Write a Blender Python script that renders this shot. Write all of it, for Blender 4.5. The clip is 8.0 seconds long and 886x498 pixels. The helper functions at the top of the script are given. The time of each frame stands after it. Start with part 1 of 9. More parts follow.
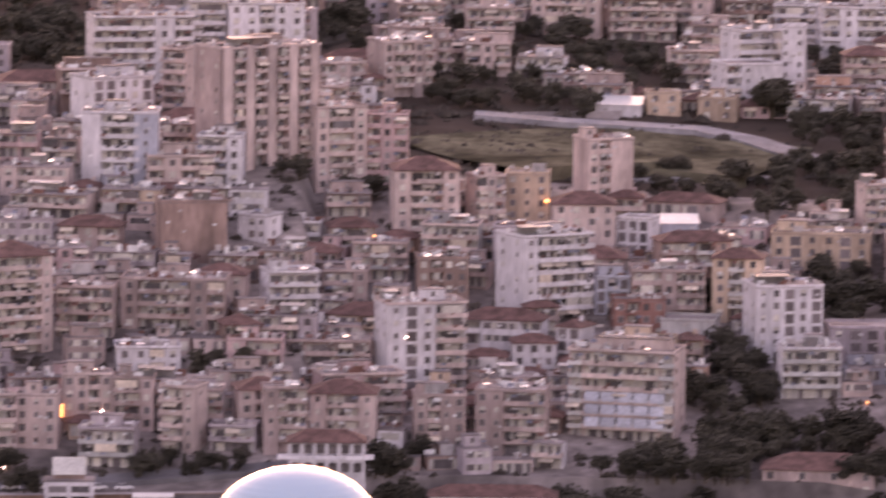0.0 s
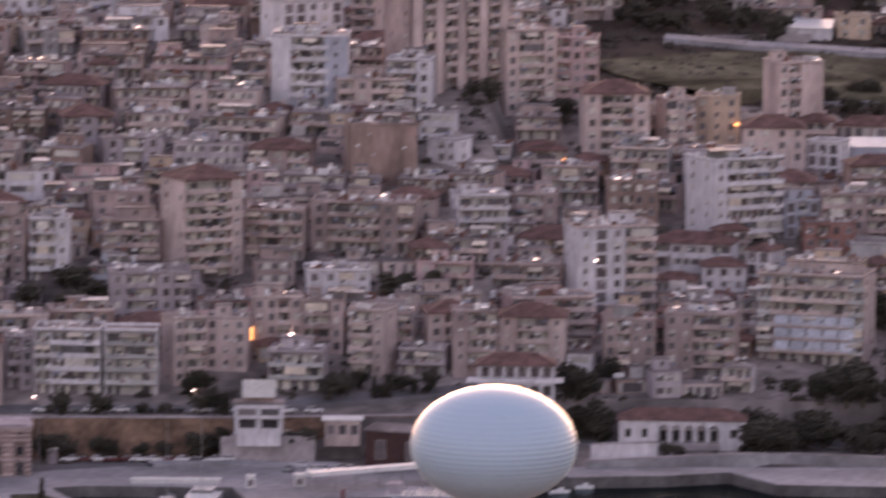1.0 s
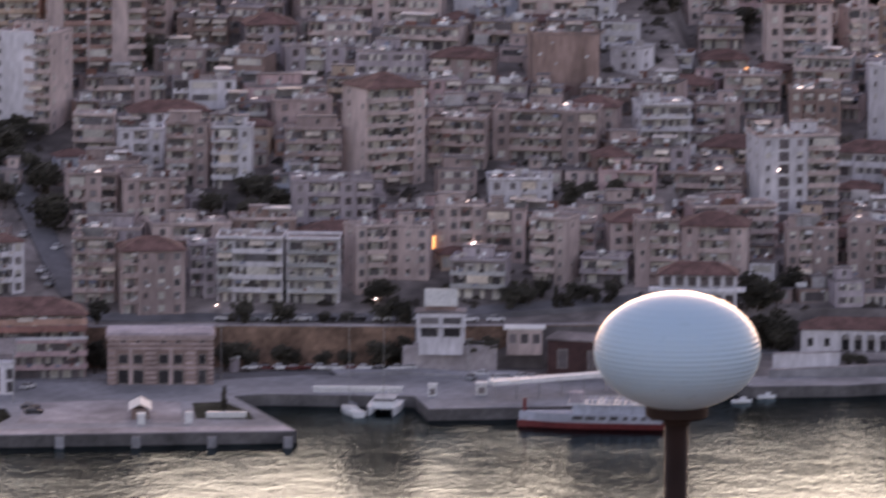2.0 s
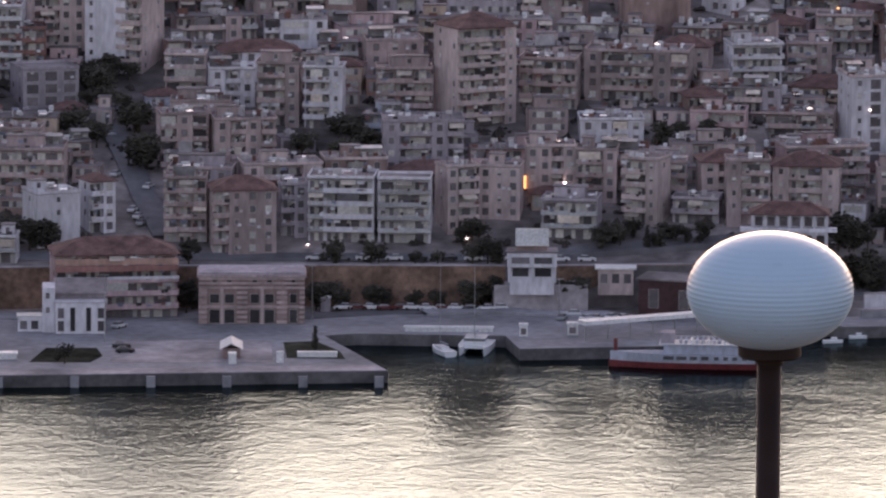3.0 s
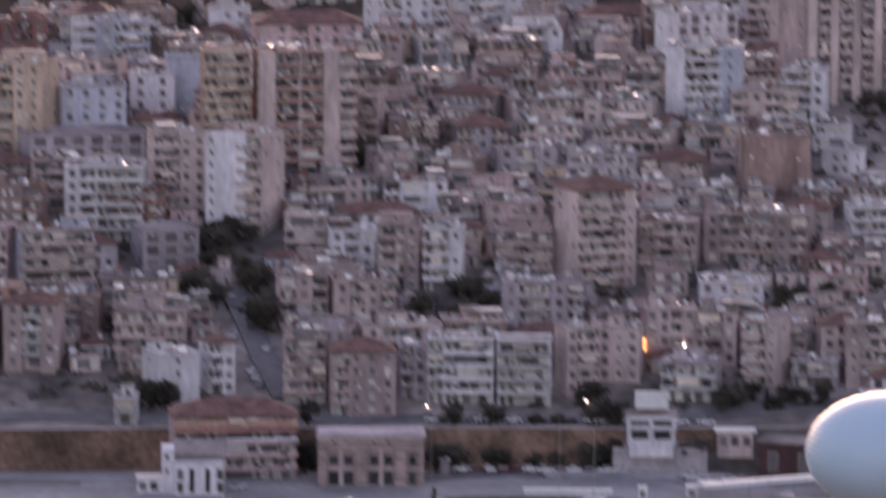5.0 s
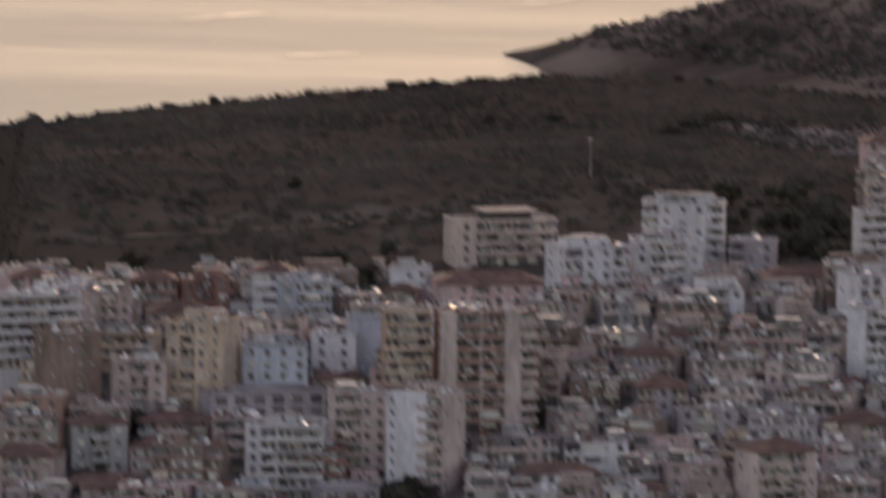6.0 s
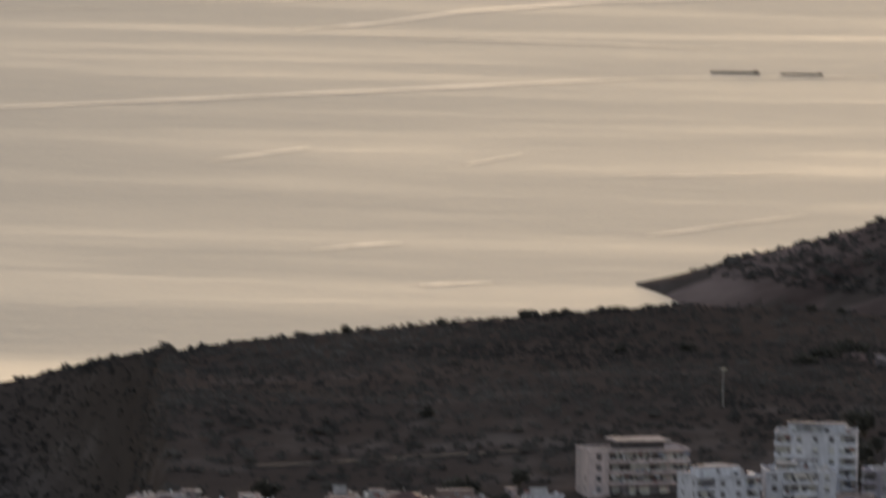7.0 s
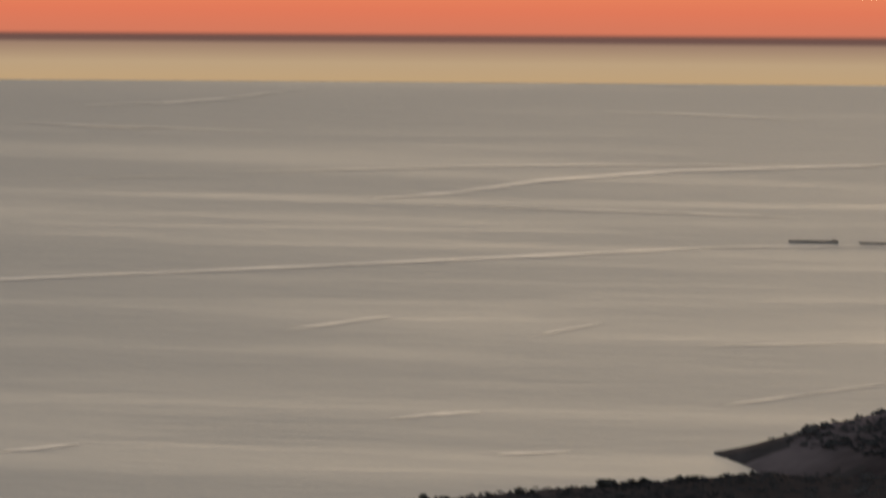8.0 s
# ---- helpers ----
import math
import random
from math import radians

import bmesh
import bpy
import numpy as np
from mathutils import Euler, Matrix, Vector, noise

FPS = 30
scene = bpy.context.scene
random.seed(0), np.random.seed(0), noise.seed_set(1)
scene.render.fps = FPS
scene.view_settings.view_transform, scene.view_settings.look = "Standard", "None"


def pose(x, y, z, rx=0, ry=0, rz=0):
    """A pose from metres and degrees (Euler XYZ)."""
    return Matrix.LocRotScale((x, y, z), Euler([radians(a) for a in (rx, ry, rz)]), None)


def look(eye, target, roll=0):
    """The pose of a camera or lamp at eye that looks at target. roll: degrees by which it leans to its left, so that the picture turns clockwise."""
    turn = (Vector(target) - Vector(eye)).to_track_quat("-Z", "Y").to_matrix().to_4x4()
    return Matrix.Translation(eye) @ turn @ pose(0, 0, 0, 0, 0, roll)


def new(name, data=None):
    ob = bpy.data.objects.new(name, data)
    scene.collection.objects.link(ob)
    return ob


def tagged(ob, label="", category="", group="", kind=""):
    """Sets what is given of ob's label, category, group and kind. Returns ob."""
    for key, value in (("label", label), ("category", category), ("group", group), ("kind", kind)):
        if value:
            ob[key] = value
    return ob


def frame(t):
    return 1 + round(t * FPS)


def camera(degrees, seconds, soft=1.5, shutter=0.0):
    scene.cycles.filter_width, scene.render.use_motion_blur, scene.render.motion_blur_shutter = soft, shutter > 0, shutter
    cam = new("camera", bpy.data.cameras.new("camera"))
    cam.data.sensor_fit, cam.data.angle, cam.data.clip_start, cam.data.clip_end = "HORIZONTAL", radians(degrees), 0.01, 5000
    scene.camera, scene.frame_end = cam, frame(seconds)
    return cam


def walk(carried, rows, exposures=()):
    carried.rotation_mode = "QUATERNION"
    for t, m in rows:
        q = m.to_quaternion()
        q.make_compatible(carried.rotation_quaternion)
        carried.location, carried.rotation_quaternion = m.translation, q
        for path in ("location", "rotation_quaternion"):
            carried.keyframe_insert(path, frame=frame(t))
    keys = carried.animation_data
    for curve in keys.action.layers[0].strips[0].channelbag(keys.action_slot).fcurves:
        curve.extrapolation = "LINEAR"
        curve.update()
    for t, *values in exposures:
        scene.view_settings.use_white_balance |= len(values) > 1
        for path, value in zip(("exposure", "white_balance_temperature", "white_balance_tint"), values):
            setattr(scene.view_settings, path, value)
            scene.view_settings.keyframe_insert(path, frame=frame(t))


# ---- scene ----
# ---- the camera and its way: it stands on the castle hill over the bay and pans ----
cam = camera(7.0, 8.0, soft=2.2, shutter=0.7)
EYE = (0.0, 0.0, 262.0)


def aim(yaw, dip, roll, side=0.0, lift=0.0):
    """A pose on the viewpoint that looks yaw degrees right of north and dip degrees down."""
    y, d = radians(yaw), radians(dip)
    eye = Vector((EYE[0] + side, EYE[1], EYE[2] + lift))
    way = Vector((math.sin(y) * math.cos(d), math.cos(y) * math.cos(d), -math.sin(d)))
    return look(eye, eye + way * 100.0, roll)


walk(cam, [
    (0, aim(3.7280, 6.8251, 0.604, 0.0275, 0.0160)),
    (0.5, aim(3.0150, 7.0774, 0.528, 0.0247, 0.0140)),
    (1, aim(2.2225, 7.4462, 0.468, 0.0079, 0.0074)),
    (1.5, aim(1.4405, 7.8026, 0.401, 0.0025, 0.0024)),
    (2, aim(0.7735, 8.1766, 0.346, 0.0043, 0.0004)),
    (2.2, aim(0.5528, 8.3284, 0.322, 0.0031, 0.0012)),
    (3.3, aim(0.0020, 8.6793, 0.311, -0.0002, -0.0006)),
    (3.5, aim(-0.0000, 8.6774, 0.303, 0.0017, -0.0010)),
    (4, aim(-0.0986, 8.5965, 0.312, 0.0014, -0.0023)),
    (4.2, aim(-0.1970, 8.4884, 0.340, 0.0023, -0.0047)),
    (5.3, aim(-1.3246, 6.7934, 0.352, 0.0023, -0.0047)),
    (5.5, aim(-1.6364, 6.3839, 0.398, 0.0023, -0.0047)),
    (6, aim(-2.3679, 5.3274, 0.432, 0.0023, -0.0047)),
    (6.2, aim(-2.6183, 4.9308, 0.424, 0.0023, -0.0047)),
    (6.5, aim(-2.9442, 4.3694, 0.409, 0.0023, -0.0047)),
    (7, aim(-3.4304, 3.5201, 0.412, 0.0023, -0.0047)),
    (7.5, aim(-3.8145, 2.8066, 0.406, 0.0023, -0.0047)),
    (8, aim(-4.0591, 2.1877, 0.403, 0.0023, -0.0047)),
], exposures=[
(0,2.2,8200,60),(1.5,1.5,7100,44),(2.1,1.5,6850,40),(3.5,1.2,6500,36),(4.2,1.2,6500,36),(5.5,1.85,7100,46),(6.0,1.12,7300,28),(6.5,0.95,7050,21),(7.0,0.85,6800,19),(7.5,0.65,6650,19),(8,0.22,6500,18)
])

# ---- light: dusk, the sun low behind the ridge ----
SUN_YAW, SUN_UP = 4.0, 7.0
world = bpy.data.worlds.new("world")
scene.world = world
world.use_nodes = True
wn, wl = world.node_tree.nodes, world.node_tree.links
sky = wn.new("ShaderNodeTexSky")
sky.sky_type, sky.sun_disc = "NISHITA", False
sky.sun_elevation, sky.sun_rotation = radians(SUN_UP), radians(SUN_YAW)
sky.altitude, sky.air_density, sky.dust_density, sky.ozone_density = 200, 1.0, 2.0, 1.0
pale = wn.new("ShaderNodeHueSaturation")
pale.inputs["Saturation"].default_value = 0.75  # hazy, washed-out dusk sky
wl.new(sky.outputs[0], pale.inputs["Color"])
wl.new(pale.outputs[0], wn["Background"].inputs[0])
wn["Background"].inputs[1].default_value = 0.15
sun = new("sun", bpy.data.lights.new("sun", "SUN"))
sun.data.energy, sun.data.angle, sun.data.color = 0.1, radians(3.0), (1.0, 0.55, 0.32)
sun.matrix_world = look((0, 0, 0), (-math.sin(radians(SUN_YAW)), -math.cos(radians(SUN_YAW)), -math.tan(radians(SUN_UP))))


# ---- materials ----
def material(name, color, rough=0.85, metal=0.0, grain=2.0, spread=0.25, stain=0.15, bump=0.0, streak=1.0, spec=0.3, vary=0.12):
    """Plain surface with fine grain, broad stains (stretched downwards by streak) and a shift from object to object."""
    m = bpy.data.materials.new(name)
    m.use_nodes = True
    n, l = m.node_tree.nodes, m.node_tree.links
    p = n["Principled BSDF"]
    p.inputs["Roughness"].default_value, p.inputs["Metallic"].default_value = rough, metal
    p.inputs["Specular IOR Level"].default_value = spec
    tc, mp = n.new("ShaderNodeTexCoord"), n.new("ShaderNodeMapping")
    mp.inputs["Scale"].default_value = (1, 1, 1 / streak)
    l.new(tc.outputs["Object"], mp.inputs[0])
    info = n.new("ShaderNodeObjectInfo")
    shift = n.new("ShaderNodeVectorMath")
    shift.operation = "MULTIPLY_ADD"
    l.new(info.outputs["Random"], shift.inputs[0])
    shift.inputs[1].default_value = (70, 40, 90)
    l.new(mp.outputs[0], shift.inputs[2])
    fine, broad = n.new("ShaderNodeTexNoise"), n.new("ShaderNodeTexNoise")
    fine.inputs["Scale"].default_value, fine.inputs["Detail"].default_value = grain, 5
    broad.inputs["Scale"].default_value, broad.inputs["Detail"].default_value = grain * 0.13, 4
    l.new(shift.outputs[0], fine.inputs["Vector"])
    l.new(shift.outputs[0], broad.inputs["Vector"])
    last = None
    for tex, amount in ((fine, spread), (broad, stain * 2)):
        mr = n.new("ShaderNodeMapRange")
        mr.inputs["From Min"].default_value, mr.inputs["From Max"].default_value = 0.3, 0.7
        mr.inputs["To Min"].default_value, mr.inputs["To Max"].default_value = 1 - amount, 1 + amount * 0.5
        l.new(tex.outputs["Fac"], mr.inputs["Value"])
        if last is None:
            last = mr.outputs[0]
        else:
            mul = n.new("ShaderNodeMath")
            mul.operation = "MULTIPLY"
            l.new(last, mul.inputs[0])
            l.new(mr.outputs[0], mul.inputs[1])
            last = mul.outputs[0]
    tone = n.new("ShaderNodeMapRange")
    tone.inputs["To Min"].default_value, tone.inputs["To Max"].default_value = 1 - vary, 1 + vary
    l.new(info.outputs["Random"], tone.inputs["Value"])
    mul = n.new("ShaderNodeMath")
    mul.operation = "MULTIPLY"
    l.new(last, mul.inputs[0])
    l.new(tone.outputs[0], mul.inputs[1])
    col = n.new("ShaderNodeVectorMath")
    col.operation = "SCALE"
    col.inputs[0].default_value = color
    l.new(mul.outputs[0], col.inputs["Scale"])
    l.new(col.outputs[0], p.inputs["Base Color"])
    if bump:
        b = n.new("ShaderNodeBump")
        b.inputs["Strength"].default_value, b.inputs["Distance"].default_value = 0.6, bump
        l.new(fine.outputs["Fac"], b.inputs["Height"])
        l.new(b.outputs[0], p.inputs["Normal"])
    return m


PLASTER = {
    "white": material("white_plaster", (0.66, 0.64, 0.67), grain=0.9, stain=0.09, streak=3, bump=0.02),
    "cream": material("cream_plaster", (0.588, 0.472, 0.447), grain=0.9, stain=0.18, streak=3, bump=0.02),
    "beige": material("beige_plaster", (0.462, 0.359, 0.343), grain=0.9, stain=0.22, streak=3, bump=0.02),
    "yellow": material("yellow_plaster", (0.567, 0.435, 0.343), grain=0.9, stain=0.2, streak=3, bump=0.02),
    "pink": material("pink_plaster", (0.567, 0.406, 0.406), grain=0.9, stain=0.18, streak=3, bump=0.02),
    "grey": material("grey_plaster", (0.441, 0.387, 0.416), grain=0.9, stain=0.22, streak=3, bump=0.02),
    "blue": material("pale_blue_plaster", (0.46, 0.485, 0.56), grain=0.9, stain=0.15, streak=3, bump=0.02),
    "brown": material("brown_plaster", (0.336, 0.236, 0.208), grain=0.9, stain=0.25, streak=3, bump=0.02),
    "orange": material("orange_plaster", (0.546, 0.340, 0.270), grain=0.9, stain=0.2, streak=3, bump=0.02),
    "rust": material("rust_brown_plaster", (0.40, 0.25, 0.215), grain=0.9, stain=0.2, streak=3, bump=0.02),
    "red": material("brick_red_plaster", (0.29, 0.15, 0.13), grain=0.9, stain=0.2, streak=3, bump=0.02),
    "green": material("pale_green_plaster", (0.441, 0.435, 0.437), grain=0.9, stain=0.2, streak=3, bump=0.02),
}
CONCRETE = material("concrete", (0.40, 0.36, 0.37), grain=0.6, stain=0.25, bump=0.03)
ROOF_FELT = material("roof_screed", (0.30, 0.26, 0.26), grain=0.5, stain=0.35, bump=0.03)
TILE = material("terracotta_tile", (0.175, 0.095, 0.085), grain=3.0, spread=0.35, stain=0.25, bump=0.06)
FRAME_WHITE = material("white_paint", (0.42, 0.40, 0.38), rough=0.5, grain=4, spread=0.08, stain=0.06)
FRAME_BROWN = material("brown_joinery", (0.15, 0.09, 0.06), rough=0.6, grain=4)
GLASS = material("dark_glass", (0.17, 0.155, 0.16), rough=0.08, grain=0.5, spread=0.3, spec=0.5, vary=0.4)
# flat dark colours that stand for the shade inside rooms and recesses
SHADOW_ROOM = material("room_shade", (0.18, 0.155, 0.16), rough=0.9, grain=1.0, vary=0.4)
DEEP_ROOM = material("deep_room_shade", (0.05, 0.045, 0.048), rough=0.9, grain=1.0, vary=0.3)
SHUTTER = material("roller_shutter", (0.55, 0.52, 0.47), rough=0.6, grain=2, stain=0.1, vary=0.3)
AWNING = material("awning_cloth", (0.58, 0.50, 0.42), rough=0.9, grain=1.0, vary=0.35)
BLIND = material("pale_blue_cloth", (0.50, 0.53, 0.60), rough=0.9, grain=1.5, stain=0.1, vary=0.15)
METAL = material("galvanised_metal", (0.5, 0.5, 0.5), rough=0.35, metal=0.9, grain=2)
SOLAR = material("solar_collector_glass", (0.75, 0.77, 0.8), rough=0.04, metal=0.95, grain=0.5)
TANK = material("white_tank", (0.75, 0.75, 0.74), rough=0.4, grain=2, stain=0.06)
DARK_IRON = material("dark_painted_iron", (0.03, 0.016, 0.013), rough=0.6, grain=12, bump=0.002, spec=0.2)
ASPHALT = material("asphalt", (0.17, 0.165, 0.175), grain=0.3, stain=0.2)
PAVING = material("quay_paving", (0.33, 0.325, 0.345), grain=0.4, stain=0.2, bump=0.02)
GRASS = material("grass", (0.078, 0.074, 0.056), grain=0.3, spread=0.4, stain=0.3, bump=0.1, spec=0.0)
DRY_GRASS = material("dry_grass", (0.150, 0.138, 0.100), grain=0.3, spread=0.4, stain=0.35, bump=0.1, spec=0.0)
DIRT = material("dirt", (0.07, 0.06, 0.052), grain=0.3, stain=0.25)
STONE = material("retaining_wall_stone", (0.26, 0.165, 0.12), grain=0.8, spread=0.4, stain=0.3, bump=0.12)
BARK = material("bark", (0.09, 0.07, 0.05), grain=6, bump=0.05)
LEAF = material("leaves", (0.115, 0.105, 0.082), rough=0.7, grain=3, spread=0.4, stain=0.2, vary=0.3)
part_of = LEAF.node_tree  # thin leaves let some light through
thin, both = part_of.nodes.new("ShaderNodeBsdfTranslucent"), part_of.nodes.new("ShaderNodeMixShader")
part_of.links.new(part_of.nodes["Principled BSDF"].inputs["Base Color"].links[0].from_socket, thin.inputs["Color"])
both.inputs[0].default_value = 0.4
part_of.links.new(part_of.nodes["Principled BSDF"].outputs[0], both.inputs[1])
part_of.links.new(thin.outputs[0], both.inputs[2])
part_of.links.new(both.outputs[0], part_of.nodes["Material Output"].inputs[0])
LEAF_DRY = material("scrub_leaves", (0.072, 0.060, 0.050), rough=0.9, grain=0.1, spread=0.5, stain=0.3, vary=0.2)
HULL_WHITE = material("white_gelcoat", (0.75, 0.76, 0.77), rough=0.25, grain=2, spread=0.05, stain=0.04)
HULL_RED = material("red_hull_paint", (0.22, 0.05, 0.05), rough=0.4, grain=1, stain=0.15)
CAR_PAINTS = [material("car_paint_" + c, v, rough=0.25, grain=3, spread=0.04, stain=0.03, spec=0.5)
              for c, v in (("white", (0.7, 0.7, 0.7)), ("grey", (0.25, 0.26, 0.27)), ("dark", (0.03, 0.03, 0.035)), ("red", (0.12, 0.025, 0.025)))]


def lamp_glow(name, color, power):
    m = bpy.data.materials.new(name)
    m.use_nodes = True
    p = m.node_tree.nodes["Principled BSDF"]
    p.inputs["Emission Color"].default_value = (*color, 1)
    p.inputs["Emission Strength"].default_value = power
    return m


GLOW_WHITE = lamp_glow("white_lamp", (1.0, 0.92, 0.8), 4.0)
GLOW_ORANGE = lamp_glow("sodium_lamp", (1.0, 0.42, 0.06), 0.9)


def opal_glass():
    """Ribbed opal plastic of the lamp globe: white, letting light through."""
    m = bpy.data.materials.new("opal_globe")
    m.use_nodes = True
    n, l = m.node_tree.nodes, m.node_tree.links
    p = n["Principled BSDF"]
    p.inputs["Base Color"].default_value = (0.45, 0.65, 0.80, 1)
    p.inputs["Roughness"].default_value = 0.3
    t = n.new("ShaderNodeBsdfTranslucent")
    t.inputs["Color"].default_value = (0.85, 0.84, 0.82, 1)
    mixer = n.new("ShaderNodeMixShader")
    mixer.inputs[0].default_value = 0.2
    l.new(p.outputs[0], mixer.inputs[1])
    l.new(t.outputs[0], mixer.inputs[2])
    l.new(mixer.outputs[0], n["Material Output"].inputs[0])
    tex = n.new("ShaderNodeTexNoise")
    tex.inputs["Scale"].default_value = 14
    r = n.new("ShaderNodeMapRange")
    r.inputs["To Min"].default_value, r.inputs["To Max"].default_value = 0.22, 0.4
    l.new(tex.outputs["Fac"], r.inputs["Value"])
    l.new(r.outputs[0], p.inputs["Roughness"])
    return m


def water(name, calm, gloss=2.1, haze=1.0, body=0.115, tint=(1.0, 1.0, 1.0), drawn=1.0, relief=0.75):
    """Sea: dark water with ripples, chop, and long slicks where the surface lies smoother. calm: how far it is smoothed; drawn: how far waves and slicks are drawn out sideways."""
    m = bpy.data.materials.new(name)
    m.use_nodes = True
    n, l = m.node_tree.nodes, m.node_tree.links
    p = n["Principled BSDF"]
    tc = n.new("ShaderNodeTexCoord")

    def tex(scale, sx, sy, detail, rough=0.5, warp=0.0):
        mp = n.new("ShaderNodeMapping")
        mp.inputs["Scale"].default_value = (sx, sy, 1)
        l.new(tc.outputs["Object"], mp.inputs[0])
        t = n.new("ShaderNodeTexNoise")
        t.inputs["Scale"].default_value, t.inputs["Detail"].default_value = scale, detail
        t.inputs["Roughness"].default_value, t.inputs["Distortion"].default_value = rough, warp
        l.new(mp.outputs[0], t.inputs["Vector"])
        return t.outputs["Fac"]

    def curve(v, a, b, lo, hi):
        r = n.new("ShaderNodeMapRange")
        r.interpolation_type = "SMOOTHSTEP"
        for k, x in (("From Min", a), ("From Max", b), ("To Min", lo), ("To Max", hi)):
            r.inputs[k].default_value = x
        l.new(v, r.inputs["Value"])
        return r.outputs[0]

    ripple, chop = tex(0.42, 0.8 / drawn, 1.0, 2.5, 0.6), tex(0.10, 0.6 / drawn, 1.0, 3, 0.55)
    slick = curve(tex(0.004, 0.35 / drawn ** 0.6, 1.6, 5, 0.55, 1.2), 0.42, 0.66, 0.0, 1.0)
    if drawn > 1:  # narrow streaks within the broad slicks
        both = n.new("ShaderNodeMath")
        both.operation = "MULTIPLY_ADD"
        l.new(curve(tex(0.03, 0.05, 1.0, 5, 0.7, 0.8), 0.5, 0.74, 0.0, 1.0), both.inputs[0])
        both.inputs[1].default_value = 0.8
        l.new(slick, both.inputs[2])
        slick = both.outputs[0]
    add = n.new("ShaderNodeMath")
    add.operation = "MULTIPLY_ADD"
    l.new(chop, add.inputs[0])
    add.inputs[1].default_value = 1.5
    l.new(ripple, add.inputs[2])
    b = n.new("ShaderNodeBump")
    b.inputs["Distance"].default_value = relief
    l.new(curve(slick, 0, 1, 0.55 * calm, 0.42 * calm), b.inputs["Strength"])
    l.new(add.outputs[0], b.inputs["Height"])
    rough = curve(slick, 0, 1, 0.26 * calm * haze, 0.19 * calm * haze) if drawn <= 1 else curve(slick, 0, 1.7, 0.264 * calm * haze, 0.21 * calm * haze)
    n.remove(p)
    deep, shine, edge, mix = (n.new("ShaderNode" + k) for k in ("BsdfDiffuse", "BsdfAnisotropic", "Fresnel", "MixShader"))
    deep.inputs["Color"].default_value = (body, body * tint[1] / tint[0], body * tint[2] / tint[0], 1)
    shine.inputs["Color"].default_value = (*tint, 1)
    edge.inputs["IOR"].default_value = gloss
    l.new(rough, shine.inputs["Roughness"])
    for k in (deep, shine, edge):
        l.new(b.outputs[0], k.inputs["Normal"])
    l.new(edge.outputs[0], mix.inputs[0])
    l.new(deep.outputs[0], mix.inputs[1])
    l.new(shine.outputs[0], mix.inputs[2])
    l.new(mix.outputs[0], n["Material Output"].inputs[0])
    return m


def hillside():
    """Ground: dry scrub and earth, with broad patches."""
    m = bpy.data.materials.new("scrubland")
    m.use_nodes = True
    n, l = m.node_tree.nodes, m.node_tree.links
    p = n["Principled BSDF"]
    p.inputs["Roughness"].default_value = 0.95
    p.inputs["Specular IOR Level"].default_value = 0.0
    tc = n.new("ShaderNodeTexCoord")
    big, mid, fine = (n.new("ShaderNodeTexNoise") for _ in range(3))
    for t, s in ((big, 0.006), (mid, 0.05), (fine, 0.5)):
        t.inputs["Scale"].default_value, t.inputs["Detail"].default_value = s, 6
        l.new(tc.outputs["Object"], t.inputs["Vector"])
    ramp = n.new("ShaderNodeValToRGB")
    e = ramp.color_ramp.elements
    e[0].position, e[0].color = 0.36, (0.069, 0.054, 0.046, 1)
    e[1].position, e[1].color = 0.74, (0.18, 0.15, 0.132, 1)
    e.new(0.54).color = (0.089, 0.070, 0.060, 1)
    s1 = n.new("ShaderNodeMath")
    s1.operation = "MULTIPLY_ADD"
    l.new(mid.outputs["Fac"], s1.inputs[0])
    s1.inputs[1].default_value = 0.45
    half = n.new("ShaderNodeMath")
    half.operation = "MULTIPLY"
    half.inputs[1].default_value = 0.55
    l.new(big.outputs["Fac"], half.inputs[0])
    l.new(half.outputs[0], s1.inputs[2])
    l.new(s1.outputs[0], ramp.inputs[0])
    l.new(ramp.outputs[0], p.inputs["Base Color"])
    b = n.new("ShaderNodeBump")
    b.inputs["Strength"].default_value, b.inputs["Distance"].default_value = 0.8, 0.8
    l.new(fine.outputs["Fac"], b.inputs["Height"])
    l.new(b.outputs[0], p.inputs["Normal"])
    return m


OPAL, SEA, SLICK, SCRUB = opal_glass(), water("sea_water", 1.0, haze=1.8, body=0.05, tint=(0.38, 0.378, 0.343), drawn=3.0, relief=0.6), water("slick_water", 0.8, 2.1, 2.1, 0.06, (0.56, 0.545, 0.49), drawn=5.0, relief=0.36), hillside()
BAY = water("bay_water", 0.55, 1.3, 0.95, 0.045, (0.124, 0.163, 0.178), drawn=0.6, relief=0.5)


# ---- the lie of the land, round the viewpoint ----
def smooth(a, b, v):
    t = min(1.0, max(0.0, (v - a) / (b - a)))
    return t * t * (3 - 2 * t)


def mix(a, b, t):
    return a + (b - a) * t


def between(v, *knots):
    """Straight lines through the knots x0, y0, x1, y1 and so on."""
    k = list(zip(knots[::2], knots[1::2]))
    if v <= k[0][0]:
        return k[0][1]
    for (x0, y0), (x1, y1) in zip(k, k[1:]):
        if v <= x1:
            return y0 + (y1 - y0) * (v - x0) / (x1 - x0)
    return k[-1][1]


def coast(a):
    """Distance to the foot of the shore behind the quays, in the direction a (degrees right of north)."""
    return 1596.0 if a < 2.4 else 1618.0


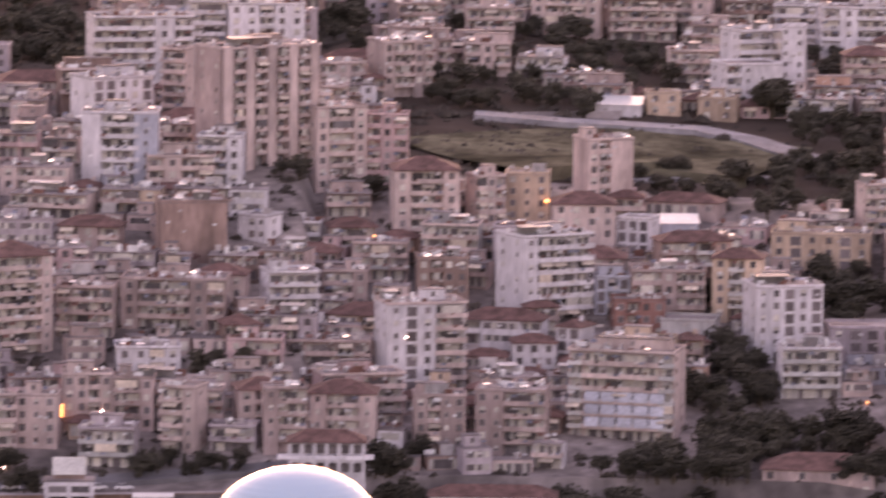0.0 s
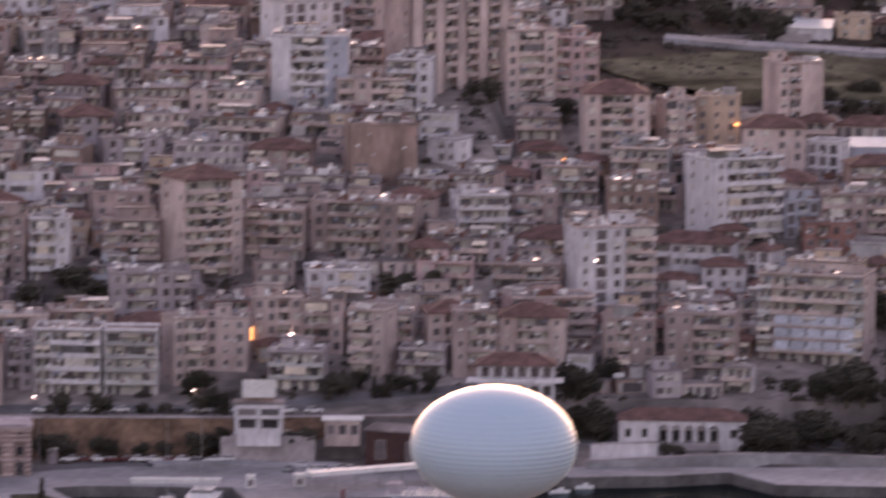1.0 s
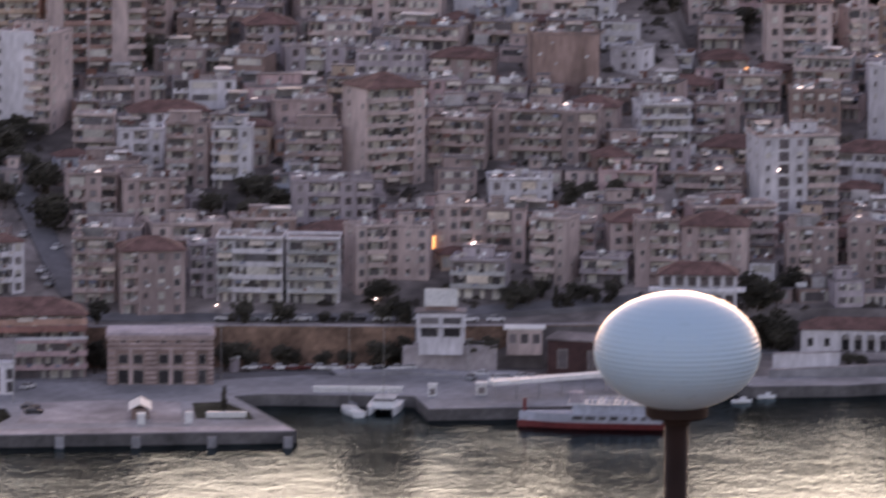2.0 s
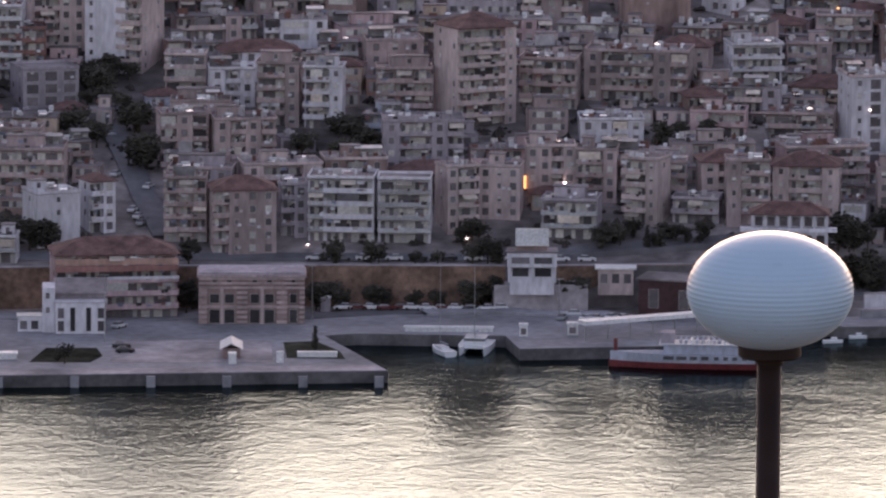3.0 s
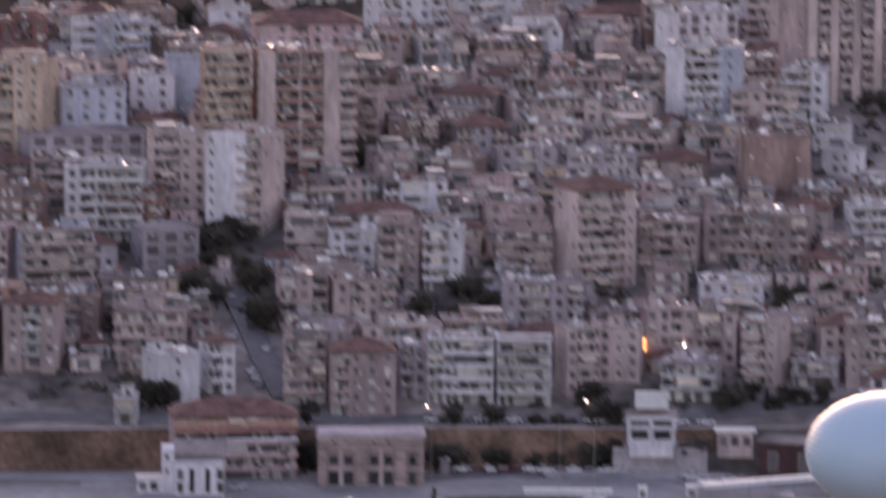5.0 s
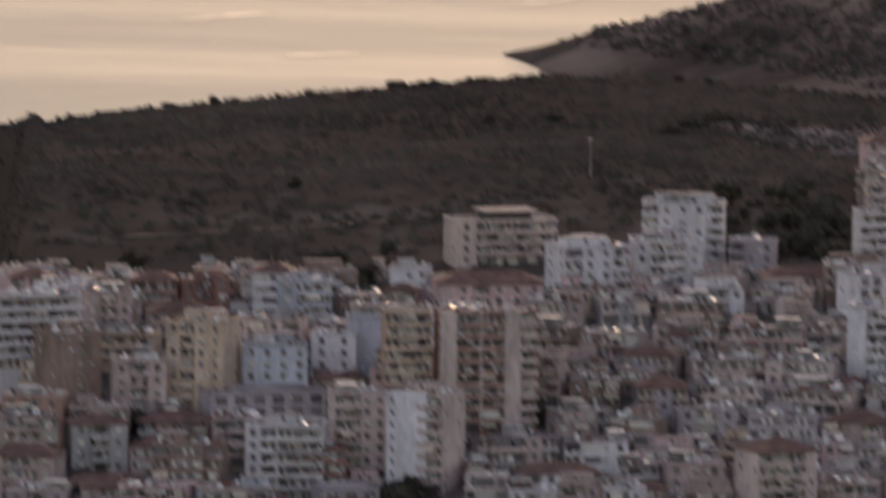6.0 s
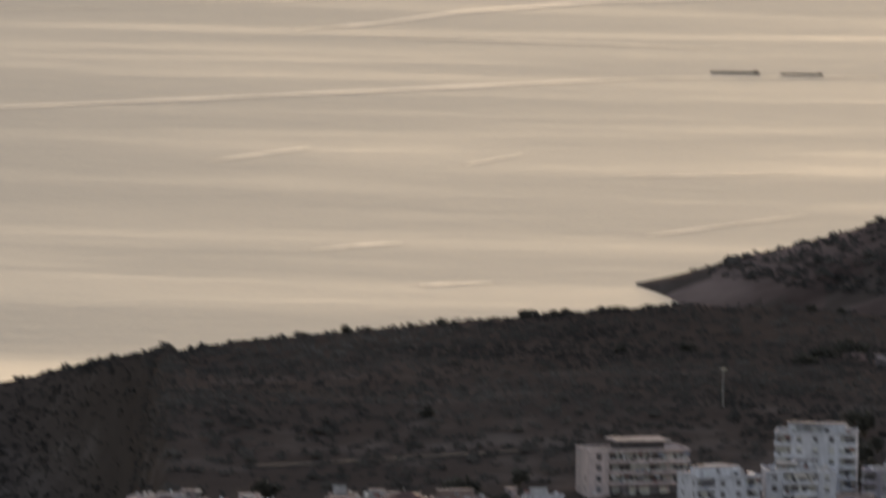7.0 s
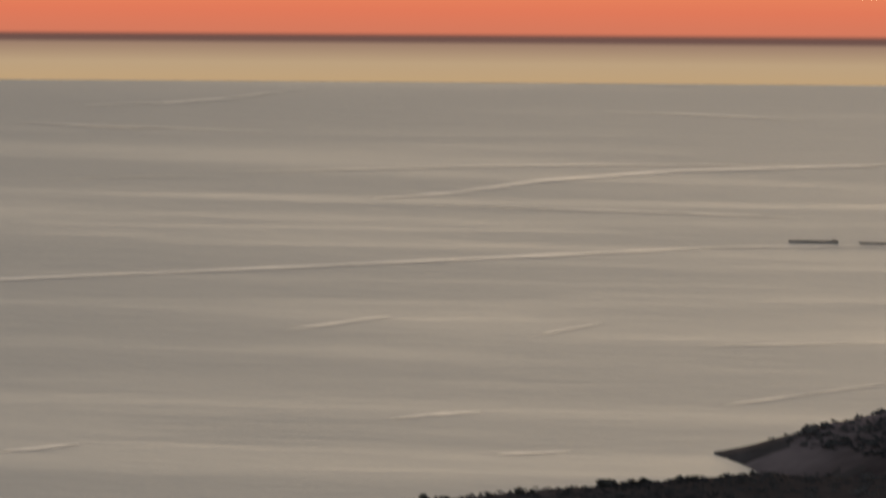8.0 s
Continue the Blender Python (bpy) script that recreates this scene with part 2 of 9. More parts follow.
def land(a, r):
    """Height of the ground in the direction a (degrees), at the distance r (metres)."""
    # the castle hill that the viewpoint stands on
    if r < 1200:
        if r < 6:
            return 260.3
        near = 260.3 - 0.42 * (r - 6) if r < 40 else 246.0 - 0.34 * (r - 40)
        return max(near, -6.0)
    edge = coast(a)
    if r < edge:
        return -6.0
    b = max(-9.0, min(9.0, a))
    # quay, road on its wall, then the hillside of the town
    shelf = 2.0
    wall = 1625.0 if b < 2.6 else 1655.0
    z = shelf if r < wall else 11.0
    start = wall + 8
    if r > start:
        rise = 0.245 - 0.02 * smooth(-1, -5, b) - 0.03 * smooth(3.2, 6.5, b)
        first = 11.0 + rise * (min(r, 1850.0) - start)
        z = first
        if r > 1850:
            z += 0.075 * (min(r, 2150.0) - 1850.0)
    # left end of the town runs down to the next bay
    west = smooth(-5.72, -6.12, b)
    if z > 11:
        z = 11 + (z - 11) * (1 - 0.75 * smooth(-5.62, -5.95, b))
    if r > 1900:
        z = mix(z, mix(z, -4.0, smooth(2040, 2390, r)), west)
    # ridge behind the town; right of 1.9 degrees its unseen crest is raised to darken bay reflections and block low
    # light
    far = smooth(-5.0, -7.0, b)
    foot, top = mix(2150.0, 2545.0, max(far, smooth(-5.1, -6.0, b))), mix(2450.0, 2720.0, far)
    crest = 262.6 - top * math.tan(math.radians(between(b, -9, 5.0, -6.44, 4.56, -5.5, 4.35, -4.19, 4.18, -2.78, 4.06, -1.6, 3.96, -0.5, 3.98, 1.0, 4.12, 1.9, 3.9, 3.0, 3.0, 4.5, 2.4, 9.0, 2.2)))
    if r > foot:
        k = min(1.0, (r - foot) / (top - foot))
        z = mix(z, crest, smooth(0, 1, k) * 0.6 + 0.4 * k)
    if r > top + 5:
        z = mix(crest, -8.0, smooth(top - mix(150.0, 10.0, smooth(-5.0, -6.0, b)), 3060, r) * 1.02 - 0.02)
    # the far headland, a long spit that falls to a point
    if r > 2860:
        q = r / 0.892
        along = between(b, -1.95, 0.0, -1.53, 5.5, -1.13, 14.0, -0.73, 20.0, 0.56, 45.0, 0.88, 51.0, 3.0, 80.0, 9.0, 90.0)
        half = between(b, -1.95, 5.0, -1.65, 55.0, -1.0, 200.0, -0.4, 640.0)
        across = 1.0 - min(1.0, max((q - 3960.0) / (8.0 + 0.7 * along), (3960.0 - q) / half))
        if b > -1.95:
            level = 0.1391 * (r - 3330.0) if r > 3330 else 0.0
            z = max(z, level - 6.0 + (0.96 * along + 6.0) * math.sin(across * math.pi / 2) if across > 0 else -6.0)
        else:
            z = min(z, -6.0)
    return z


def at(a, r, z=None):
    """World place in the direction a (degrees right of north) at the distance r."""
    return Vector((r * math.sin(radians(a)), r * math.cos(radians(a)), land(a, r) if z is None else z))


def mesh(name, verts, faces, mats, which=None, smooth_faces=False):
    me = bpy.data.meshes.new(name)
    me.from_pydata(verts, [], faces)
    for m in mats:
        me.materials.append(m)
    if which:
        me.polygons.foreach_set("material_index", which)
    if smooth_faces:
        me.polygons.foreach_set("use_smooth", [True] * len(me.polygons))
    me.update()
    return me


def polar(name, angles, radii, height, mat):
    verts = [(r * math.sin(radians(a)), r * math.cos(radians(a)), height(a, r)) for r in radii for a in angles]
    k = len(angles)
    faces = [(i * k + j, i * k + j + 1, (i + 1) * k + j + 1, (i + 1) * k + j) for i in range(len(radii) - 1) for j in range(k - 1)]
    return mesh(name, verts, [f[::-1] for f in faces], [mat], smooth_faces=True)


def steps(*runs):
    out = []
    for a, b, s in runs:
        k = max(1, round((b - a) / s))
        out += [a + (b - a) * i / k for i in range(k)]
    return out + [runs[-1][1]]


def relief(a, r):
    """The ground with its small unevenness."""
    z = land(a, r)
    if r > 2120 and z > 0:
        p = Vector((r * math.sin(radians(a)), r * math.cos(radians(a)), 0))
        z += (noise.noise(p * 0.02) * 1.2 + noise.noise(p * 0.07) * 0.7) * (1.0 if r < 2950 else min(1.0, max(0.0, (z - 28.0) / 12.0)))
        if r > 3030:
            z += noise.noise(p * 0.012) * 2.6 * min(1.0, max(0.0, z - 28.0) / 25.0)
    return z


ANGLES = steps((-180, -40, 10), (-40, -10, 2.0), (-10, 9.5, 0.1), (9.5, 40, 2.0), (40, 180, 10))
RADII = steps((0.01, 6, 2.0), (6, 40, 6), (40, 1200, 90), (1200, 1500, 100), (1500, 1620, 4), (1620, 1660, 2.5), (1660, 2150, 9),
              (2150, 2760, 12), (2760, 3000, 40), (3000, 3300, 25), (3300, 3790, 13))
ground = new("ground", polar("ground", ANGLES, RADII, relief, SCRUB))
ground.data.materials.append(material("town_yards", (0.26, 0.225, 0.215), grain=0.25, spread=0.45, stain=0.35, bump=0.15))
ground.data.materials.append(material("pale_rocky_soil", (0.205, 0.150, 0.132), grain=0.05, spread=0.3, stain=0.3, bump=0.25, spec=0.0))
for face in ground.data.polygons:
    c = face.center
    far, way = math.hypot(c.x, c.y), math.degrees(math.atan2(c.x, c.y))
    if far > 2950 and noise.noise(c * 0.015) > -0.25 or 2205 < far < 2320 and -0.2 < way < 1.6 and noise.noise(c * 0.03) > -0.15:
        face.material_index = 2
    if 1560 < math.hypot(c.x, c.y) < (1960 if c.x < 60 else 1868) and abs(math.degrees(math.atan2(c.x, c.y))) < 9:
        face.material_index = 1
ground.data.materials.append(material("bare_cutting_soil", (0.36, 0.31, 0.30), grain=0.06, spread=0.4, stain=0.35, bump=0.3, spec=0.0))
for face in ground.data.polygons:
    c = face.center
    if 2205 < math.hypot(c.x, c.y) < 2300 and 0.0 < math.degrees(math.atan2(c.x, c.y)) < 1.3 and noise.noise(c * 0.03) > -0.1:
        face.material_index = 3
tagged(ground, "hilly ground with dry scrub and dark earth", "ground", kind="structure")


def swell(a, r):
    """Sea level; beyond the ridge the sheet is carried up towards the horizon at one even slope."""
    x = r - 3330.0
    return 0.0 if x < -60 else 0.1391 * (x if x > 60 else (x + 60) ** 2 / 240.0)


sea = new("sea", polar("sea", steps((-180, -15, 5), (-15, 15, 0.5), (15, 180, 5)),
                       steps((2000, 3240, 120), (3240, 3420, 15), (3420, 4700, 40)), swell, SEA))
tagged(sea, "calm sea with ripples and pale slicks at dusk", "sea", kind="structure")


bay = new("bay", polar("bay", steps((-180, -15, 5), (-15, 15, 0.5), (15, 180, 5)), steps((300, 2000, 100)), swell, BAY))
tagged(bay, "rippled water of the harbour bay at dusk", "sea", kind="structure")


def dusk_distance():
    """Emissive backdrop: the farthest strip of sea, the haze on the horizon and the sky's glow are painted into its
    colours.
    """
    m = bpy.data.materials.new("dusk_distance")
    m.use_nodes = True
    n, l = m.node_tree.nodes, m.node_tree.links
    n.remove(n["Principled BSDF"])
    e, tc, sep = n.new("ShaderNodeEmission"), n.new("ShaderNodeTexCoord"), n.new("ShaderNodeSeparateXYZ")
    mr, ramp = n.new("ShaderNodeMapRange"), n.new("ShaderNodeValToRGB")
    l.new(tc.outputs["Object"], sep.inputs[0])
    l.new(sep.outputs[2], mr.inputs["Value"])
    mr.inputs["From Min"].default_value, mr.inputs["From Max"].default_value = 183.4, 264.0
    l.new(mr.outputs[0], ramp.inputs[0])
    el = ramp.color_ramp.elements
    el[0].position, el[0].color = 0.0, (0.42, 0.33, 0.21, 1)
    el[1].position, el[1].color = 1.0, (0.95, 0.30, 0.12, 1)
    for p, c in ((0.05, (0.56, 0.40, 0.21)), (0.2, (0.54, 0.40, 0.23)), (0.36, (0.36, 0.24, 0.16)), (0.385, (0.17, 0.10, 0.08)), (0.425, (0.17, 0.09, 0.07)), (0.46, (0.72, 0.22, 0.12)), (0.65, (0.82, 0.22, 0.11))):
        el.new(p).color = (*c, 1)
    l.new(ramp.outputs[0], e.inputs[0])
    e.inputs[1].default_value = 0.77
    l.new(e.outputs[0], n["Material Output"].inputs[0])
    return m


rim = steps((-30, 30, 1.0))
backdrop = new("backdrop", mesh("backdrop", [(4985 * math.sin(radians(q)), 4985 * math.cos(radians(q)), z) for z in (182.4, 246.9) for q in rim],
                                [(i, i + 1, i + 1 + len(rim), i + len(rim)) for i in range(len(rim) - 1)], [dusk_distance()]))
tagged(backdrop, "glowing backdrop painted with orange dusk sky over a hazy sea horizon", "sky", kind="structure")


# ---- helpers for parts ----
def boxes(*items):
    """Vertices and faces of boxes given as (x0, x1, y0, y1, z0, z1)."""
    v, f = [], []
    for x0, x1, y0, y1, z0, z1 in items:
        k = len(v)
        v += [(x0, y0, z0), (x1, y0, z0), (x1, y1, z0), (x0, y1, z0), (x0, y0, z1), (x1, y0, z1), (x1, y1, z1), (x0, y1, z1)]
        f += [(k, k + 3, k + 2, k + 1), (k + 4, k + 5, k + 6, k + 7), (k, k + 1, k + 5, k + 4), (k + 1, k + 2, k + 6, k + 5),
              (k + 2, k + 3, k + 7, k + 6), (k + 3, k, k + 4, k + 7)]
    return v, f


def solid(name, groups):
    """One mesh of several groups of boxes, each with its own material."""
    v, f, w, mats = [], [], [], []
    for i, (mat, items) in enumerate(groups):
        bv, bf = boxes(*items)
        f += [tuple(k + len(v) for k in q) for q in bf]
        v += bv
        w += [i] * len(bf)
        mats.append(mat)
    return mesh(name, v, f, mats, w)


def child(name, me, parent, m=None, label=""):
    ob = new(name, me)
    ob.parent = parent
    if m is not None:
        ob.matrix_basis = m
    if label:
        tagged(ob, label)
    return ob


CACHE = {}


def cached(key, make):
    if key not in CACHE:
        CACHE[key] = make()
    return CACHE[key]


# ---- the street lamp before the viewpoint ----
def revolve(profile, seg=64):
    v = [(r * math.cos(2 * math.pi * j / seg), r * math.sin(2 * math.pi * j / seg), z) for r, z in profile for j in range(seg)]
    f = [(i * seg + j, i * seg + (j + 1) % seg, (i + 1) * seg + (j + 1) % seg, (i + 1) * seg + j)
         for i in range(len(profile) - 1) for j in range(seg)]
    return v, f


def street_lamp(x, y, z, foot):
    base = new("street_lamp")
    base.matrix_basis = pose(x, y, foot)
    tagged(base, "street lamp with a ribbed opal globe on a dark iron post", "street lamp")
    h = z - foot
    half_w, half_h = 0.1955, 0.139
    prof = []
    for i in range(401):
        t = math.pi * i / 400
        rr, zz = half_w * math.sin(t), -half_h * math.cos(t)
        rib = 0.0010 * (0.5 - 0.5 * math.cos(2 * math.pi * zz / 0.0118)) if 4 < i < 342 else 0.0
        prof.append((max(0.0005, rr + rib * math.sin(t)), zz))
    v, f = revolve(prof, 96)
    child("globe", mesh("globe", v, f, [OPAL], smooth_faces=True), base, pose(0, 0, h), "ribbed white opal globe")
    v, f = revolve([(0.0005, -0.126), (0.07, -0.126), (0.074, -0.132), (0.074, -0.153), (0.068, -0.158), (0.034, -0.160), (0.033, -0.175), (0.0005, -0.175)], 48)
    child("collar", mesh("collar", v, f, [DARK_IRON], smooth_faces=False), base, pose(0, 0, h))
    v, f = revolve([(0.0005, h - 0.165), (0.0285, h - 0.165), (0.0285, 1.0), (0.031, 0.98), (0.045, 0.9), (0.05, 0.25), (0.09, 0.2), (0.095, -0.4), (0.0005, -0.4)], 40)
    child("post", mesh("post", v, f, [DARK_IRON], smooth_faces=True), base)


street_lamp(0.782, 16.782, 259.350, 255.744)


# ---- kinds of building parts ----
SHEET = material("roof_sheet", (0.45, 0.43, 0.43), rough=0.55, grain=0.8, stain=0.25, vary=0.4)
RAIL_GREY = material("balcony_panel", (0.5, 0.5, 0.5), rough=0.5, grain=2, stain=0.1, vary=0.3)

def window_mesh(kind, w, h):
    """One piece: a frame that stands proud, its reveal, and the pane or shutter set back in it."""
    t, x = 0.08, w / 2
    frame_mat = FRAME_BROWN if kind == "brown" else FRAME_WHITE
    # open and dark panes: the room's shade is painted on a flat sheet
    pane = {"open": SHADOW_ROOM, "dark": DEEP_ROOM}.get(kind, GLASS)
    cut = {"half": 0.45, "shut": 0.03}.get(kind, 0.97) * h
    rings = [(x + t, 0.03, -t, h + t), (x + t, -0.06, -t, h + t), (x, -0.06, 0.0, h), (x, -0.015, 0.0, h)]
    v, f, w_ = [], [], []
    for e, y, z0, z1 in rings:
        v += [(-e, y, z0), (e, y, z0), (e, y, z1), (-e, y, z1)]
    for i in range(3):
        for j in range(4):
            k, q = i * 4 + j, i * 4 + (j + 1) % 4
            f.append((k, q, q + 4, k + 4))
            w_.append(1)
    v += [(x, -0.015, cut), (-x, -0.015, cut)]
    f += [(12, 13, 16, 17), (17, 16, 14, 15)]
    w_ += [0, 2 if kind in ("half", "shut") else 0]
    return mesh("window", v, f, [pane, frame_mat, SHUTTER], w_)


def window_of(kind, w, h):
    return cached(("window", kind, w, h), lambda: window_mesh(kind, w, h))


def glazing_of(w, h, seed):
    """A run of panes, doors and shutters in one frame."""
    w = max(1.2, round(w / 0.6) * 0.6)
    key = ("glazing", round(w, 1), h, seed % 5)

    def make():
        rng = random.Random(seed % 5 + int(w * 10))
        cols = max(2, round(w / 0.95))
        t, x = 0.08, w / 2
        v, f, m = [], [], []
        for e, y, z0, z1 in ((x + t, 0.03, -t, h + t), (x + t, -0.06, -t, h + t), (x, -0.06, 0.0, h), (x, -0.015, 0.0, h)):
            v += [(-e, y, z0), (e, y, z0), (e, y, z1), (-e, y, z1)]
        for i in range(2):
            for j in range(4):
                k, q = i * 4 + j, i * 4 + (j + 1) % 4
                f.append((k, q, q + 4, k + 4))
                m.append(1)
        base = len(v)
        low = 0.0
        v += [(-x + w * i / cols, -0.02 - 0.02 * (i % 2), z) for z in (low, h) for i in range(cols + 1)]
        for i in range(cols):
            f.append((base + i, base + i + 1, base + cols + 2 + i, base + cols + 1 + i))
            m.append(rng.choice((0, 0, 2, 2, 3, 1)))
        f += [(8, 9, base + cols, base), (11, base + cols + 1, base + 2 * cols + 1, 10)]
        m += [1, 1]
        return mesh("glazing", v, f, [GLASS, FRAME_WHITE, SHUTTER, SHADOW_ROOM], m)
    return cached(key, make)


def balcony_of(w, deep, style, mat):
    w = round(w, 1)

    def make():
        """One piece: a slab with an upstand on three sides, hollow above."""
        x, t, top = w / 2, 0.12, 1.0 if style != "rail" else 0.85
        v = [(-x, -deep, -0.16), (x, -deep, -0.16), (x, 0, -0.16), (-x, 0, -0.16), (-x, -deep, top), (x, -deep, top), (x, 0, top), (-x, 0, top),
             (-x + t, -deep + t, top), (x - t, -deep + t, top), (x - t, 0, top), (-x + t, 0, top), (-x + t, -deep + t, 0), (x - t, -deep + t, 0), (x - t, 0, 0), (-x + t, 0, 0)]
        f = [(0, 3, 2, 1), (0, 1, 5, 4), (1, 2, 6, 5), (3, 0, 4, 7), (4, 5, 9, 8), (5, 6, 10, 9), (7, 4, 8, 11), (8, 9, 13, 12), (9, 10, 14, 13), (11, 8, 12, 15), (12, 13, 14, 15)]
        return mesh("balcony", v, f, [RAIL_GREY if style == "rail" else mat])
    return cached(("balcony", w, deep, style, mat.name), make)


def screen_of(w, kind):
    """A light screen that closes a balcony above its parapet."""
    w = round(w, 1)
    return cached(("screen", w, kind), lambda: solid("balcony_screen", [((SHUTTER, GLASS, AWNING)[kind], [(-w / 2, w / 2, -0.04, 0.04, 0, 1.8)])]))


def canopy_of(w, d):
    """A sheet roof on a rooftop, bent down into its back wall: one piece."""
    w, d = round(w, 1), round(d, 1)

    def make():
        prof = [(d / 2, 0), (d / 2, 2.5), (-d / 2, 2.15), (-d / 2, 2.05), (d / 2 - 0.1, 2.4), (d / 2 - 0.1, 0)]
        k = len(prof)
        v = [(s * w / 2, y, z) for s in (-1, 1) for y, z in prof]
        return mesh("roof_canopy", v, [(i, i + k, (i + 1) % k + k, (i + 1) % k) for i in range(k)] + [tuple(range(k)), tuple(range(k, 2 * k))[::-1]], [SHEET])
    return cached(("canopy", w, d), make)


def awning_of(w):
    w = round(w, 1)

    def make():
        v = [(-w / 2, 0, 0), (w / 2, 0, 0), (w / 2, -1.5, -0.75), (-w / 2, -1.5, -0.75), (w / 2, -1.5, -0.95), (-w / 2, -1.5, -0.95),
             (-w / 2, 0, -0.05), (w / 2, 0, -0.05)]
        return mesh("awning", v, [(0, 3, 2, 1), (3, 5, 4, 2), (6, 7, 4, 5), (0, 6, 5, 3), (1, 2, 4, 7)], [AWNING])
    return cached(("awning", w), make)


def solar_heater():
    """A collector on its slant with the tank along the top edge."""
    def make():
        prof = [(-1.0, 0.5), (-1.0, 0.62), (0.32, 0.95), (0.26, 1.15), (0.4, 1.37), (0.65, 1.37), (0.8, 1.15), (0.7, 0.93), (0.55, 0.85), (0.55, 0.0), (0.48, 0.0), (0.48, 0.8), (0.4, 0.8)]
        k = len(prof)
        v = [(s * 0.95, y, z) for s in (-1, 1) for y, z in prof]
        f = [(i, (i + 1) % k, (i + 1) % k + k, i + k) for i in range(k)] + [tuple(range(k))[::-1], tuple(range(k, 2 * k))]
        return mesh("solar_heater", v, [q[::-1] for q in f], [TANK, SOLAR], [1 if i == 1 else 0 for i in range(k)] + [0, 0])
    return cached("solar", make)


def dish():
    def make():
        v, f = revolve([(0.02, 0.0), (0.3, 0.06), (0.5, 0.2), (0.5, 0.22), (0.3, 0.09), (0.02, 0.03)], 14)
        m = pose(0, 0, 1.1, 55)
        v = [tuple(m @ Vector(p)) for p in v]
        bv, bf = boxes((-0.03, 0.03, -0.03, 0.03, 0, 1.1))
        f += [tuple(i + len(v) for i in q) for q in bf]
        return mesh("satellite_dish", v + bv, f, [TANK])
    return cached("dish", make)


def water_tank():
    def make():
        v, f = revolve([(0.02, 0.3), (0.55, 0.3), (0.58, 0.4), (0.58, 1.4), (0.5, 1.55), (0.2, 1.62), (0.02, 1.62)], 16)
        bv, bf = boxes((-0.5, 0.5, -0.5, 0.5, 0, 0.3))
        return mesh("water_tank", v + bv, f + [tuple(i + len(v) for i in q) for q in bf], [TANK])
    return cached("tank", make)


def antenna():
    return cached("antenna", lambda: solid("antenna", [(METAL, [(-0.035, 0.035, -0.035, 0.035, 0, 4.2), (-0.5, 0.5, -0.03, 0.03, 3.9, 3.96), (-0.4, 0.4, -0.03, 0.03, 3.5, 3.56)])]))


def hip_roof(w, d, rise, over=0.6):
    x, y = w / 2 + over, d / 2 + over
    k = max(0.3, min(x, y))
    rx, ry = (x - k * 0.95, 0.0) if x >= y else (0.0, y - k * 0.95)
    v = [(-x, -y, 0), (x, -y, 0), (x, y, 0), (-x, y, 0), (-x, -y, 0.18), (x, -y, 0.18), (x, y, 0.18), (-x, y, 0.18)]
    if x >= y:
        v += [(-rx, 0, rise), (rx, 0, rise)]
        f = [(4, 5, 9, 8), (5, 6, 9), (6, 7, 8, 9), (7, 4, 8)]
    else:
        v += [(0, -ry, rise), (0, ry, rise)]
        f = [(4, 5, 8), (5, 6, 9, 8), (6, 7, 9), (7, 4, 8, 9)]
    f += [(0, 3, 2, 1), (0, 1, 5, 4), (1, 2, 6, 5), (2, 3, 7, 6), (3, 0, 4, 7)]
    return mesh("roof", v, f, [TILE])


STOREY = 3.0
BUILT = []
KINDS = ("plain", "plain", "half", "shut", "brown", "open")
COLOR_WORDS = {"white": "white", "cream": "cream", "beige": "beige", "yellow": "pale yellow", "pink": "pinkish", "grey": "grey", "blue": "pale blue",
               "brown": "brown", "orange": "orange and cream", "red": "brick red", "rust": "rust-brown", "green": "pale green"}


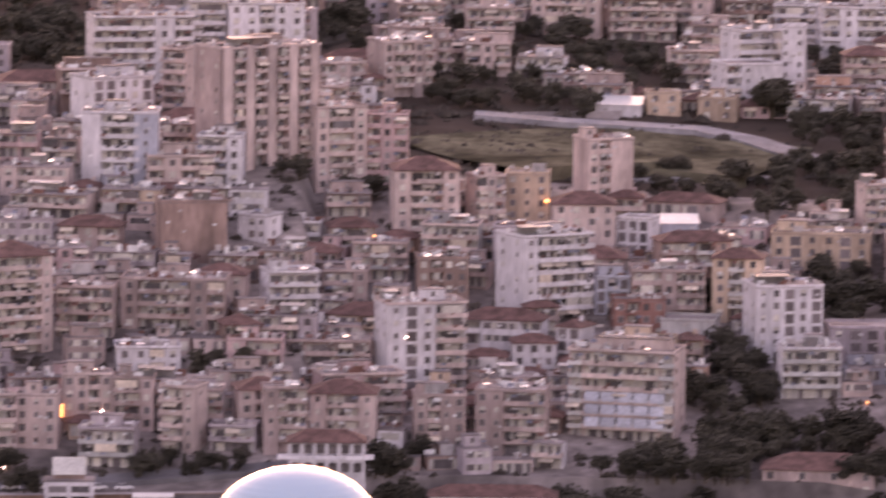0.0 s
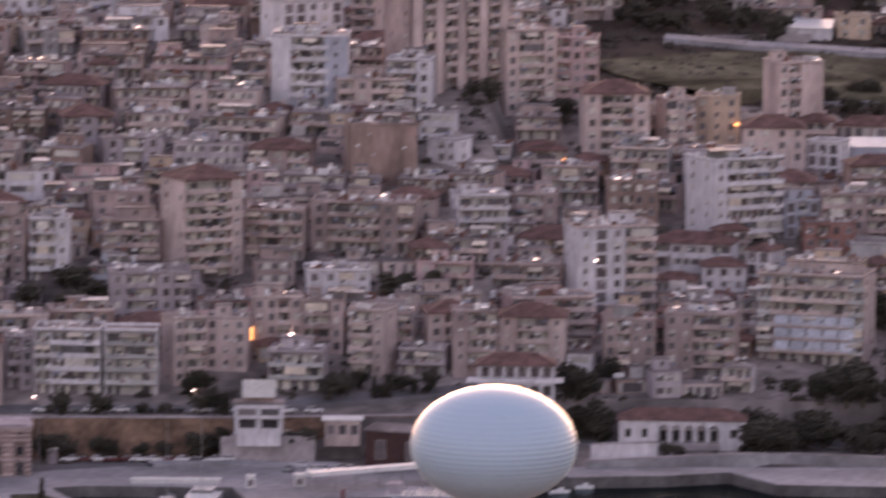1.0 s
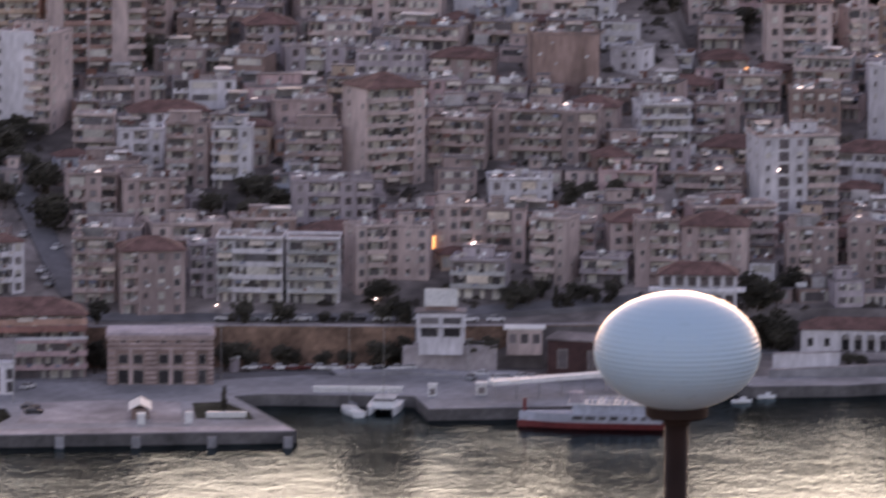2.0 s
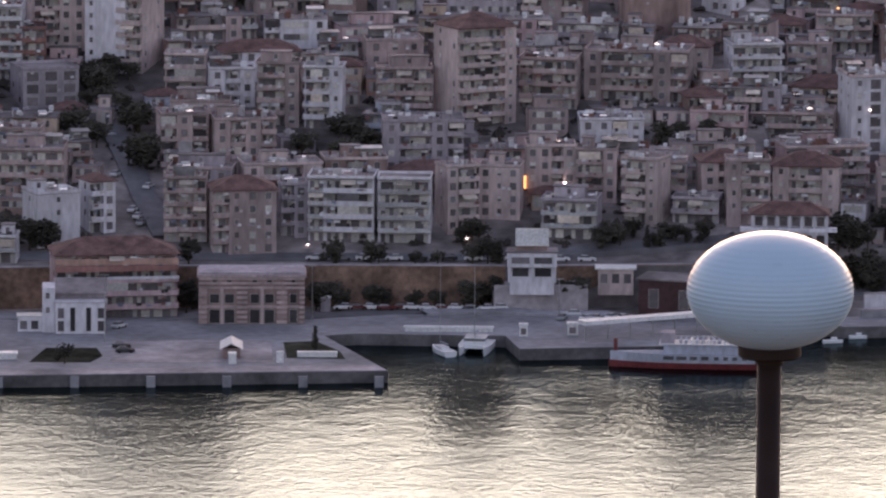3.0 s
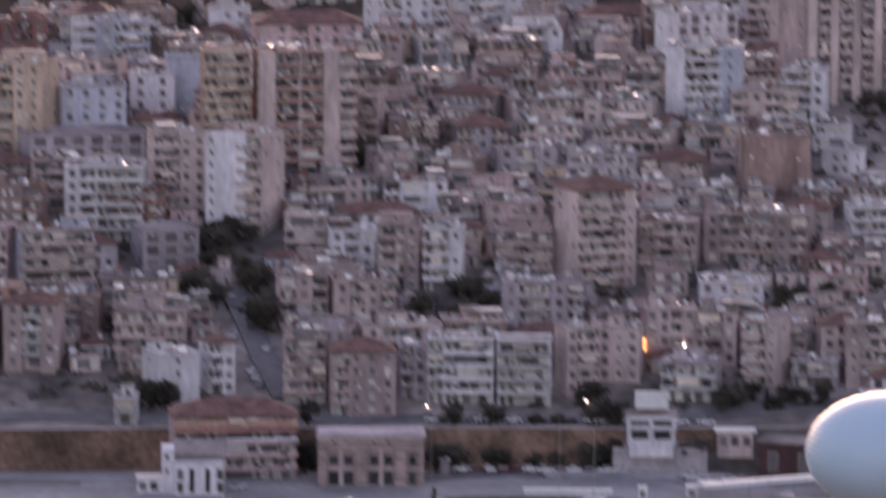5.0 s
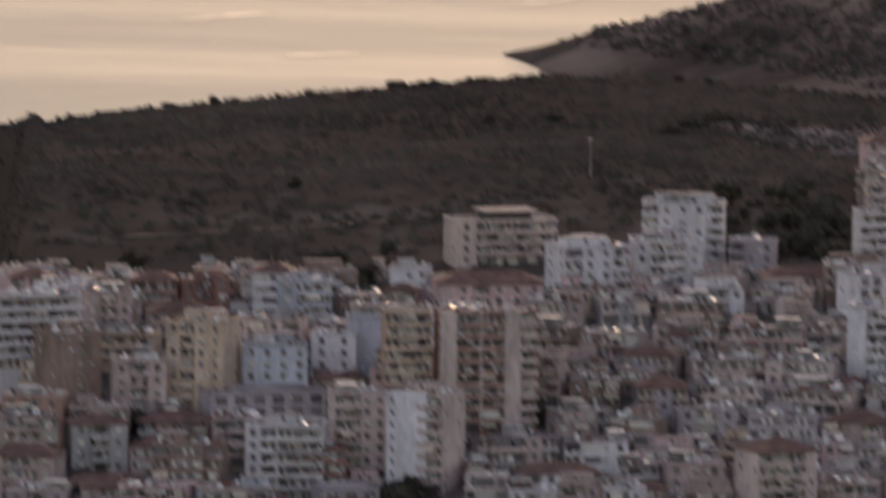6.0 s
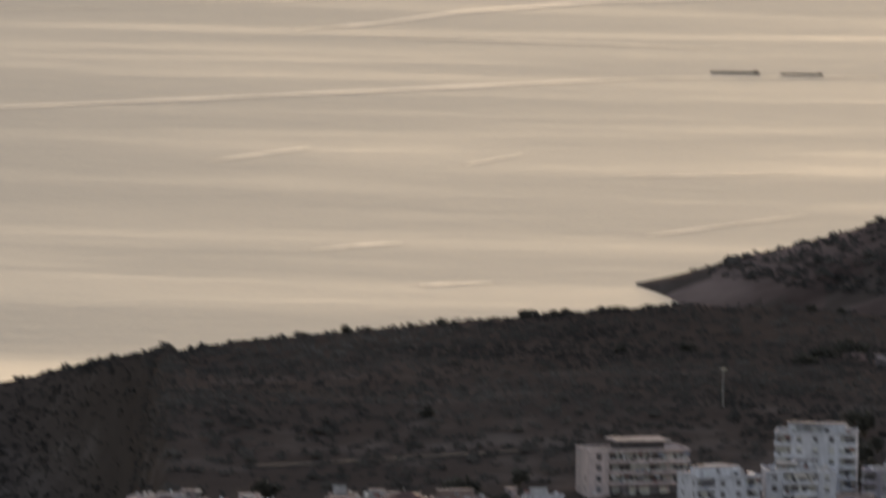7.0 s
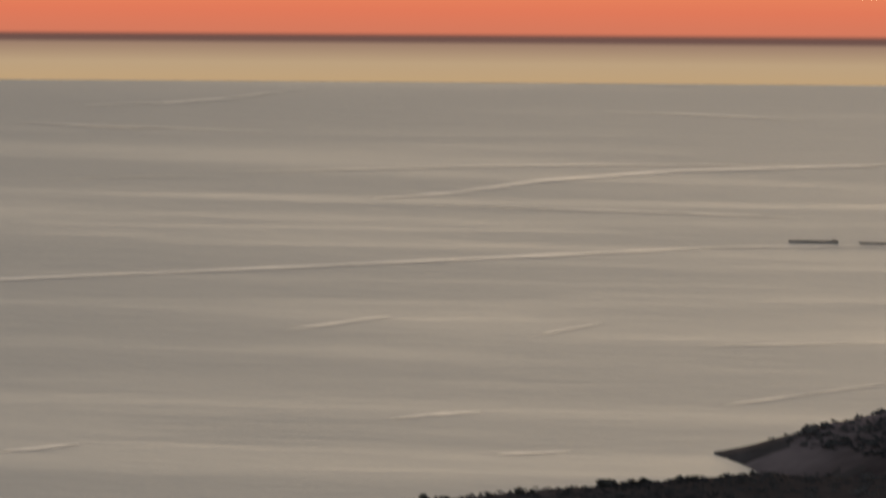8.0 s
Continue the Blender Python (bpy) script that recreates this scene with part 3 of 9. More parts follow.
def building(x, y, z, w, d, n, turn, paint, bays="", roof="flat", show=99, seed=0, trim="", extra=""):
    """An apartment house of n storeys whose front looks towards the bay. bays: one letter a bay, from left to right:
    w window, s small window, b balcony with door, r balcony with rail, l loggia band, g glazed strip, . blank wall. show: upper storeys with openings."""
    rng = random.Random(seed * 7919 + int(w * 10) + n)
    wall = PLASTER[paint]
    edge = PLASTER[trim] if trim else wall if seed < 500 else PLASTER[rng.choice(("cream", "beige", paint, paint, paint))]
    base = new("apartment_building" if n > 2 else "house")
    base.matrix_basis = pose(x, y, z, 0, 0, turn)
    words = COLOR_WORDS[paint]
    rooftop = {"flat": "a flat roof", "hip": "a red tiled roof", "shed": "a pale sheet roof"}[roof.split("+")[0]]
    tagged(base, f"{words} {'block' if n > 2 else 'house'} of {n} storeys with {rooftop}" if n > 1 else f"low {words} plastered house with {rooftop}",
           "apartment building" if n > 2 else "house", "buildings of the hillside town")
    h = n * STOREY
    # openings of the front, storey by storey
    if not bays:
        count = max(2, round(w / (3.6 if seed < 500 else 4.4)))
        bays = "".join(rng.choice("wbblllrw") for _ in range(count))
        if rng.random() < 0.5:
            bays = bays[:(count + 1) // 2] + bays[:count // 2][::-1]
    step = w / len(bays)
    first = max(0, n - show)
    spots = []
    BUILT.append((base.matrix_basis.copy(), w, d, h, first, n, roof, spots))
    # the wall: one prism, set back behind the balconies
    inset = 1.6
    line, deep_now = [(-w / 2, d / 2)], False
    for j, c in enumerate(bays):
        deep = c in "brl" and n > 1
        x0 = -w / 2 + j * step
        if j == 0:
            line.append((x0, -d / 2 + (inset if deep else 0)))
        elif deep != deep_now:
            line += [(x0, -d / 2 + (inset if deep_now else 0)), (x0, -d / 2 + (inset if deep else 0))]
        deep_now = deep
    line += [(w / 2, -d / 2 + (inset if deep_now else 0)), (w / 2, d / 2)]
    k = len(line)
    child("wall", mesh("wall", [(px, py, pz) for pz in (-9.0, h) for px, py in line],
                       [(i, (i + 1) % k, (i + 1) % k + k, i + k) for i in range(k)] + [tuple(range(k))[::-1], tuple(range(k, 2 * k))], [wall]), base)
    for i in range(first, n):
        z0 = i * STOREY
        j = 0
        while j < len(bays):
            c = bays[j]
            k = j
            while (c in "brl" or (c == "w" and seed >= 500 and k - j < 1)) and k + 1 < len(bays) and bays[k + 1] == c:
                k += 1
            xc = -w / 2 + (j + k + 1) / 2 * step
            span = (k - j + 1) * step
            if c == "w" and k > j:
                child("window", glazing_of(span - 1.6, 1.4, rng.randrange(5)), base, pose(xc, -d / 2, z0 + 1.0))
            elif c == "w":
                child("window", window_of(rng.choice(KINDS), 1.3, 1.5), base, pose(xc, -d / 2, z0 + 0.95))
            elif c == "s":
                child("window", window_of(rng.choice(KINDS), 0.8, 1.1), base, pose(xc, -d / 2, z0 + 1.2))
            elif c == "g":
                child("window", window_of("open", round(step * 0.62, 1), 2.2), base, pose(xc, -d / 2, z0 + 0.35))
            elif c in "brl":
                back = -d / 2 + (inset if n > 1 else 0)
                if i > 0:
                    out = inset + (0.5 if c != "l" else 0.75)
                    child("balcony", balcony_of(span + (0.0 if c != "l" else 0.3), out, "rail" if c == "r" else "solid", edge), base, pose(xc, back, z0))
                child("balcony_door", glazing_of(span - (1.0 if span > 3 else 0.8), 2.2, rng.randrange(5)), base, pose(xc, back, z0 + 0.08))
                if i > 0:
                    spots.append((xc, span, back, out, z0))
                if i > 0 and rng.random() < 0.1:
                    child("balcony_screen", screen_of(min(span * rng.choice((0.45, 0.9)), 5.0), rng.choice((0, 1, 2))), base, pose(xc, back - out + 0.06, z0 + 1.0))
                elif rng.random() < 0.15:
                    child("awning", awning_of(min(span - 0.3, 3.4)), base, pose(xc + rng.uniform(-0.2, 0.2), -d / 2 - 0.02, z0 + 2.8))
            j = k + 1
    # openings of the end walls
    for s in (-1, 1) if seed < 500 else ():
        if (s > 0) == (turn_of(base) > 0) or "blind" in extra:
            continue
        cols = 1 if d < 11 else 2
        for i in range(first, n):
            for q in range(cols):
                if rng.random() < 0.7:
                    yy = -d / 2 + (q + 0.5) * d / cols
                    child("window", window_of(rng.choice(KINDS), 0.8, 1.1), base, pose(s * w / 2, yy, i * STOREY + 1.1, 0, 0, 90 * s))
    # roof
    if rng.random() < 0.25 and n > 2:
        child("antenna", antenna(), base, pose(rng.uniform(-w / 3, w / 3), rng.uniform(-d / 4, d / 4), h, 0, 0, rng.uniform(0, 90)))
    if roof.startswith("hip"):
        child("roof", hip_roof(w, d, 0.2 * min(w, d) + 0.5), base, pose(0, 0, h), "red terracotta tile roof")
        if rng.random() < 0.6:
            child("chimney", solid("chimney", [(wall, [(-0.4, 0.4, -0.4, 0.4, 0, 1.9)])]), base, pose(w * 0.22, 0.5, h + 0.5))
    elif roof.startswith("shed"):
        child("roof", mesh("roof", [(-w / 2 - 0.4, -d / 2 - 0.4, 0), (w / 2 + 0.4, -d / 2 - 0.4, 0), (w / 2 + 0.4, d / 2, 1.6), (-w / 2 - 0.4, d / 2, 1.6),
                                    (-w / 2 - 0.4, -d / 2 - 0.4, 0.15), (w / 2 + 0.4, -d / 2 - 0.4, 0.15), (w / 2 + 0.4, d / 2, 1.75), (-w / 2 - 0.4, d / 2, 1.75)],
                           [(0, 3, 2, 1), (4, 5, 6, 7), (0, 1, 5, 4), (1, 2, 6, 5), (2, 3, 7, 6), (3, 0, 4, 7)], [TANK]), base, pose(0, 0, h))
    else:
        p = 0.75
        child("roof", solid("roof", [(ROOF_FELT, [(-w / 2 - 0.1, w / 2 + 0.1, -d / 2 - 0.1, d / 2 + 0.1, 0.0, 0.15)])]), base, pose(0, 0, h))
        if n > 2 or seed < 500:
          child("parapet", solid("parapet", [(edge, [(-w / 2 - 0.15, w / 2 + 0.15, -d / 2 - 0.15, -d / 2 + 0.08, 0.15, p), (-w / 2 - 0.15, w / 2 + 0.15, d / 2 - 0.08, d / 2 + 0.15, 0.15, p),
                                                   (-w / 2 - 0.15, -w / 2 + 0.08, -d / 2 + 0.08, d / 2 - 0.08, 0.15, p), (w / 2 - 0.08, w / 2 + 0.15, -d / 2 + 0.08, d / 2 - 0.08, 0.15, p)])]), base, pose(0, 0, h))
        if "room" in roof or (rng.random() < 0.45 and "bare" not in roof):
            rw = max(2.8, rng.choice((0.3, 0.35, 0.55, 0.72)) * w)
            rw = min(rw, w - 1.0)
            rx = rng.uniform(-w / 2 + rw / 2 + 0.3, w / 2 - rw / 2 - 0.3)
            ry = rng.uniform(0, max(0.1, d / 2 - 2.2))
            room = child("roof_room", solid("roof_room", [(wall, [(-rw / 2, rw / 2, -1.6, 1.6, 0.15, 2.6)]), (ROOF_FELT, [(-rw / 2 - 0.25, rw / 2 + 0.25, -1.85, 1.85, 2.6, 2.8)])]), base, pose(rx, ry, h))
            child("window", window_of("open", 0.8, 1.1), room, pose(0, -1.6, 1.0))
        if "bare" not in roof and w > 7 and rng.random() < 0.4:
            cw = rng.uniform(3.0, w * 0.5)
            child("roof_canopy", canopy_of(cw, 3.2), base, pose(rng.uniform(-w / 2 + cw / 2, w / 2 - cw / 2), rng.uniform(-d / 2 + 2.2, d / 2 - 2), h + 0.15, 0, 0, rng.choice((0, 0, 180))), "light sheet canopy on the roof")
        if "bare" not in roof:
            for _ in range(rng.choice((0, 0, 1)) if w < 10 else rng.choice((1, 1, 2, 3))):
                px, py = rng.uniform(-w / 2 + 1.2, w / 2 - 1.2), rng.uniform(-d / 2 + 1.2, d / 2 - 1)
                kind = rng.random()
                if kind < 0.5:
                    child("solar_heater", solar_heater(), base, pose(px, py, h + 0.15, 0, 0, rng.uniform(-60, 60) - turn), "tilted solar water heater")
                elif kind < 0.75:
                    child("satellite_dish", dish(), base, pose(px, py, h + 0.15, 0, 0, rng.uniform(-50, 50)), "white satellite dish")
                else:
                    child("water_tank", water_tank(), base, pose(px, py, h + 0.15), "white water tank")
    return base


def pier(base, x0, x1, d, h, mat, proud=0.9):
    """A plain upright strip of wall that stands before the front."""
    child("pier", solid("pier", [(mat, [(x0, x1, -d / 2 - proud, -d / 2 + 2.0, -6.0, h)])]), base)


def blind_of(w):
    """A cloth blind let down over a balcony's parapet, bellied at the foot."""
    def make():
        prof = [(0.0, 1.75), (-0.12, 1.0), (-0.3, 0.2), (-0.34, -0.5), (-0.28, -0.5), (-0.24, 0.2), (-0.06, 1.0), (0.06, 1.75)]
        k = len(prof)
        v = [(e * w / 2, y, z) for e in (-1, 1) for y, z in prof]
        return mesh("balcony_blind", v, [(i, (i + 1) % k, (i + 1) % k + k, i + k) for i in range(k)] + [tuple(range(k))[::-1], tuple(range(k, 2 * k))], [BLIND])
    return cached(("blind", w), make)


def turn_of(base):
    """Which end wall the building shows towards the bay: positive, its left one."""
    e = base.matrix_basis.to_euler().z + math.atan2(base.location.x, base.location.y)
    return math.degrees(e)


# ---- the town on the hillside, houses one by one ----
promenade_block = building(-72.5, 1604.5, 2.0, 27.4, 14.0, 5, 8.3, 'pink', 'lllllll', roof='hip+', show=5, seed=0, extra='noledge')
for x0, x1, z0, z1, tone in ((-13.8, 13.8, 11.4, 12.7, "red"), (-13.8, 13.8, 13.0, 14.3, "orange"), (-13.9, 13.9, 9.6, 10.2, "white")):
    child("facade_band", solid("facade_band", [(PLASTER[tone], [(x0, x1, -8.1, -7.6, z0, z1)])]), promenade_block)
building(-97.7, 1626.1, 11.0, 4.9, 8.0, 2, -2.8, 'white', 'rr', show=2, seed=1)
building(-21.7, 1647.3, 13.2, 15.1, 12.1, 5, -4.5, 'white', 'rlll', show=5, seed=2)
building(-7.4, 1645.5, 13.1, 12.1, 9.4, 5, -2.3, 'white', 'rrrr', roof='flat+bare', show=5, seed=3)
building(-44.7, 1639.6, 11.5, 14.5, 11.8, 5, 7.9, 'beige', 'bsww', roof='hip', show=5, seed=4)
building(-33.2, 1648.6, 14.1, 6.1, 8.0, 4, 5.9, 'grey', 'bw', show=4, seed=5)
building(-57.7, 1644.3, 13.1, 9.8, 8.0, 5, -0.1, 'beige', 'blb', show=5, seed=6)
building(4.5, 1652.5, 14.9, 7.7, 8.0, 5, 21.8, 'cream', 'wbb', show=5, seed=7)
building(14.8, 1660.3, 16.9, 9.6, 8.0, 4, -7.1, 'cream', 'wsw', show=4, seed=8)
building(26.3, 1673.2, 20.0, 11.4, 8.9, 4, 1.9, 'cream', 'wwbw', show=4, seed=9)
building(37.2, 1670.7, 19.5, 9.5, 8.0, 4, -4.0, 'beige', 'bbw', show=4, seed=10)
building(48.3, 1657.2, 16.2, 8.7, 8.4, 5, -23.7, 'cream', 'bbs', show=5, seed=11)
building(30.9, 1649.1, 13.9, 12.8, 10.5, 3, -7.9, 'grey', 'rrrr', show=3, seed=12)
building(8.8, 1719.0, 30.5, 14.9, 14.0, 8, 27.7, 'cream', 'lllls', roof='hip', show=8, seed=13)
building(27.1, 1729.4, 33.5, 13.7, 11.2, 4, -7.7, 'beige', 'bllb', show=4, seed=14)
building(48.6, 1735.7, 34.8, 25.1, 14.0, 4, -8.0, 'beige', 'wbbbwb', show=4, seed=15)
building(41.1, 1707.0, 28.0, 15.1, 11.8, 2, 2.2, 'white', 'wwbw', show=2, seed=16)
building(67.1, 1710.8, 29.3, 13.0, 10.4, 2, -6.9, 'pink', 'wbb', show=2, seed=17)
building(85.4, 1722.8, 24.6, 19.6, 14.0, 3, -5.7, 'beige', 'rbbrb', show=3, seed=18)
building(60.1, 1656.8, 16.2, 10.7, 8.8, 2, -8.9, 'grey', 'lll', show=2, seed=19)
building(106.6, 1714.6, 22.8, 19.4, 14.0, 7, 10.4, 'white', 'sgwbb', roof='flat+room', show=7, seed=20, trim='cream', extra='noledge')
building(71.6, 1655.9, 16.2, 10.1, 8.0, 5, 1.6, 'beige', 'sbb', show=4, seed=21)
building(86.3, 1673.8, 12.9, 15.4, 12.0, 5, -6.3, 'cream', 'sbbs', roof='hip', show=4, seed=22)
building(108.3, 1670.2, 12.6, 11.9, 9.4, 5, -0.2, 'beige', 'wbsw', show=5, seed=23)
building(125.9, 1674.3, 13.4, 16.4, 13.1, 5, -9.3, 'beige', 'wsbbb', show=5, seed=24)
terrace_block = building(153.3, 1682.9, 15.6, 25.4, 14.0, 7, -17.2, 'cream', 'rlllllr', roof='flat+room', show=7, seed=25)
for storey in range(1, 4):
    for i in range(5):
        child("balcony_blind", blind_of(3.5), terrace_block, pose(-6.6 + i * 3.9, -7.85, storey * STOREY + 0.95), "pale blue drop-down balcony blind")
building(139.7, 1760.9, 33.7, 19.3, 14.0, 7, 25.5, 'white', 'sblbl', roof='flat+room', show=7, seed=26)
building(113.4, 1813.4, 47.1, 16.5, 13.3, 6, 1.9, 'cream', 'wllw', roof='hip', show=6, seed=27)
building(92.0, 1850.4, 56.0, 13.7, 13.0, 7, 17.2, 'cream', 'wbbw', show=7, seed=28)
building(106.2, 1851.5, 56.9, 10.6, 8.2, 6, -5.6, 'pink', 'bwb', show=6, seed=29)
slab_block = building(72.4, 1848.4, 62.6, 29.2, 14.0, 10, 29.8, 'beige', '.b.b.b.b.', roof='flat+room', show=10, seed=30, trim='cream')
for i in range(5):
    pier(slab_block, -14.6 + i * 6.5, -12.4 + i * 6.5, 14.0, 30.9, PLASTER["cream"])
building(53.5, 1907.2, 68.3, 6.6, 8.0, 6, -21.6, 'cream', 'bb', show=6, seed=31)
building(44.4, 1944.0, 70.8, 27.2, 14.0, 7, 8.7, 'white', 'lllwb', show=6, seed=32)
building(79.7, 1984.9, 73.9, 20.8, 14.0, 6, 1.5, 'white', 'wwbww', show=4, seed=33)
building(64.2, 1986.6, 74.2, 10.3, 8.1, 6, -6.1, 'white', 'bb', show=4, seed=34)
building(35.7, 1883.7, 66.2, 17.3, 14.0, 5, 23.9, 'white', 'ggwwg', show=5, seed=35)
corner_block = building(37.2, 1834.8, 59.0, 19.4, 14.0, 6, -3.8, 'white', '.bbw', show=6, seed=36)
pier(corner_block, 3.6, 9.7, 14.0, 18.0, PLASTER["blue"], 0.3)
for storey in range(6):
    child("window", window_of("plain", 0.8, 1.1), corner_block, pose(6.6, -7.3, storey * STOREY + 1.1))
building(62.7, 1832.1, 59.1, 11.2, 9.1, 4, -8.6, 'white', 'llw', roof='flat+room', show=4, seed=37)
building(51.9, 1828.5, 57.6, 17.0, 13.4, 3, 2.1, 'cream', 'bwlb', show=3, seed=38)
building(53.5, 1779.6, 45.6, 16.3, 13.2, 5, 4.7, 'brown', '....', show=5, seed=39, extra='noledge blind')
building(71.1, 1792.0, 49.5, 7.9, 8.2, 2, -32.3, 'white', '.ws', show=2, seed=40)
building(82.4, 1807.4, 46.0, 9.5, 8.0, 2, -7.6, 'white', 'bb', show=2, seed=41)
building(94.5, 1805.3, 45.4, 11.8, 9.5, 2, 3.3, 'beige', 'lll', roof='hip', show=2, seed=42)
building(129.0, 1815.7, 47.9, 7.5, 8.0, 5, 17.9, 'cream', 'bwb', show=5, seed=43)
building(140.7, 1828.1, 50.4, 11.0, 8.6, 4, -7.4, 'yellow', 'wsw', show=4, seed=44)
building(160.9, 1840.7, 51.9, 12.2, 11.6, 6, 15.0, 'cream', 'wb..', show=6, seed=45, extra='blind')
building(153.3, 1809.7, 45.0, 15.6, 12.2, 4, -1.5, 'cream', 'wwww', roof='hip', show=3, seed=46)
building(167.1, 1807.1, 44.3, 8.5, 8.1, 3, -25.3, 'white', 'ggg', roof='flat+bare', show=3, seed=47, extra='noledge')
building(178.9, 1823.0, 47.5, 9.3, 8.0, 1, -2.1, 'blue', '..', roof='shed', show=1, seed=48)
building(195.9, 1735.2, 27.5, 16.6, 14.0, 6, 7.6, 'white', 'swgwg', roof='flat+room', show=6, seed=49, extra='noledge')
building(199.3, 1707.4, 21.9, 14.2, 11.6, 4, 0.3, 'white', 'rrr', roof='flat+room', show=4, seed=50)
building(214.2, 1996.6, 62.8, 16.1, 14.0, 4, 13.9, 'white', 'bs..', roof='flat+bare', show=4, seed=51, extra='noledge')
building(228.3, 2003.9, 63.5, 5.8, 8.0, 7, -13.4, 'white', 's.s', roof='flat+bare', show=7, seed=52, extra='noledge')
building(217.9, 2017.4, 64.3, 13.5, 13.4, 6, 18.8, 'white', 'bblb', show=4, seed=53)
building(249.6, 2010.8, 64.1, 13.2, 10.7, 4, -0.9, 'beige', 'llb', roof='hip', show=4, seed=54)
building(202.6, 2032.1, 66.1, 13.7, 11.0, 3, -0.4, 'cream', 'llb', show=3, seed=55)
building(117.2, 1985.0, 66.7, 14.7, 14.0, 5, 16.6, 'cream', 'wbbwb', show=4, seed=56)
building(176.9, 1972.7, 62.8, 12.2, 9.9, 1, -11.1, 'white', '...', roof='shed', show=1, seed=57, extra='noledge')
building(188.9, 1976.8, 62.5, 9.3, 8.0, 2, 0.7, 'yellow', 'ww', show=2, seed=58)
building(204.1, 1972.8, 61.4, 10.6, 8.7, 2, -12.8, 'yellow', 'ww', show=2, seed=59)
building(76.6, 1746.7, 38.1, 12.5, 10.9, 3, 9.5, 'white', 'llll', show=3, seed=60)
building(91.0, 1765.8, 35.9, 11.0, 8.5, 3, -0.4, 'beige', 'bbw', show=3, seed=61)
building(114.9, 1766.9, 36.1, 12.5, 9.9, 4, 0.1, 'brown', 'wbww', show=3, seed=62)
building(145.0, 1729.8, 27.0, 6.3, 8.0, 3, -29.8, 'white', 'gg', roof='hip', show=3, seed=63)
building(134.7, 1727.2, 26.5, 10.5, 8.1, 2, -1.8, 'white', 'www', roof='hip', show=2, seed=64)
building(174.4, 1744.7, 29.8, 13.2, 10.8, 2, -12.6, 'green', '....', roof='flat+bare', show=2, seed=65, extra='noledge')
building(161.8, 1749.1, 31.0, 12.4, 10.1, 3, 1.5, 'red', 'wbww', show=3, seed=66)
building(156.7, 1764.3, 34.8, 8.4, 8.0, 3, -0.7, 'blue', 'gbg', show=3, seed=67)
building(170.3, 1763.6, 33.7, 18.1, 14.0, 4, -1.2, 'beige', 'bbwbb', show=3, seed=68)
building(212.8, 1799.8, 41.7, 24.9, 14.0, 3, -9.3, 'yellow', 'wgwwgw', show=3, seed=69)
building(228.5, 1815.5, 46.1, 8.5, 8.1, 5, 12.8, 'cream', 'bbb', show=5, seed=70)
building(214.6, 1730.5, 27.1, 16.4, 13.3, 3, -0.7, 'grey', 'wggg', roof='flat+bare', show=3, seed=71)
building(195.5, 1650.5, 7.6, 25.8, 14.0, 2, -9.2, 'beige', 'w.w.w.w', roof='hip', show=2, seed=72)
building(143.6, 2021.8, 68.8, 13.0, 10.1, 3, -1.7, 'cream', 'bwb', show=2, seed=74)
building(148.5, 2084.6, 73.5, 14.0, 11.2, 3, 1.4, 'cream', 'bbb', show=2, seed=75)
building(239.4, 2097.0, 70.4, 12.2, 9.9, 4, -12.3, 'white', 'bbb', show=3, seed=76)
building(254.2, 2076.0, 68.8, 20.1, 14.0, 5, -2.2, 'white', 'bwbb', show=3, seed=77)
building(-83.1, 1793.9, 48.8, 11.7, 9.0, 10, 8.8, 'orange', 'llll', roof='flat+bare', show=7, seed=78, trim='yellow')
tower = building(-63.4, 1794.6, 49.0, 24.5, 12.0, 10, 10.0, 'rust', 'llllll', show=10, seed=79, trim='rust')
pier(tower, -12.25, -8.2, 12.0, 30.6, PLASTER["cream"])
pier(tower, -2.2, -1.7, 12.0, 30.3, PLASTER["cream"])
pier(tower, 3.9, 8.0, 12.0, 30.6, PLASTER["cream"])
for storey in range(1, 10):
    child("balcony", balcony_of(4.4, 1.8, "solid", PLASTER["cream"]), tower, pose(10.1, -5.2, storey * STOREY))
white_tower = building(-76.4, 1754.7, 38.9, 14.5, 14.0, 8, -23.5, 'cream', '...ll', show=8, seed=80, extra='noledge')
pier(white_tower, -7.3, 3.6, 14.0, 24.7, PLASTER["white"], 0.25)
for storey in range(8):
    child("window", window_of("plain", 0.8, 1.1), white_tower, pose(-5.6, -7.25, storey * STOREY + 1.1))
building(-93.7, 1763.3, 41.0, 12.8, 10.9, 7, 13.0, 'cream', 'bbww', show=7, seed=81)
building(-110.2, 1749.9, 37.3, 18.9, 14.0, 6, -0.8, 'white', 'wbrrr', roof='flat+room', show=6, seed=82)
building(-102.2, 1749.4, 37.7, 13.1, 10.3, 4, 7.0, 'red', 'bbb', show=4, seed=83)
building(-119.6, 1800.3, 48.8, 29.4, 14.0, 3, 18.8, 'grey', 'gggggg', roof='flat+bare', show=3, seed=84)
building(-117.7, 1816.4, 52.7, 16.3, 12.8, 5, 7.4, 'blue', 'wwww', roof='flat+room', show=4, seed=85)
building(-134.8, 1808.1, 50.4, 14.8, 14.0, 8, -15.7, 'yellow', 'wbws', roof='flat+room', show=8, seed=86)
building(-150.9, 1802.9, 49.6, 13.5, 10.6, 5, 8.5, 'beige', 'wbw', show=5, seed=87)
building(-168.9, 1805.7, 50.3, 12.3, 12.7, 7, 35.3, 'brown', '..w..', show=7, seed=88, extra='noledge')
building(-182.0, 1844.2, 58.8, 22.6, 14.0, 6, 25.6, 'white', 'lllll', show=6, seed=89)
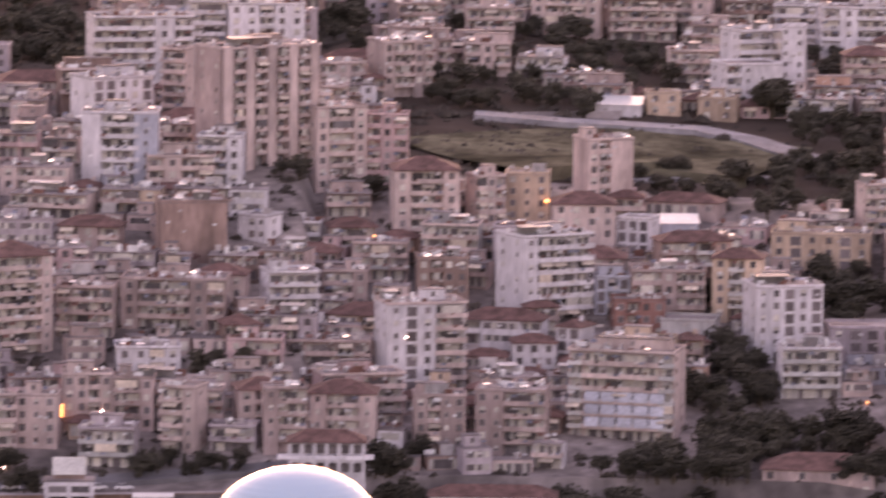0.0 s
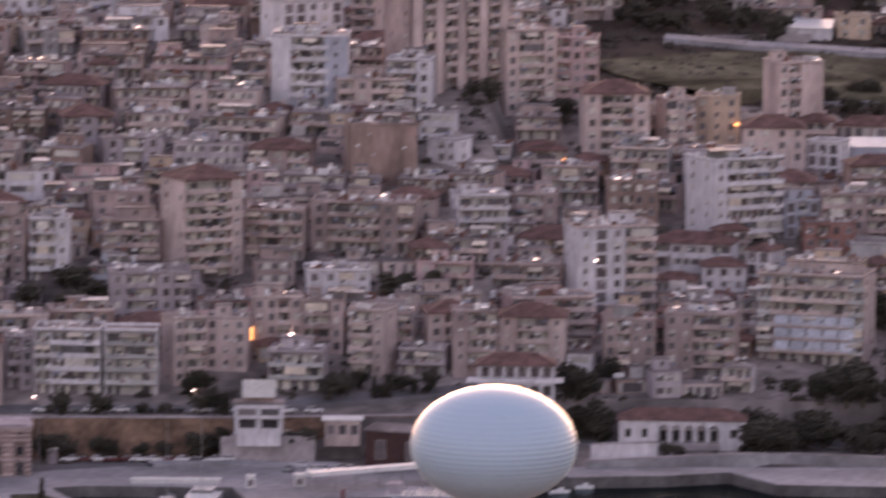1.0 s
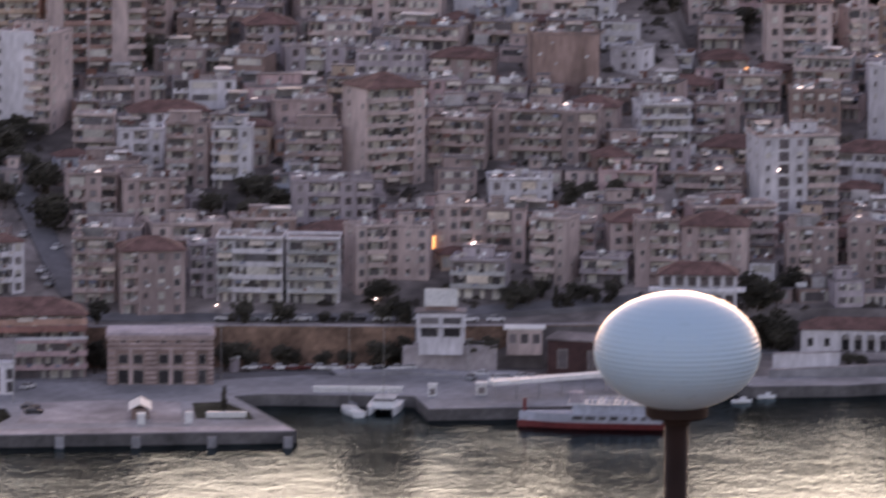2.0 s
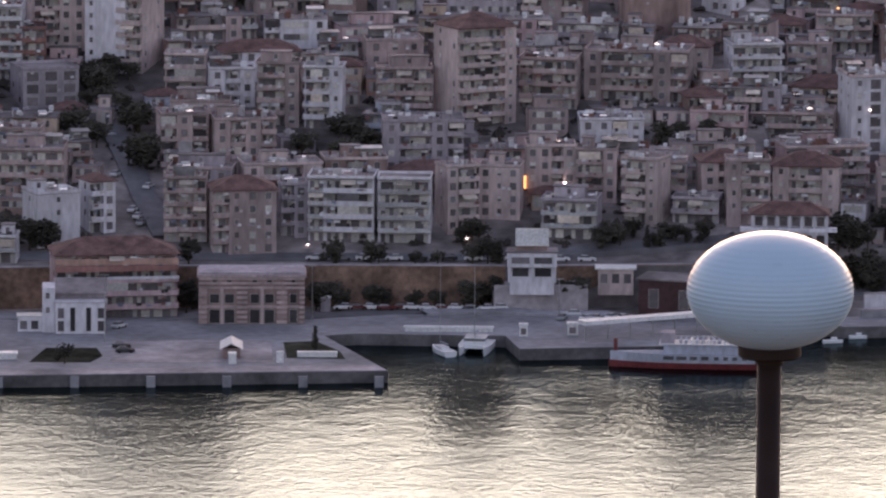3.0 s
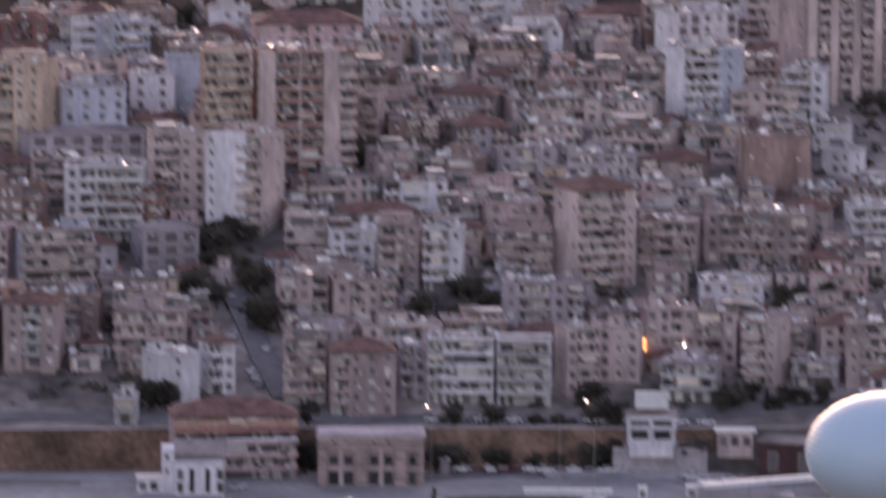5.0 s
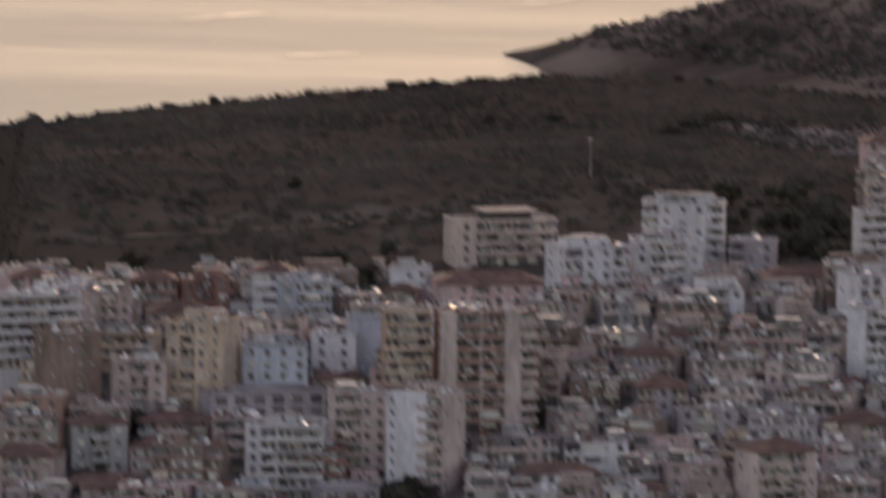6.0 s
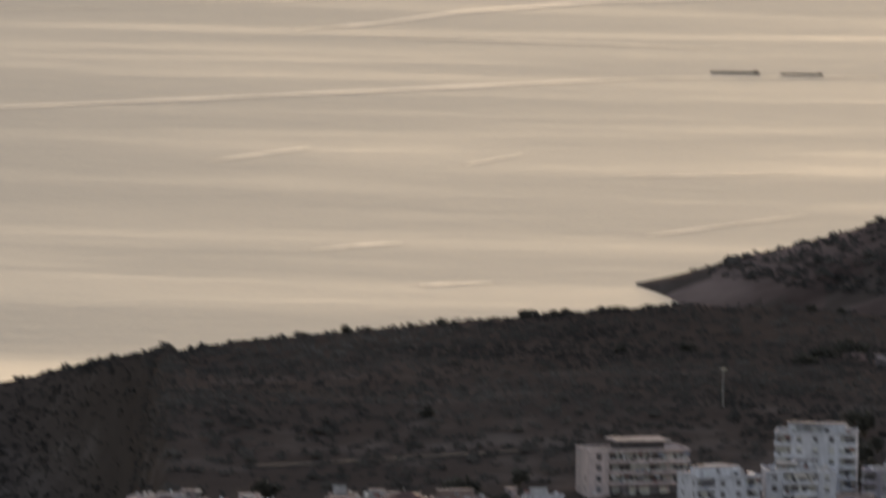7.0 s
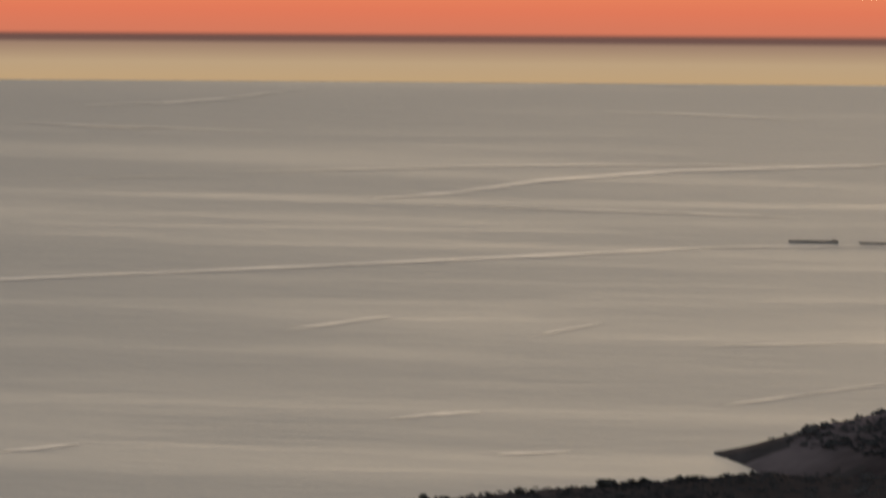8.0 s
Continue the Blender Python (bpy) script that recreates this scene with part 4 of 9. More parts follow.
building(-165.5, 1879.4, 62.2, 12.5, 9.9, 4, 9.6, 'beige', 'wbw', show=3, seed=90)
building(-156.4, 1917.5, 65.1, 12.3, 9.6, 3, 1.7, 'brown', 'bbb', roof='hip', show=3, seed=91)
building(-143.0, 1917.1, 65.3, 12.7, 10.4, 3, 11.0, 'red', 'wbw', show=3, seed=92)
building(-114.8, 1893.9, 64.4, 13.8, 10.8, 4, 6.9, 'blue', 'wbb', roof='flat+room', show=4, seed=93)
building(-103.1, 1831.2, 57.0, 11.3, 9.1, 4, -2.4, 'white', 'ww', show=4, seed=94)
building(-95.5, 1834.1, 58.1, 9.2, 8.0, 5, 5.8, 'blue', '...', roof='flat+bare', show=5, seed=95, extra='noledge')
crown_block = building(-66.2, 1983.0, 73.2, 28.6, 14.0, 4, 16.9, 'cream', 'wlllb', roof='flat+bare', show=4, seed=96)
# shade under the slab is put into this room's dark colour
child("roof_room", solid("roof_room", [(SHADOW_ROOM, [(-5.0, 7.6, -4.5, 5.0, 12.15, 14.6)])]), crown_block, None, "recessed top storey with its shade painted dark")
child("roof_slab", solid("roof_slab", [(CONCRETE, [(-6.6, 9.2, -6.8, 6.4, 14.6, 15.0)])]), crown_block, None, "overhanging pale roof slab")
building(-66.7, 1901.4, 66.9, 28.1, 14.0, 3, 7.6, 'pink', 'wwbwww', roof='hip', show=3, seed=97)
building(-41.3, 1938.2, 70.3, 18.5, 14.0, 4, 26.2, 'white', 'bwwb', roof='flat+room', show=4, seed=98)
building(-20.3, 1948.7, 71.1, 18.9, 14.0, 4, 5.7, 'white', 'wbbw', show=4, seed=99)
building(-15.7, 1975.2, 73.1, 22.1, 14.0, 6, -2.6, 'white', 'lwwwl', roof='flat+room', show=6, seed=100)
building(3.3, 1966.4, 72.6, 12.5, 10.0, 3, -5.2, 'grey', 'bww', show=3, seed=101)
building(-88.9, 1942.6, 69.4, 10.4, 8.5, 2, -4.3, 'white', '.ww', show=2, seed=102)
building(-88.5, 1642.7, 12.8, 10.4, 9.9, 4, 23.1, 'white', '..s..', show=4, seed=103, extra='noledge')
building(-78.3, 1649.6, 14.6, 5.9, 8.0, 4, 24.7, 'white', 'bw', roof='hip', show=4, seed=104)
building(-94.7, 1670.9, 19.1, 16.1, 12.8, 4, -1.2, 'beige', 'llll', show=4, seed=105)
building(-60.9, 1738.0, 35.8, 9.8, 8.0, 3, -2.1, 'cream', 'lll', show=3, seed=106)
building(-49.7, 1728.9, 33.6, 10.8, 8.5, 3, 5.5, 'white', 'wbw', show=3, seed=107)
building(-37.9, 1716.2, 30.6, 10.1, 8.1, 5, -3.7, 'beige', 'bbw', show=5, seed=108)
building(-27.0, 1713.9, 30.0, 9.2, 8.0, 5, -4.7, 'white', 'lls', show=5, seed=109)
building(-8.2, 1722.3, 31.8, 13.1, 10.1, 4, 2.3, 'beige', 'lbl', show=4, seed=110)
building(-11.1, 1749.5, 38.3, 13.8, 11.3, 3, 7.1, 'beige', 'www', show=3, seed=111)
building(-60.2, 1692.1, 24.6, 11.4, 9.3, 4, 8.4, 'beige', 'bwb', show=4, seed=112)
building(-45.9, 1690.1, 23.8, 14.6, 11.9, 4, 8.4, 'beige', 'wbwb', show=4, seed=113)
building(-3.6, 1690.9, 23.6, 18.9, 14.0, 4, 2.6, 'grey', 'wbbwb', show=4, seed=114)
building(-94.8, 1731.4, 33.3, 13.8, 12.4, 3, 18.1, 'grey', 'ggg', roof='flat+bare', show=3, seed=115)
building(-199.8, 1658.5, 13.1, 14.2, 9.4, 4, 10.7, 'pink', show=3, seed=500)
building(-182.5, 1657.0, 12.9, 14.3, 9.4, 5, 4.8, 'beige', roof='hip', show=3, seed=501)
building(-166.8, 1658.4, 16.8, 12.8, 9.4, 3, -0.8, 'white', show=3, seed=502)
building(-151.8, 1664.4, 19.6, 11.0, 9.3, 5, 7.7, 'beige', roof='hip', show=5, seed=503)
building(-136.6, 1661.4, 18.7, 13.9, 11.6, 5, -6.3, 'pink', show=5, seed=504)
building(-121.2, 1662.6, 18.7, 13.0, 9.9, 5, -4.8, 'beige', roof='hip', show=5, seed=505)
building(-54.5, 1663.7, 18.7, 14.8, 10.6, 3, -4.6, 'grey', show=1, seed=506)
building(-36.7, 1667.0, 19.4, 18.4, 11.4, 3, 10.3, 'cream', show=2, seed=507)
building(-19.5, 1670.6, 20.2, 14.6, 10.5, 3, 7.0, 'brown', show=2, seed=508)
building(50.5, 1668.9, 20.0, 15.1, 10.2, 3, -3.5, 'grey', show=3, seed=510)
building(66.7, 1669.6, 20.3, 11.8, 11.0, 3, 4.9, 'cream', roof='hip', show=3, seed=511)
building(219.4, 1654.9, 12.4, 11.8, 10.3, 5, -2.8, 'beige', show=3, seed=513)
building(-200.5, 1674.3, 14.0, 13.2, 11.1, 6, -6.8, 'blue', show=3, seed=514)
building(-171.5, 1676.3, 16.1, 11.0, 9.9, 6, -7.0, 'beige', show=3, seed=516)
building(-153.2, 1677.9, 22.7, 17.6, 11.1, 4, 16.2, 'blue', show=4, seed=517)
building(-133.3, 1680.1, 22.8, 16.1, 10.0, 4, 10.7, 'orange', show=3, seed=518)
building(-115.5, 1684.4, 23.6, 17.1, 9.9, 3, -4.7, 'brown', show=3, seed=519)
building(-98.5, 1687.7, 24.4, 11.3, 9.4, 3, -4.5, 'cream', show=2, seed=520)
building(15.7, 1685.6, 23.9, 16.3, 11.0, 2, 4.0, 'pink', show=3, seed=522)
building(64.6, 1688.7, 24.9, 19.7, 9.9, 2, 3.8, 'cream', show=2, seed=525)
building(90.5, 1689.3, 18.0, 19.8, 10.6, 4, 12.0, 'pink', show=3, seed=526)
building(225.3, 1672.0, 16.2, 19.7, 12.0, 3, -14.0, 'beige', show=3, seed=527)
building(-205.4, 1692.6, 15.0, 14.3, 9.0, 5, 8.2, 'brown', roof='hip', show=3, seed=528)
building(-189.7, 1693.7, 15.0, 15.1, 9.2, 4, 17.3, 'grey', show=3, seed=529)
building(-156.0, 1697.5, 27.1, 16.4, 9.4, 3, 20.9, 'orange', show=1, seed=531)
building(-138.1, 1701.8, 27.8, 16.6, 9.0, 6, -5.1, 'pink', show=6, seed=532)
building(-119.4, 1701.5, 27.6, 17.8, 10.1, 6, 16.2, 'blue', show=6, seed=533)
building(-99.6, 1704.1, 28.2, 19.1, 11.7, 2, -1.5, 'yellow', show=2, seed=534)
building(-56.3, 1705.3, 28.8, 14.1, 9.4, 3, 0.8, 'beige', show=2, seed=535)
building(-11.4, 1706.4, 29.0, 12.0, 9.2, 2, -8.0, 'blue', show=2, seed=536)
building(82.0, 1704.6, 21.7, 13.0, 9.1, 2, 0.9, 'brown', show=2, seed=537)
building(145.1, 1703.7, 21.8, 17.4, 9.3, 2, -1.3, 'blue', show=2, seed=539)
building(227.1, 1695.7, 21.3, 16.6, 10.8, 6, -2.7, 'brown', show=3, seed=540)
building(-186.5, 1715.6, 16.2, 15.8, 11.7, 3, 9.7, 'grey', roof='hip', show=2, seed=542)
building(-167.9, 1723.0, 33.1, 14.5, 11.3, 3, -0.4, 'grey', show=3, seed=543)
building(-150.8, 1718.6, 31.7, 13.0, 10.2, 4, 8.3, 'beige', roof='hip', show=3, seed=544)
building(-134.1, 1724.3, 32.8, 13.5, 10.6, 3, -2.2, 'orange', show=2, seed=545)
building(-115.4, 1726.7, 33.4, 17.1, 11.3, 2, 14.7, 'grey', roof='hip', show=2, seed=546)
building(-35.0, 1726.9, 34.1, 13.8, 9.2, 2, 4.1, 'cream', show=1, seed=548)
building(159.4, 1719.5, 25.3, 17.7, 10.8, 3, -11.4, 'yellow', show=3, seed=549)
building(230.9, 1711.3, 24.7, 18.4, 9.8, 5, 7.3, 'grey', show=3, seed=551)
building(-208.1, 1738.0, 17.6, 11.2, 9.7, 4, -0.5, 'grey', show=2, seed=552)
building(-191.4, 1737.4, 17.5, 18.3, 9.2, 4, -2.3, 'cream', show=2, seed=553)
building(-173.2, 1742.9, 36.2, 17.0, 11.2, 4, -9.4, 'beige', roof='hip', show=4, seed=554)
building(-132.9, 1740.3, 36.4, 17.0, 10.0, 5, -5.7, 'brown', show=3, seed=556)
building(-43.7, 1746.8, 38.9, 19.1, 10.4, 2, 9.1, 'white', roof='hip', show=3, seed=557)
building(22.5, 1750.8, 39.9, 16.7, 10.1, 2, 14.4, 'cream', show=3, seed=559)
building(60.4, 1750.6, 40.1, 12.1, 10.2, 2, -9.0, 'cream', roof='hip', show=3, seed=560)
building(-206.1, 1754.5, 18.5, 12.7, 10.7, 5, 11.8, 'cream', show=2, seed=565)
building(-174.1, 1759.0, 40.7, 13.6, 10.9, 5, 10.1, 'beige', show=5, seed=567)
building(-157.6, 1762.2, 41.7, 13.8, 9.1, 4, 14.5, 'green', roof='hip', show=4, seed=568)
building(-123.5, 1767.5, 42.7, 11.8, 9.3, 4, 9.2, 'beige', show=4, seed=570)
building(-35.1, 1768.0, 44.2, 15.5, 9.3, 2, 3.0, 'white', show=2, seed=573)
building(-15.1, 1764.1, 43.1, 19.2, 10.8, 2, 10.9, 'pink', show=2, seed=574)
building(4.9, 1769.5, 44.4, 18.8, 10.9, 2, -4.4, 'yellow', show=2, seed=575)
building(21.8, 1768.6, 44.3, 11.3, 9.5, 2, 5.6, 'pink', show=2, seed=576)
building(37.2, 1766.2, 43.7, 15.3, 10.3, 2, -10.0, 'grey', show=2, seed=577)
building(63.7, 1763.4, 43.2, 12.2, 10.0, 2, -5.7, 'brown', show=2, seed=578)
building(76.5, 1766.3, 44.1, 11.7, 11.0, 2, -17.6, 'beige', show=2, seed=579)
building(187.7, 1760.2, 34.2, 12.1, 9.4, 5, -12.4, 'yellow', roof='hip', show=5, seed=580)
building(232.5, 1751.8, 33.4, 16.7, 9.4, 4, -3.4, 'cream', show=2, seed=581)
building(-210.7, 1772.6, 19.6, 18.2, 10.9, 3, 15.0, 'blue', roof='hip', show=1, seed=582)
building(-190.8, 1775.8, 19.6, 14.3, 11.5, 5, 18.1, 'green', show=5, seed=583)
building(-174.6, 1780.3, 46.1, 15.1, 10.3, 4, -4.0, 'orange', show=2, seed=584)
building(-158.6, 1782.3, 46.2, 14.1, 10.5, 3, -2.2, 'beige', show=1, seed=585)
building(-139.6, 1783.0, 46.1, 17.2, 10.9, 2, -4.8, 'brown', roof='hip', show=2, seed=586)
building(-39.7, 1789.3, 49.4, 15.5, 9.2, 2, 11.5, 'beige', show=2, seed=589)
building(-24.6, 1784.7, 48.2, 11.6, 11.4, 2, -14.5, 'brown', show=2, seed=590)
building(-8.6, 1791.4, 49.8, 14.9, 10.4, 2, 8.7, 'grey', show=2, seed=591)
building(10.9, 1787.9, 49.0, 17.1, 10.4, 2, -1.4, 'grey', show=2, seed=592)
building(28.9, 1783.8, 48.0, 15.2, 10.0, 2, -10.6, 'beige', roof='hip', show=2, seed=593)
building(84.3, 1785.1, 41.4, 12.7, 9.2, 2, -12.0, 'cream', roof='hip', show=1, seed=594)
building(100.7, 1782.3, 40.9, 13.7, 9.5, 3, -5.6, 'beige', show=3, seed=595)
building(118.8, 1787.1, 42.0, 14.0, 11.3, 4, -10.2, 'green', show=4, seed=596)
building(136.0, 1786.7, 41.5, 13.2, 9.9, 4, -9.9, 'grey', show=1, seed=597)
building(153.3, 1784.8, 40.4, 16.9, 11.0, 2, -6.8, 'beige', roof='hip', show=2, seed=598)
building(178.2, 1781.1, 38.9, 18.1, 9.6, 4, 7.4, 'brown', roof='hip', show=2, seed=599)
building(194.9, 1776.9, 37.8, 12.4, 10.1, 2, -19.9, 'beige', show=1, seed=600)
building(233.6, 1775.2, 38.4, 13.0, 11.8, 5, 3.7, 'beige', show=2, seed=601)
building(-210.6, 1796.0, 20.9, 18.6, 11.5, 4, 3.0, 'cream', show=2, seed=602)
building(-192.9, 1795.2, 20.7, 13.9, 11.8, 5, 4.3, 'cream', show=1, seed=603)
building(-83.5, 1809.5, 53.4, 17.4, 11.5, 3, -5.9, 'beige', show=2, seed=604)
building(-51.2, 1809.8, 54.3, 13.3, 9.8, 4, -10.9, 'beige', show=4, seed=605)
building(-36.0, 1811.2, 54.7, 12.7, 11.0, 2, -3.0, 'brown', show=2, seed=606)
building(-19.8, 1806.8, 53.6, 12.7, 10.9, 2, 8.8, 'grey', roof='hip', show=2, seed=607)
building(-1.8, 1808.8, 54.1, 15.6, 10.1, 2, -1.3, 'cream', show=2, seed=608)
building(19.6, 1806.1, 53.4, 19.8, 11.4, 2, -14.6, 'cream', show=2, seed=609)
building(39.8, 1809.2, 54.3, 14.8, 11.1, 2, -8.9, 'yellow', show=2, seed=610)
building(57.3, 1809.6, 54.5, 14.3, 9.1, 2, 2.4, 'beige', show=1, seed=611)
building(183.6, 1801.2, 43.2, 16.6, 10.9, 2, 6.6, 'beige', show=2, seed=613)
building(237.9, 1790.6, 41.8, 18.8, 11.7, 3, 4.0, 'beige', show=3, seed=614)
building(-214.1, 1814.3, 21.9, 17.6, 9.2, 4, 17.8, 'green', show=1, seed=615)
building(-81.7, 1822.6, 56.6, 19.5, 10.7, 3, -8.6, 'beige', show=2, seed=619)
building(-42.0, 1824.8, 58.0, 15.7, 10.5, 2, -10.8, 'beige', show=2, seed=621)
building(-22.7, 1828.8, 59.0, 15.6, 9.5, 2, -15.1, 'grey', roof='hip', show=2, seed=622)
building(-4.3, 1826.8, 58.5, 18.6, 10.9, 2, 14.8, 'beige', show=2, seed=623)
building(15.8, 1825.6, 58.2, 17.4, 11.9, 2, -7.7, 'cream', show=2, seed=624)
building(123.3, 1827.4, 51.8, 16.8, 9.9, 2, -13.6, 'brown', show=2, seed=627)
building(239.7, 1811.0, 46.2, 11.1, 9.1, 3, 3.3, 'cream', show=2, seed=629)
building(-157.6, 1838.8, 58.8, 17.1, 11.1, 3, -7.9, 'yellow', show=2, seed=631)
building(-120.3, 1840.9, 59.7, 17.5, 11.9, 4, -7.5, 'cream', show=2, seed=633)
building(-90.8, 1848.4, 62.4, 17.7, 9.1, 4, -5.2, 'grey', show=1, seed=634)
building(-72.9, 1847.2, 62.8, 15.1, 9.1, 4, 1.2, 'white', show=4, seed=635)
building(-32.3, 1844.4, 62.9, 15.6, 9.1, 2, -13.5, 'pink', show=2, seed=637)
building(-13.9, 1851.0, 64.2, 16.4, 9.5, 2, -3.2, 'beige', show=2, seed=638)
building(7.0, 1849.7, 64.1, 19.1, 10.5, 2, -6.1, 'pink', show=2, seed=639)
building(182.0, 1837.2, 51.3, 19.0, 9.0, 1, -20.3, 'beige', roof='hip', show=1, seed=642)
building(241.0, 1830.0, 50.3, 18.4, 11.8, 2, -12.4, 'white', show=2, seed=645)
building(-221.1, 1852.7, 23.5, 17.7, 11.6, 2, 16.2, 'blue', roof='hip', show=2, seed=646)
building(-202.5, 1860.9, 23.6, 17.7, 10.7, 2, 11.6, 'beige', roof='hip', show=2, seed=647)
building(27.7, 1866.6, 65.4, 14.2, 9.3, 2, -10.3, 'brown', show=2, seed=660)
building(49.1, 1865.0, 65.3, 16.9, 11.0, 2, -15.3, 'beige', show=2, seed=661)
building(245.1, 1853.5, 52.7, 16.5, 10.3, 2, -19.0, 'brown', roof='hip', show=2, seed=667)
building(-220.6, 1874.2, 23.9, 13.1, 9.3, 3, 18.9, 'yellow', show=2, seed=668)
building(-204.9, 1880.0, 24.0, 16.1, 10.1, 4, -4.6, 'brown', show=2, seed=669)
building(-147.0, 1885.4, 63.1, 16.3, 11.4, 2, 13.0, 'cream', roof='hip', show=2, seed=671)
building(-48.8, 1884.3, 66.6, 16.6, 9.1, 2, -5.8, 'beige', show=2, seed=675)
building(-31.0, 1887.1, 67.0, 12.3, 11.2, 2, 11.9, 'green', show=2, seed=676)
building(-12.9, 1888.1, 67.0, 16.7, 12.0, 2, 2.1, 'brown', show=2, seed=677)
building(244.1, 1871.0, 54.0, 11.2, 11.0, 2, 4.4, 'brown', show=1, seed=682)
building(-230.4, 1895.0, 24.3, 11.8, 11.4, 4, 22.5, 'beige', show=2, seed=683)
building(-216.4, 1897.6, 24.3, 12.1, 11.0, 3, -6.8, 'cream', show=2, seed=684)
building(-198.9, 1901.0, 24.4, 19.1, 11.8, 4, 10.4, 'grey', show=1, seed=685)
building(-180.3, 1901.5, 64.3, 12.8, 9.3, 3, -0.3, 'white', show=1, seed=686)
building(-165.2, 1901.6, 64.2, 13.1, 10.1, 2, -0.8, 'cream', show=1, seed=687)
building(-123.6, 1907.9, 65.5, 11.0, 9.3, 4, 1.6, 'white', roof='hip', show=4, seed=689)
building(-100.6, 1902.9, 66.1, 12.0, 10.9, 2, 12.9, 'brown', show=2, seed=690)
building(-40.8, 1908.2, 68.5, 15.6, 9.1, 2, 10.5, 'pink', show=1, seed=691)
building(-7.4, 1907.1, 68.4, 15.5, 9.0, 2, 7.6, 'white', show=1, seed=693)
building(11.9, 1907.1, 68.4, 15.6, 9.5, 2, -9.0, 'grey', show=2, seed=694)
building(30.9, 1910.4, 68.7, 17.5, 10.2, 4, 7.0, 'brown', show=2, seed=695)
building(84.6, 1907.5, 68.6, 19.2, 10.9, 2, -9.7, 'yellow', show=2, seed=697)
building(249.2, 1888.5, 55.3, 17.9, 10.2, 4, -17.7, 'brown', show=4, seed=699)
building(-229.2, 1911.0, 24.6, 15.4, 11.9, 4, 10.2, 'beige', show=2, seed=700)
building(-208.6, 1917.4, 24.7, 20.0, 10.2, 4, 21.0, 'grey', roof='hip', show=2, seed=701)
building(-189.2, 1917.8, 65.4, 11.4, 9.1, 3, 8.1, 'pink', roof='hip', show=2, seed=702)
building(-175.2, 1922.0, 65.8, 13.9, 10.7, 2, 20.6, 'white', show=1, seed=703)
building(-126.1, 1921.6, 66.5, 13.3, 9.8, 3, -4.0, 'cream', show=2, seed=704)
building(-110.1, 1923.7, 67.3, 13.3, 11.4, 3, 17.7, 'brown', show=2, seed=705)
building(-5.4, 1927.9, 70.0, 13.4, 11.2, 2, -13.8, 'beige', show=1, seed=709)
building(14.3, 1927.9, 70.0, 18.2, 11.7, 2, 13.9, 'beige', roof='hip', show=2, seed=710)
building(90.1, 1927.0, 62.7, 19.0, 9.5, 4, -0.7, 'cream', show=2, seed=714)
building(256.4, 1911.9, 57.1, 19.0, 9.5, 3, 8.0, 'pink', show=2, seed=715)
building(-229.0, 1935.4, 25.1, 15.0, 11.5, 2, 0.1, 'beige', show=1, seed=716)
building(-187.4, 1936.4, 67.0, 11.5, 11.6, 2, 8.0, 'grey', show=1, seed=719)
building(-169.3, 1938.3, 67.0, 18.4, 10.4, 2, 10.0, 'cream', show=2, seed=720)
building(-136.1, 1945.0, 68.0, 11.8, 9.7, 2, 17.4, 'green', show=1, seed=722)
building(98.3, 1948.3, 64.4, 12.1, 10.7, 2, 0.9, 'beige', show=1, seed=730)
building(255.5, 1930.2, 58.5, 12.6, 9.0, 3, 6.4, 'grey', show=1, seed=731)
building(-237.8, 1953.8, 25.4, 16.3, 11.0, 4, -8.6, 'brown', show=2, seed=732)
building(-222.2, 1952.1, 25.4, 11.3, 9.1, 3, 14.1, 'cream', show=2, seed=733)
building(102.1, 1964.9, 65.6, 13.4, 9.4, 2, 4.9, 'white', show=2, seed=745)
building(256.4, 1949.7, 59.9, 13.4, 10.3, 4, 5.2, 'brown', roof='hip', show=2, seed=749)
building(-211.9, 1977.6, 25.8, 13.3, 10.3, 2, 3.8, 'brown', show=1, seed=752)
building(-196.5, 1979.8, 67.8, 15.6, 11.2, 1, -7.8, 'pink', show=1, seed=753)
building(99.9, 1982.4, 66.9, 12.5, 11.3, 3, 10.5, 'cream', show=2, seed=757)
building(232.1, 1973.2, 61.5, 17.3, 10.1, 2, -10.8, 'white', show=2, seed=762)
building(250.4, 1973.3, 61.6, 16.6, 9.5, 2, 6.7, 'beige', show=2, seed=763)
building(268.6, 1972.9, 61.8, 15.7, 9.2, 2, 5.6, 'pink', show=2, seed=764)
building(-226.3, 1993.7, 26.1, 16.9, 11.1, 4, 1.4, 'orange', show=2, seed=766)
building(-211.3, 1994.1, 26.1, 11.3, 9.1, 3, -4.8, 'beige', show=2, seed=767)
building(170.2, 1999.1, 65.7, 13.2, 9.7, 2, -13.9, 'beige', show=2, seed=777)
building(238.8, 1992.9, 63.0, 12.9, 9.6, 2, -12.1, 'orange', show=2, seed=779)
building(253.8, 1990.7, 63.0, 13.7, 10.6, 2, -5.5, 'beige', show=1, seed=780)
building(272.8, 1993.1, 63.3, 16.5, 9.8, 4, -13.6, 'blue', show=2, seed=781)
building(-224.4, 2014.2, 26.5, 17.5, 9.1, 3, 4.9, 'yellow', show=1, seed=783)
building(46.9, 2024.8, 77.3, 14.3, 9.6, 3, 11.8, 'beige', show=1, seed=788)
building(85.2, 2024.6, 77.4, 19.8, 11.0, 3, -14.7, 'grey', show=2, seed=790)
building(125.5, 2023.5, 69.9, 16.1, 11.7, 3, 1.4, 'beige', show=3, seed=792)
building(159.1, 2021.6, 68.2, 13.4, 9.7, 2, -12.3, 'white', show=2, seed=793)
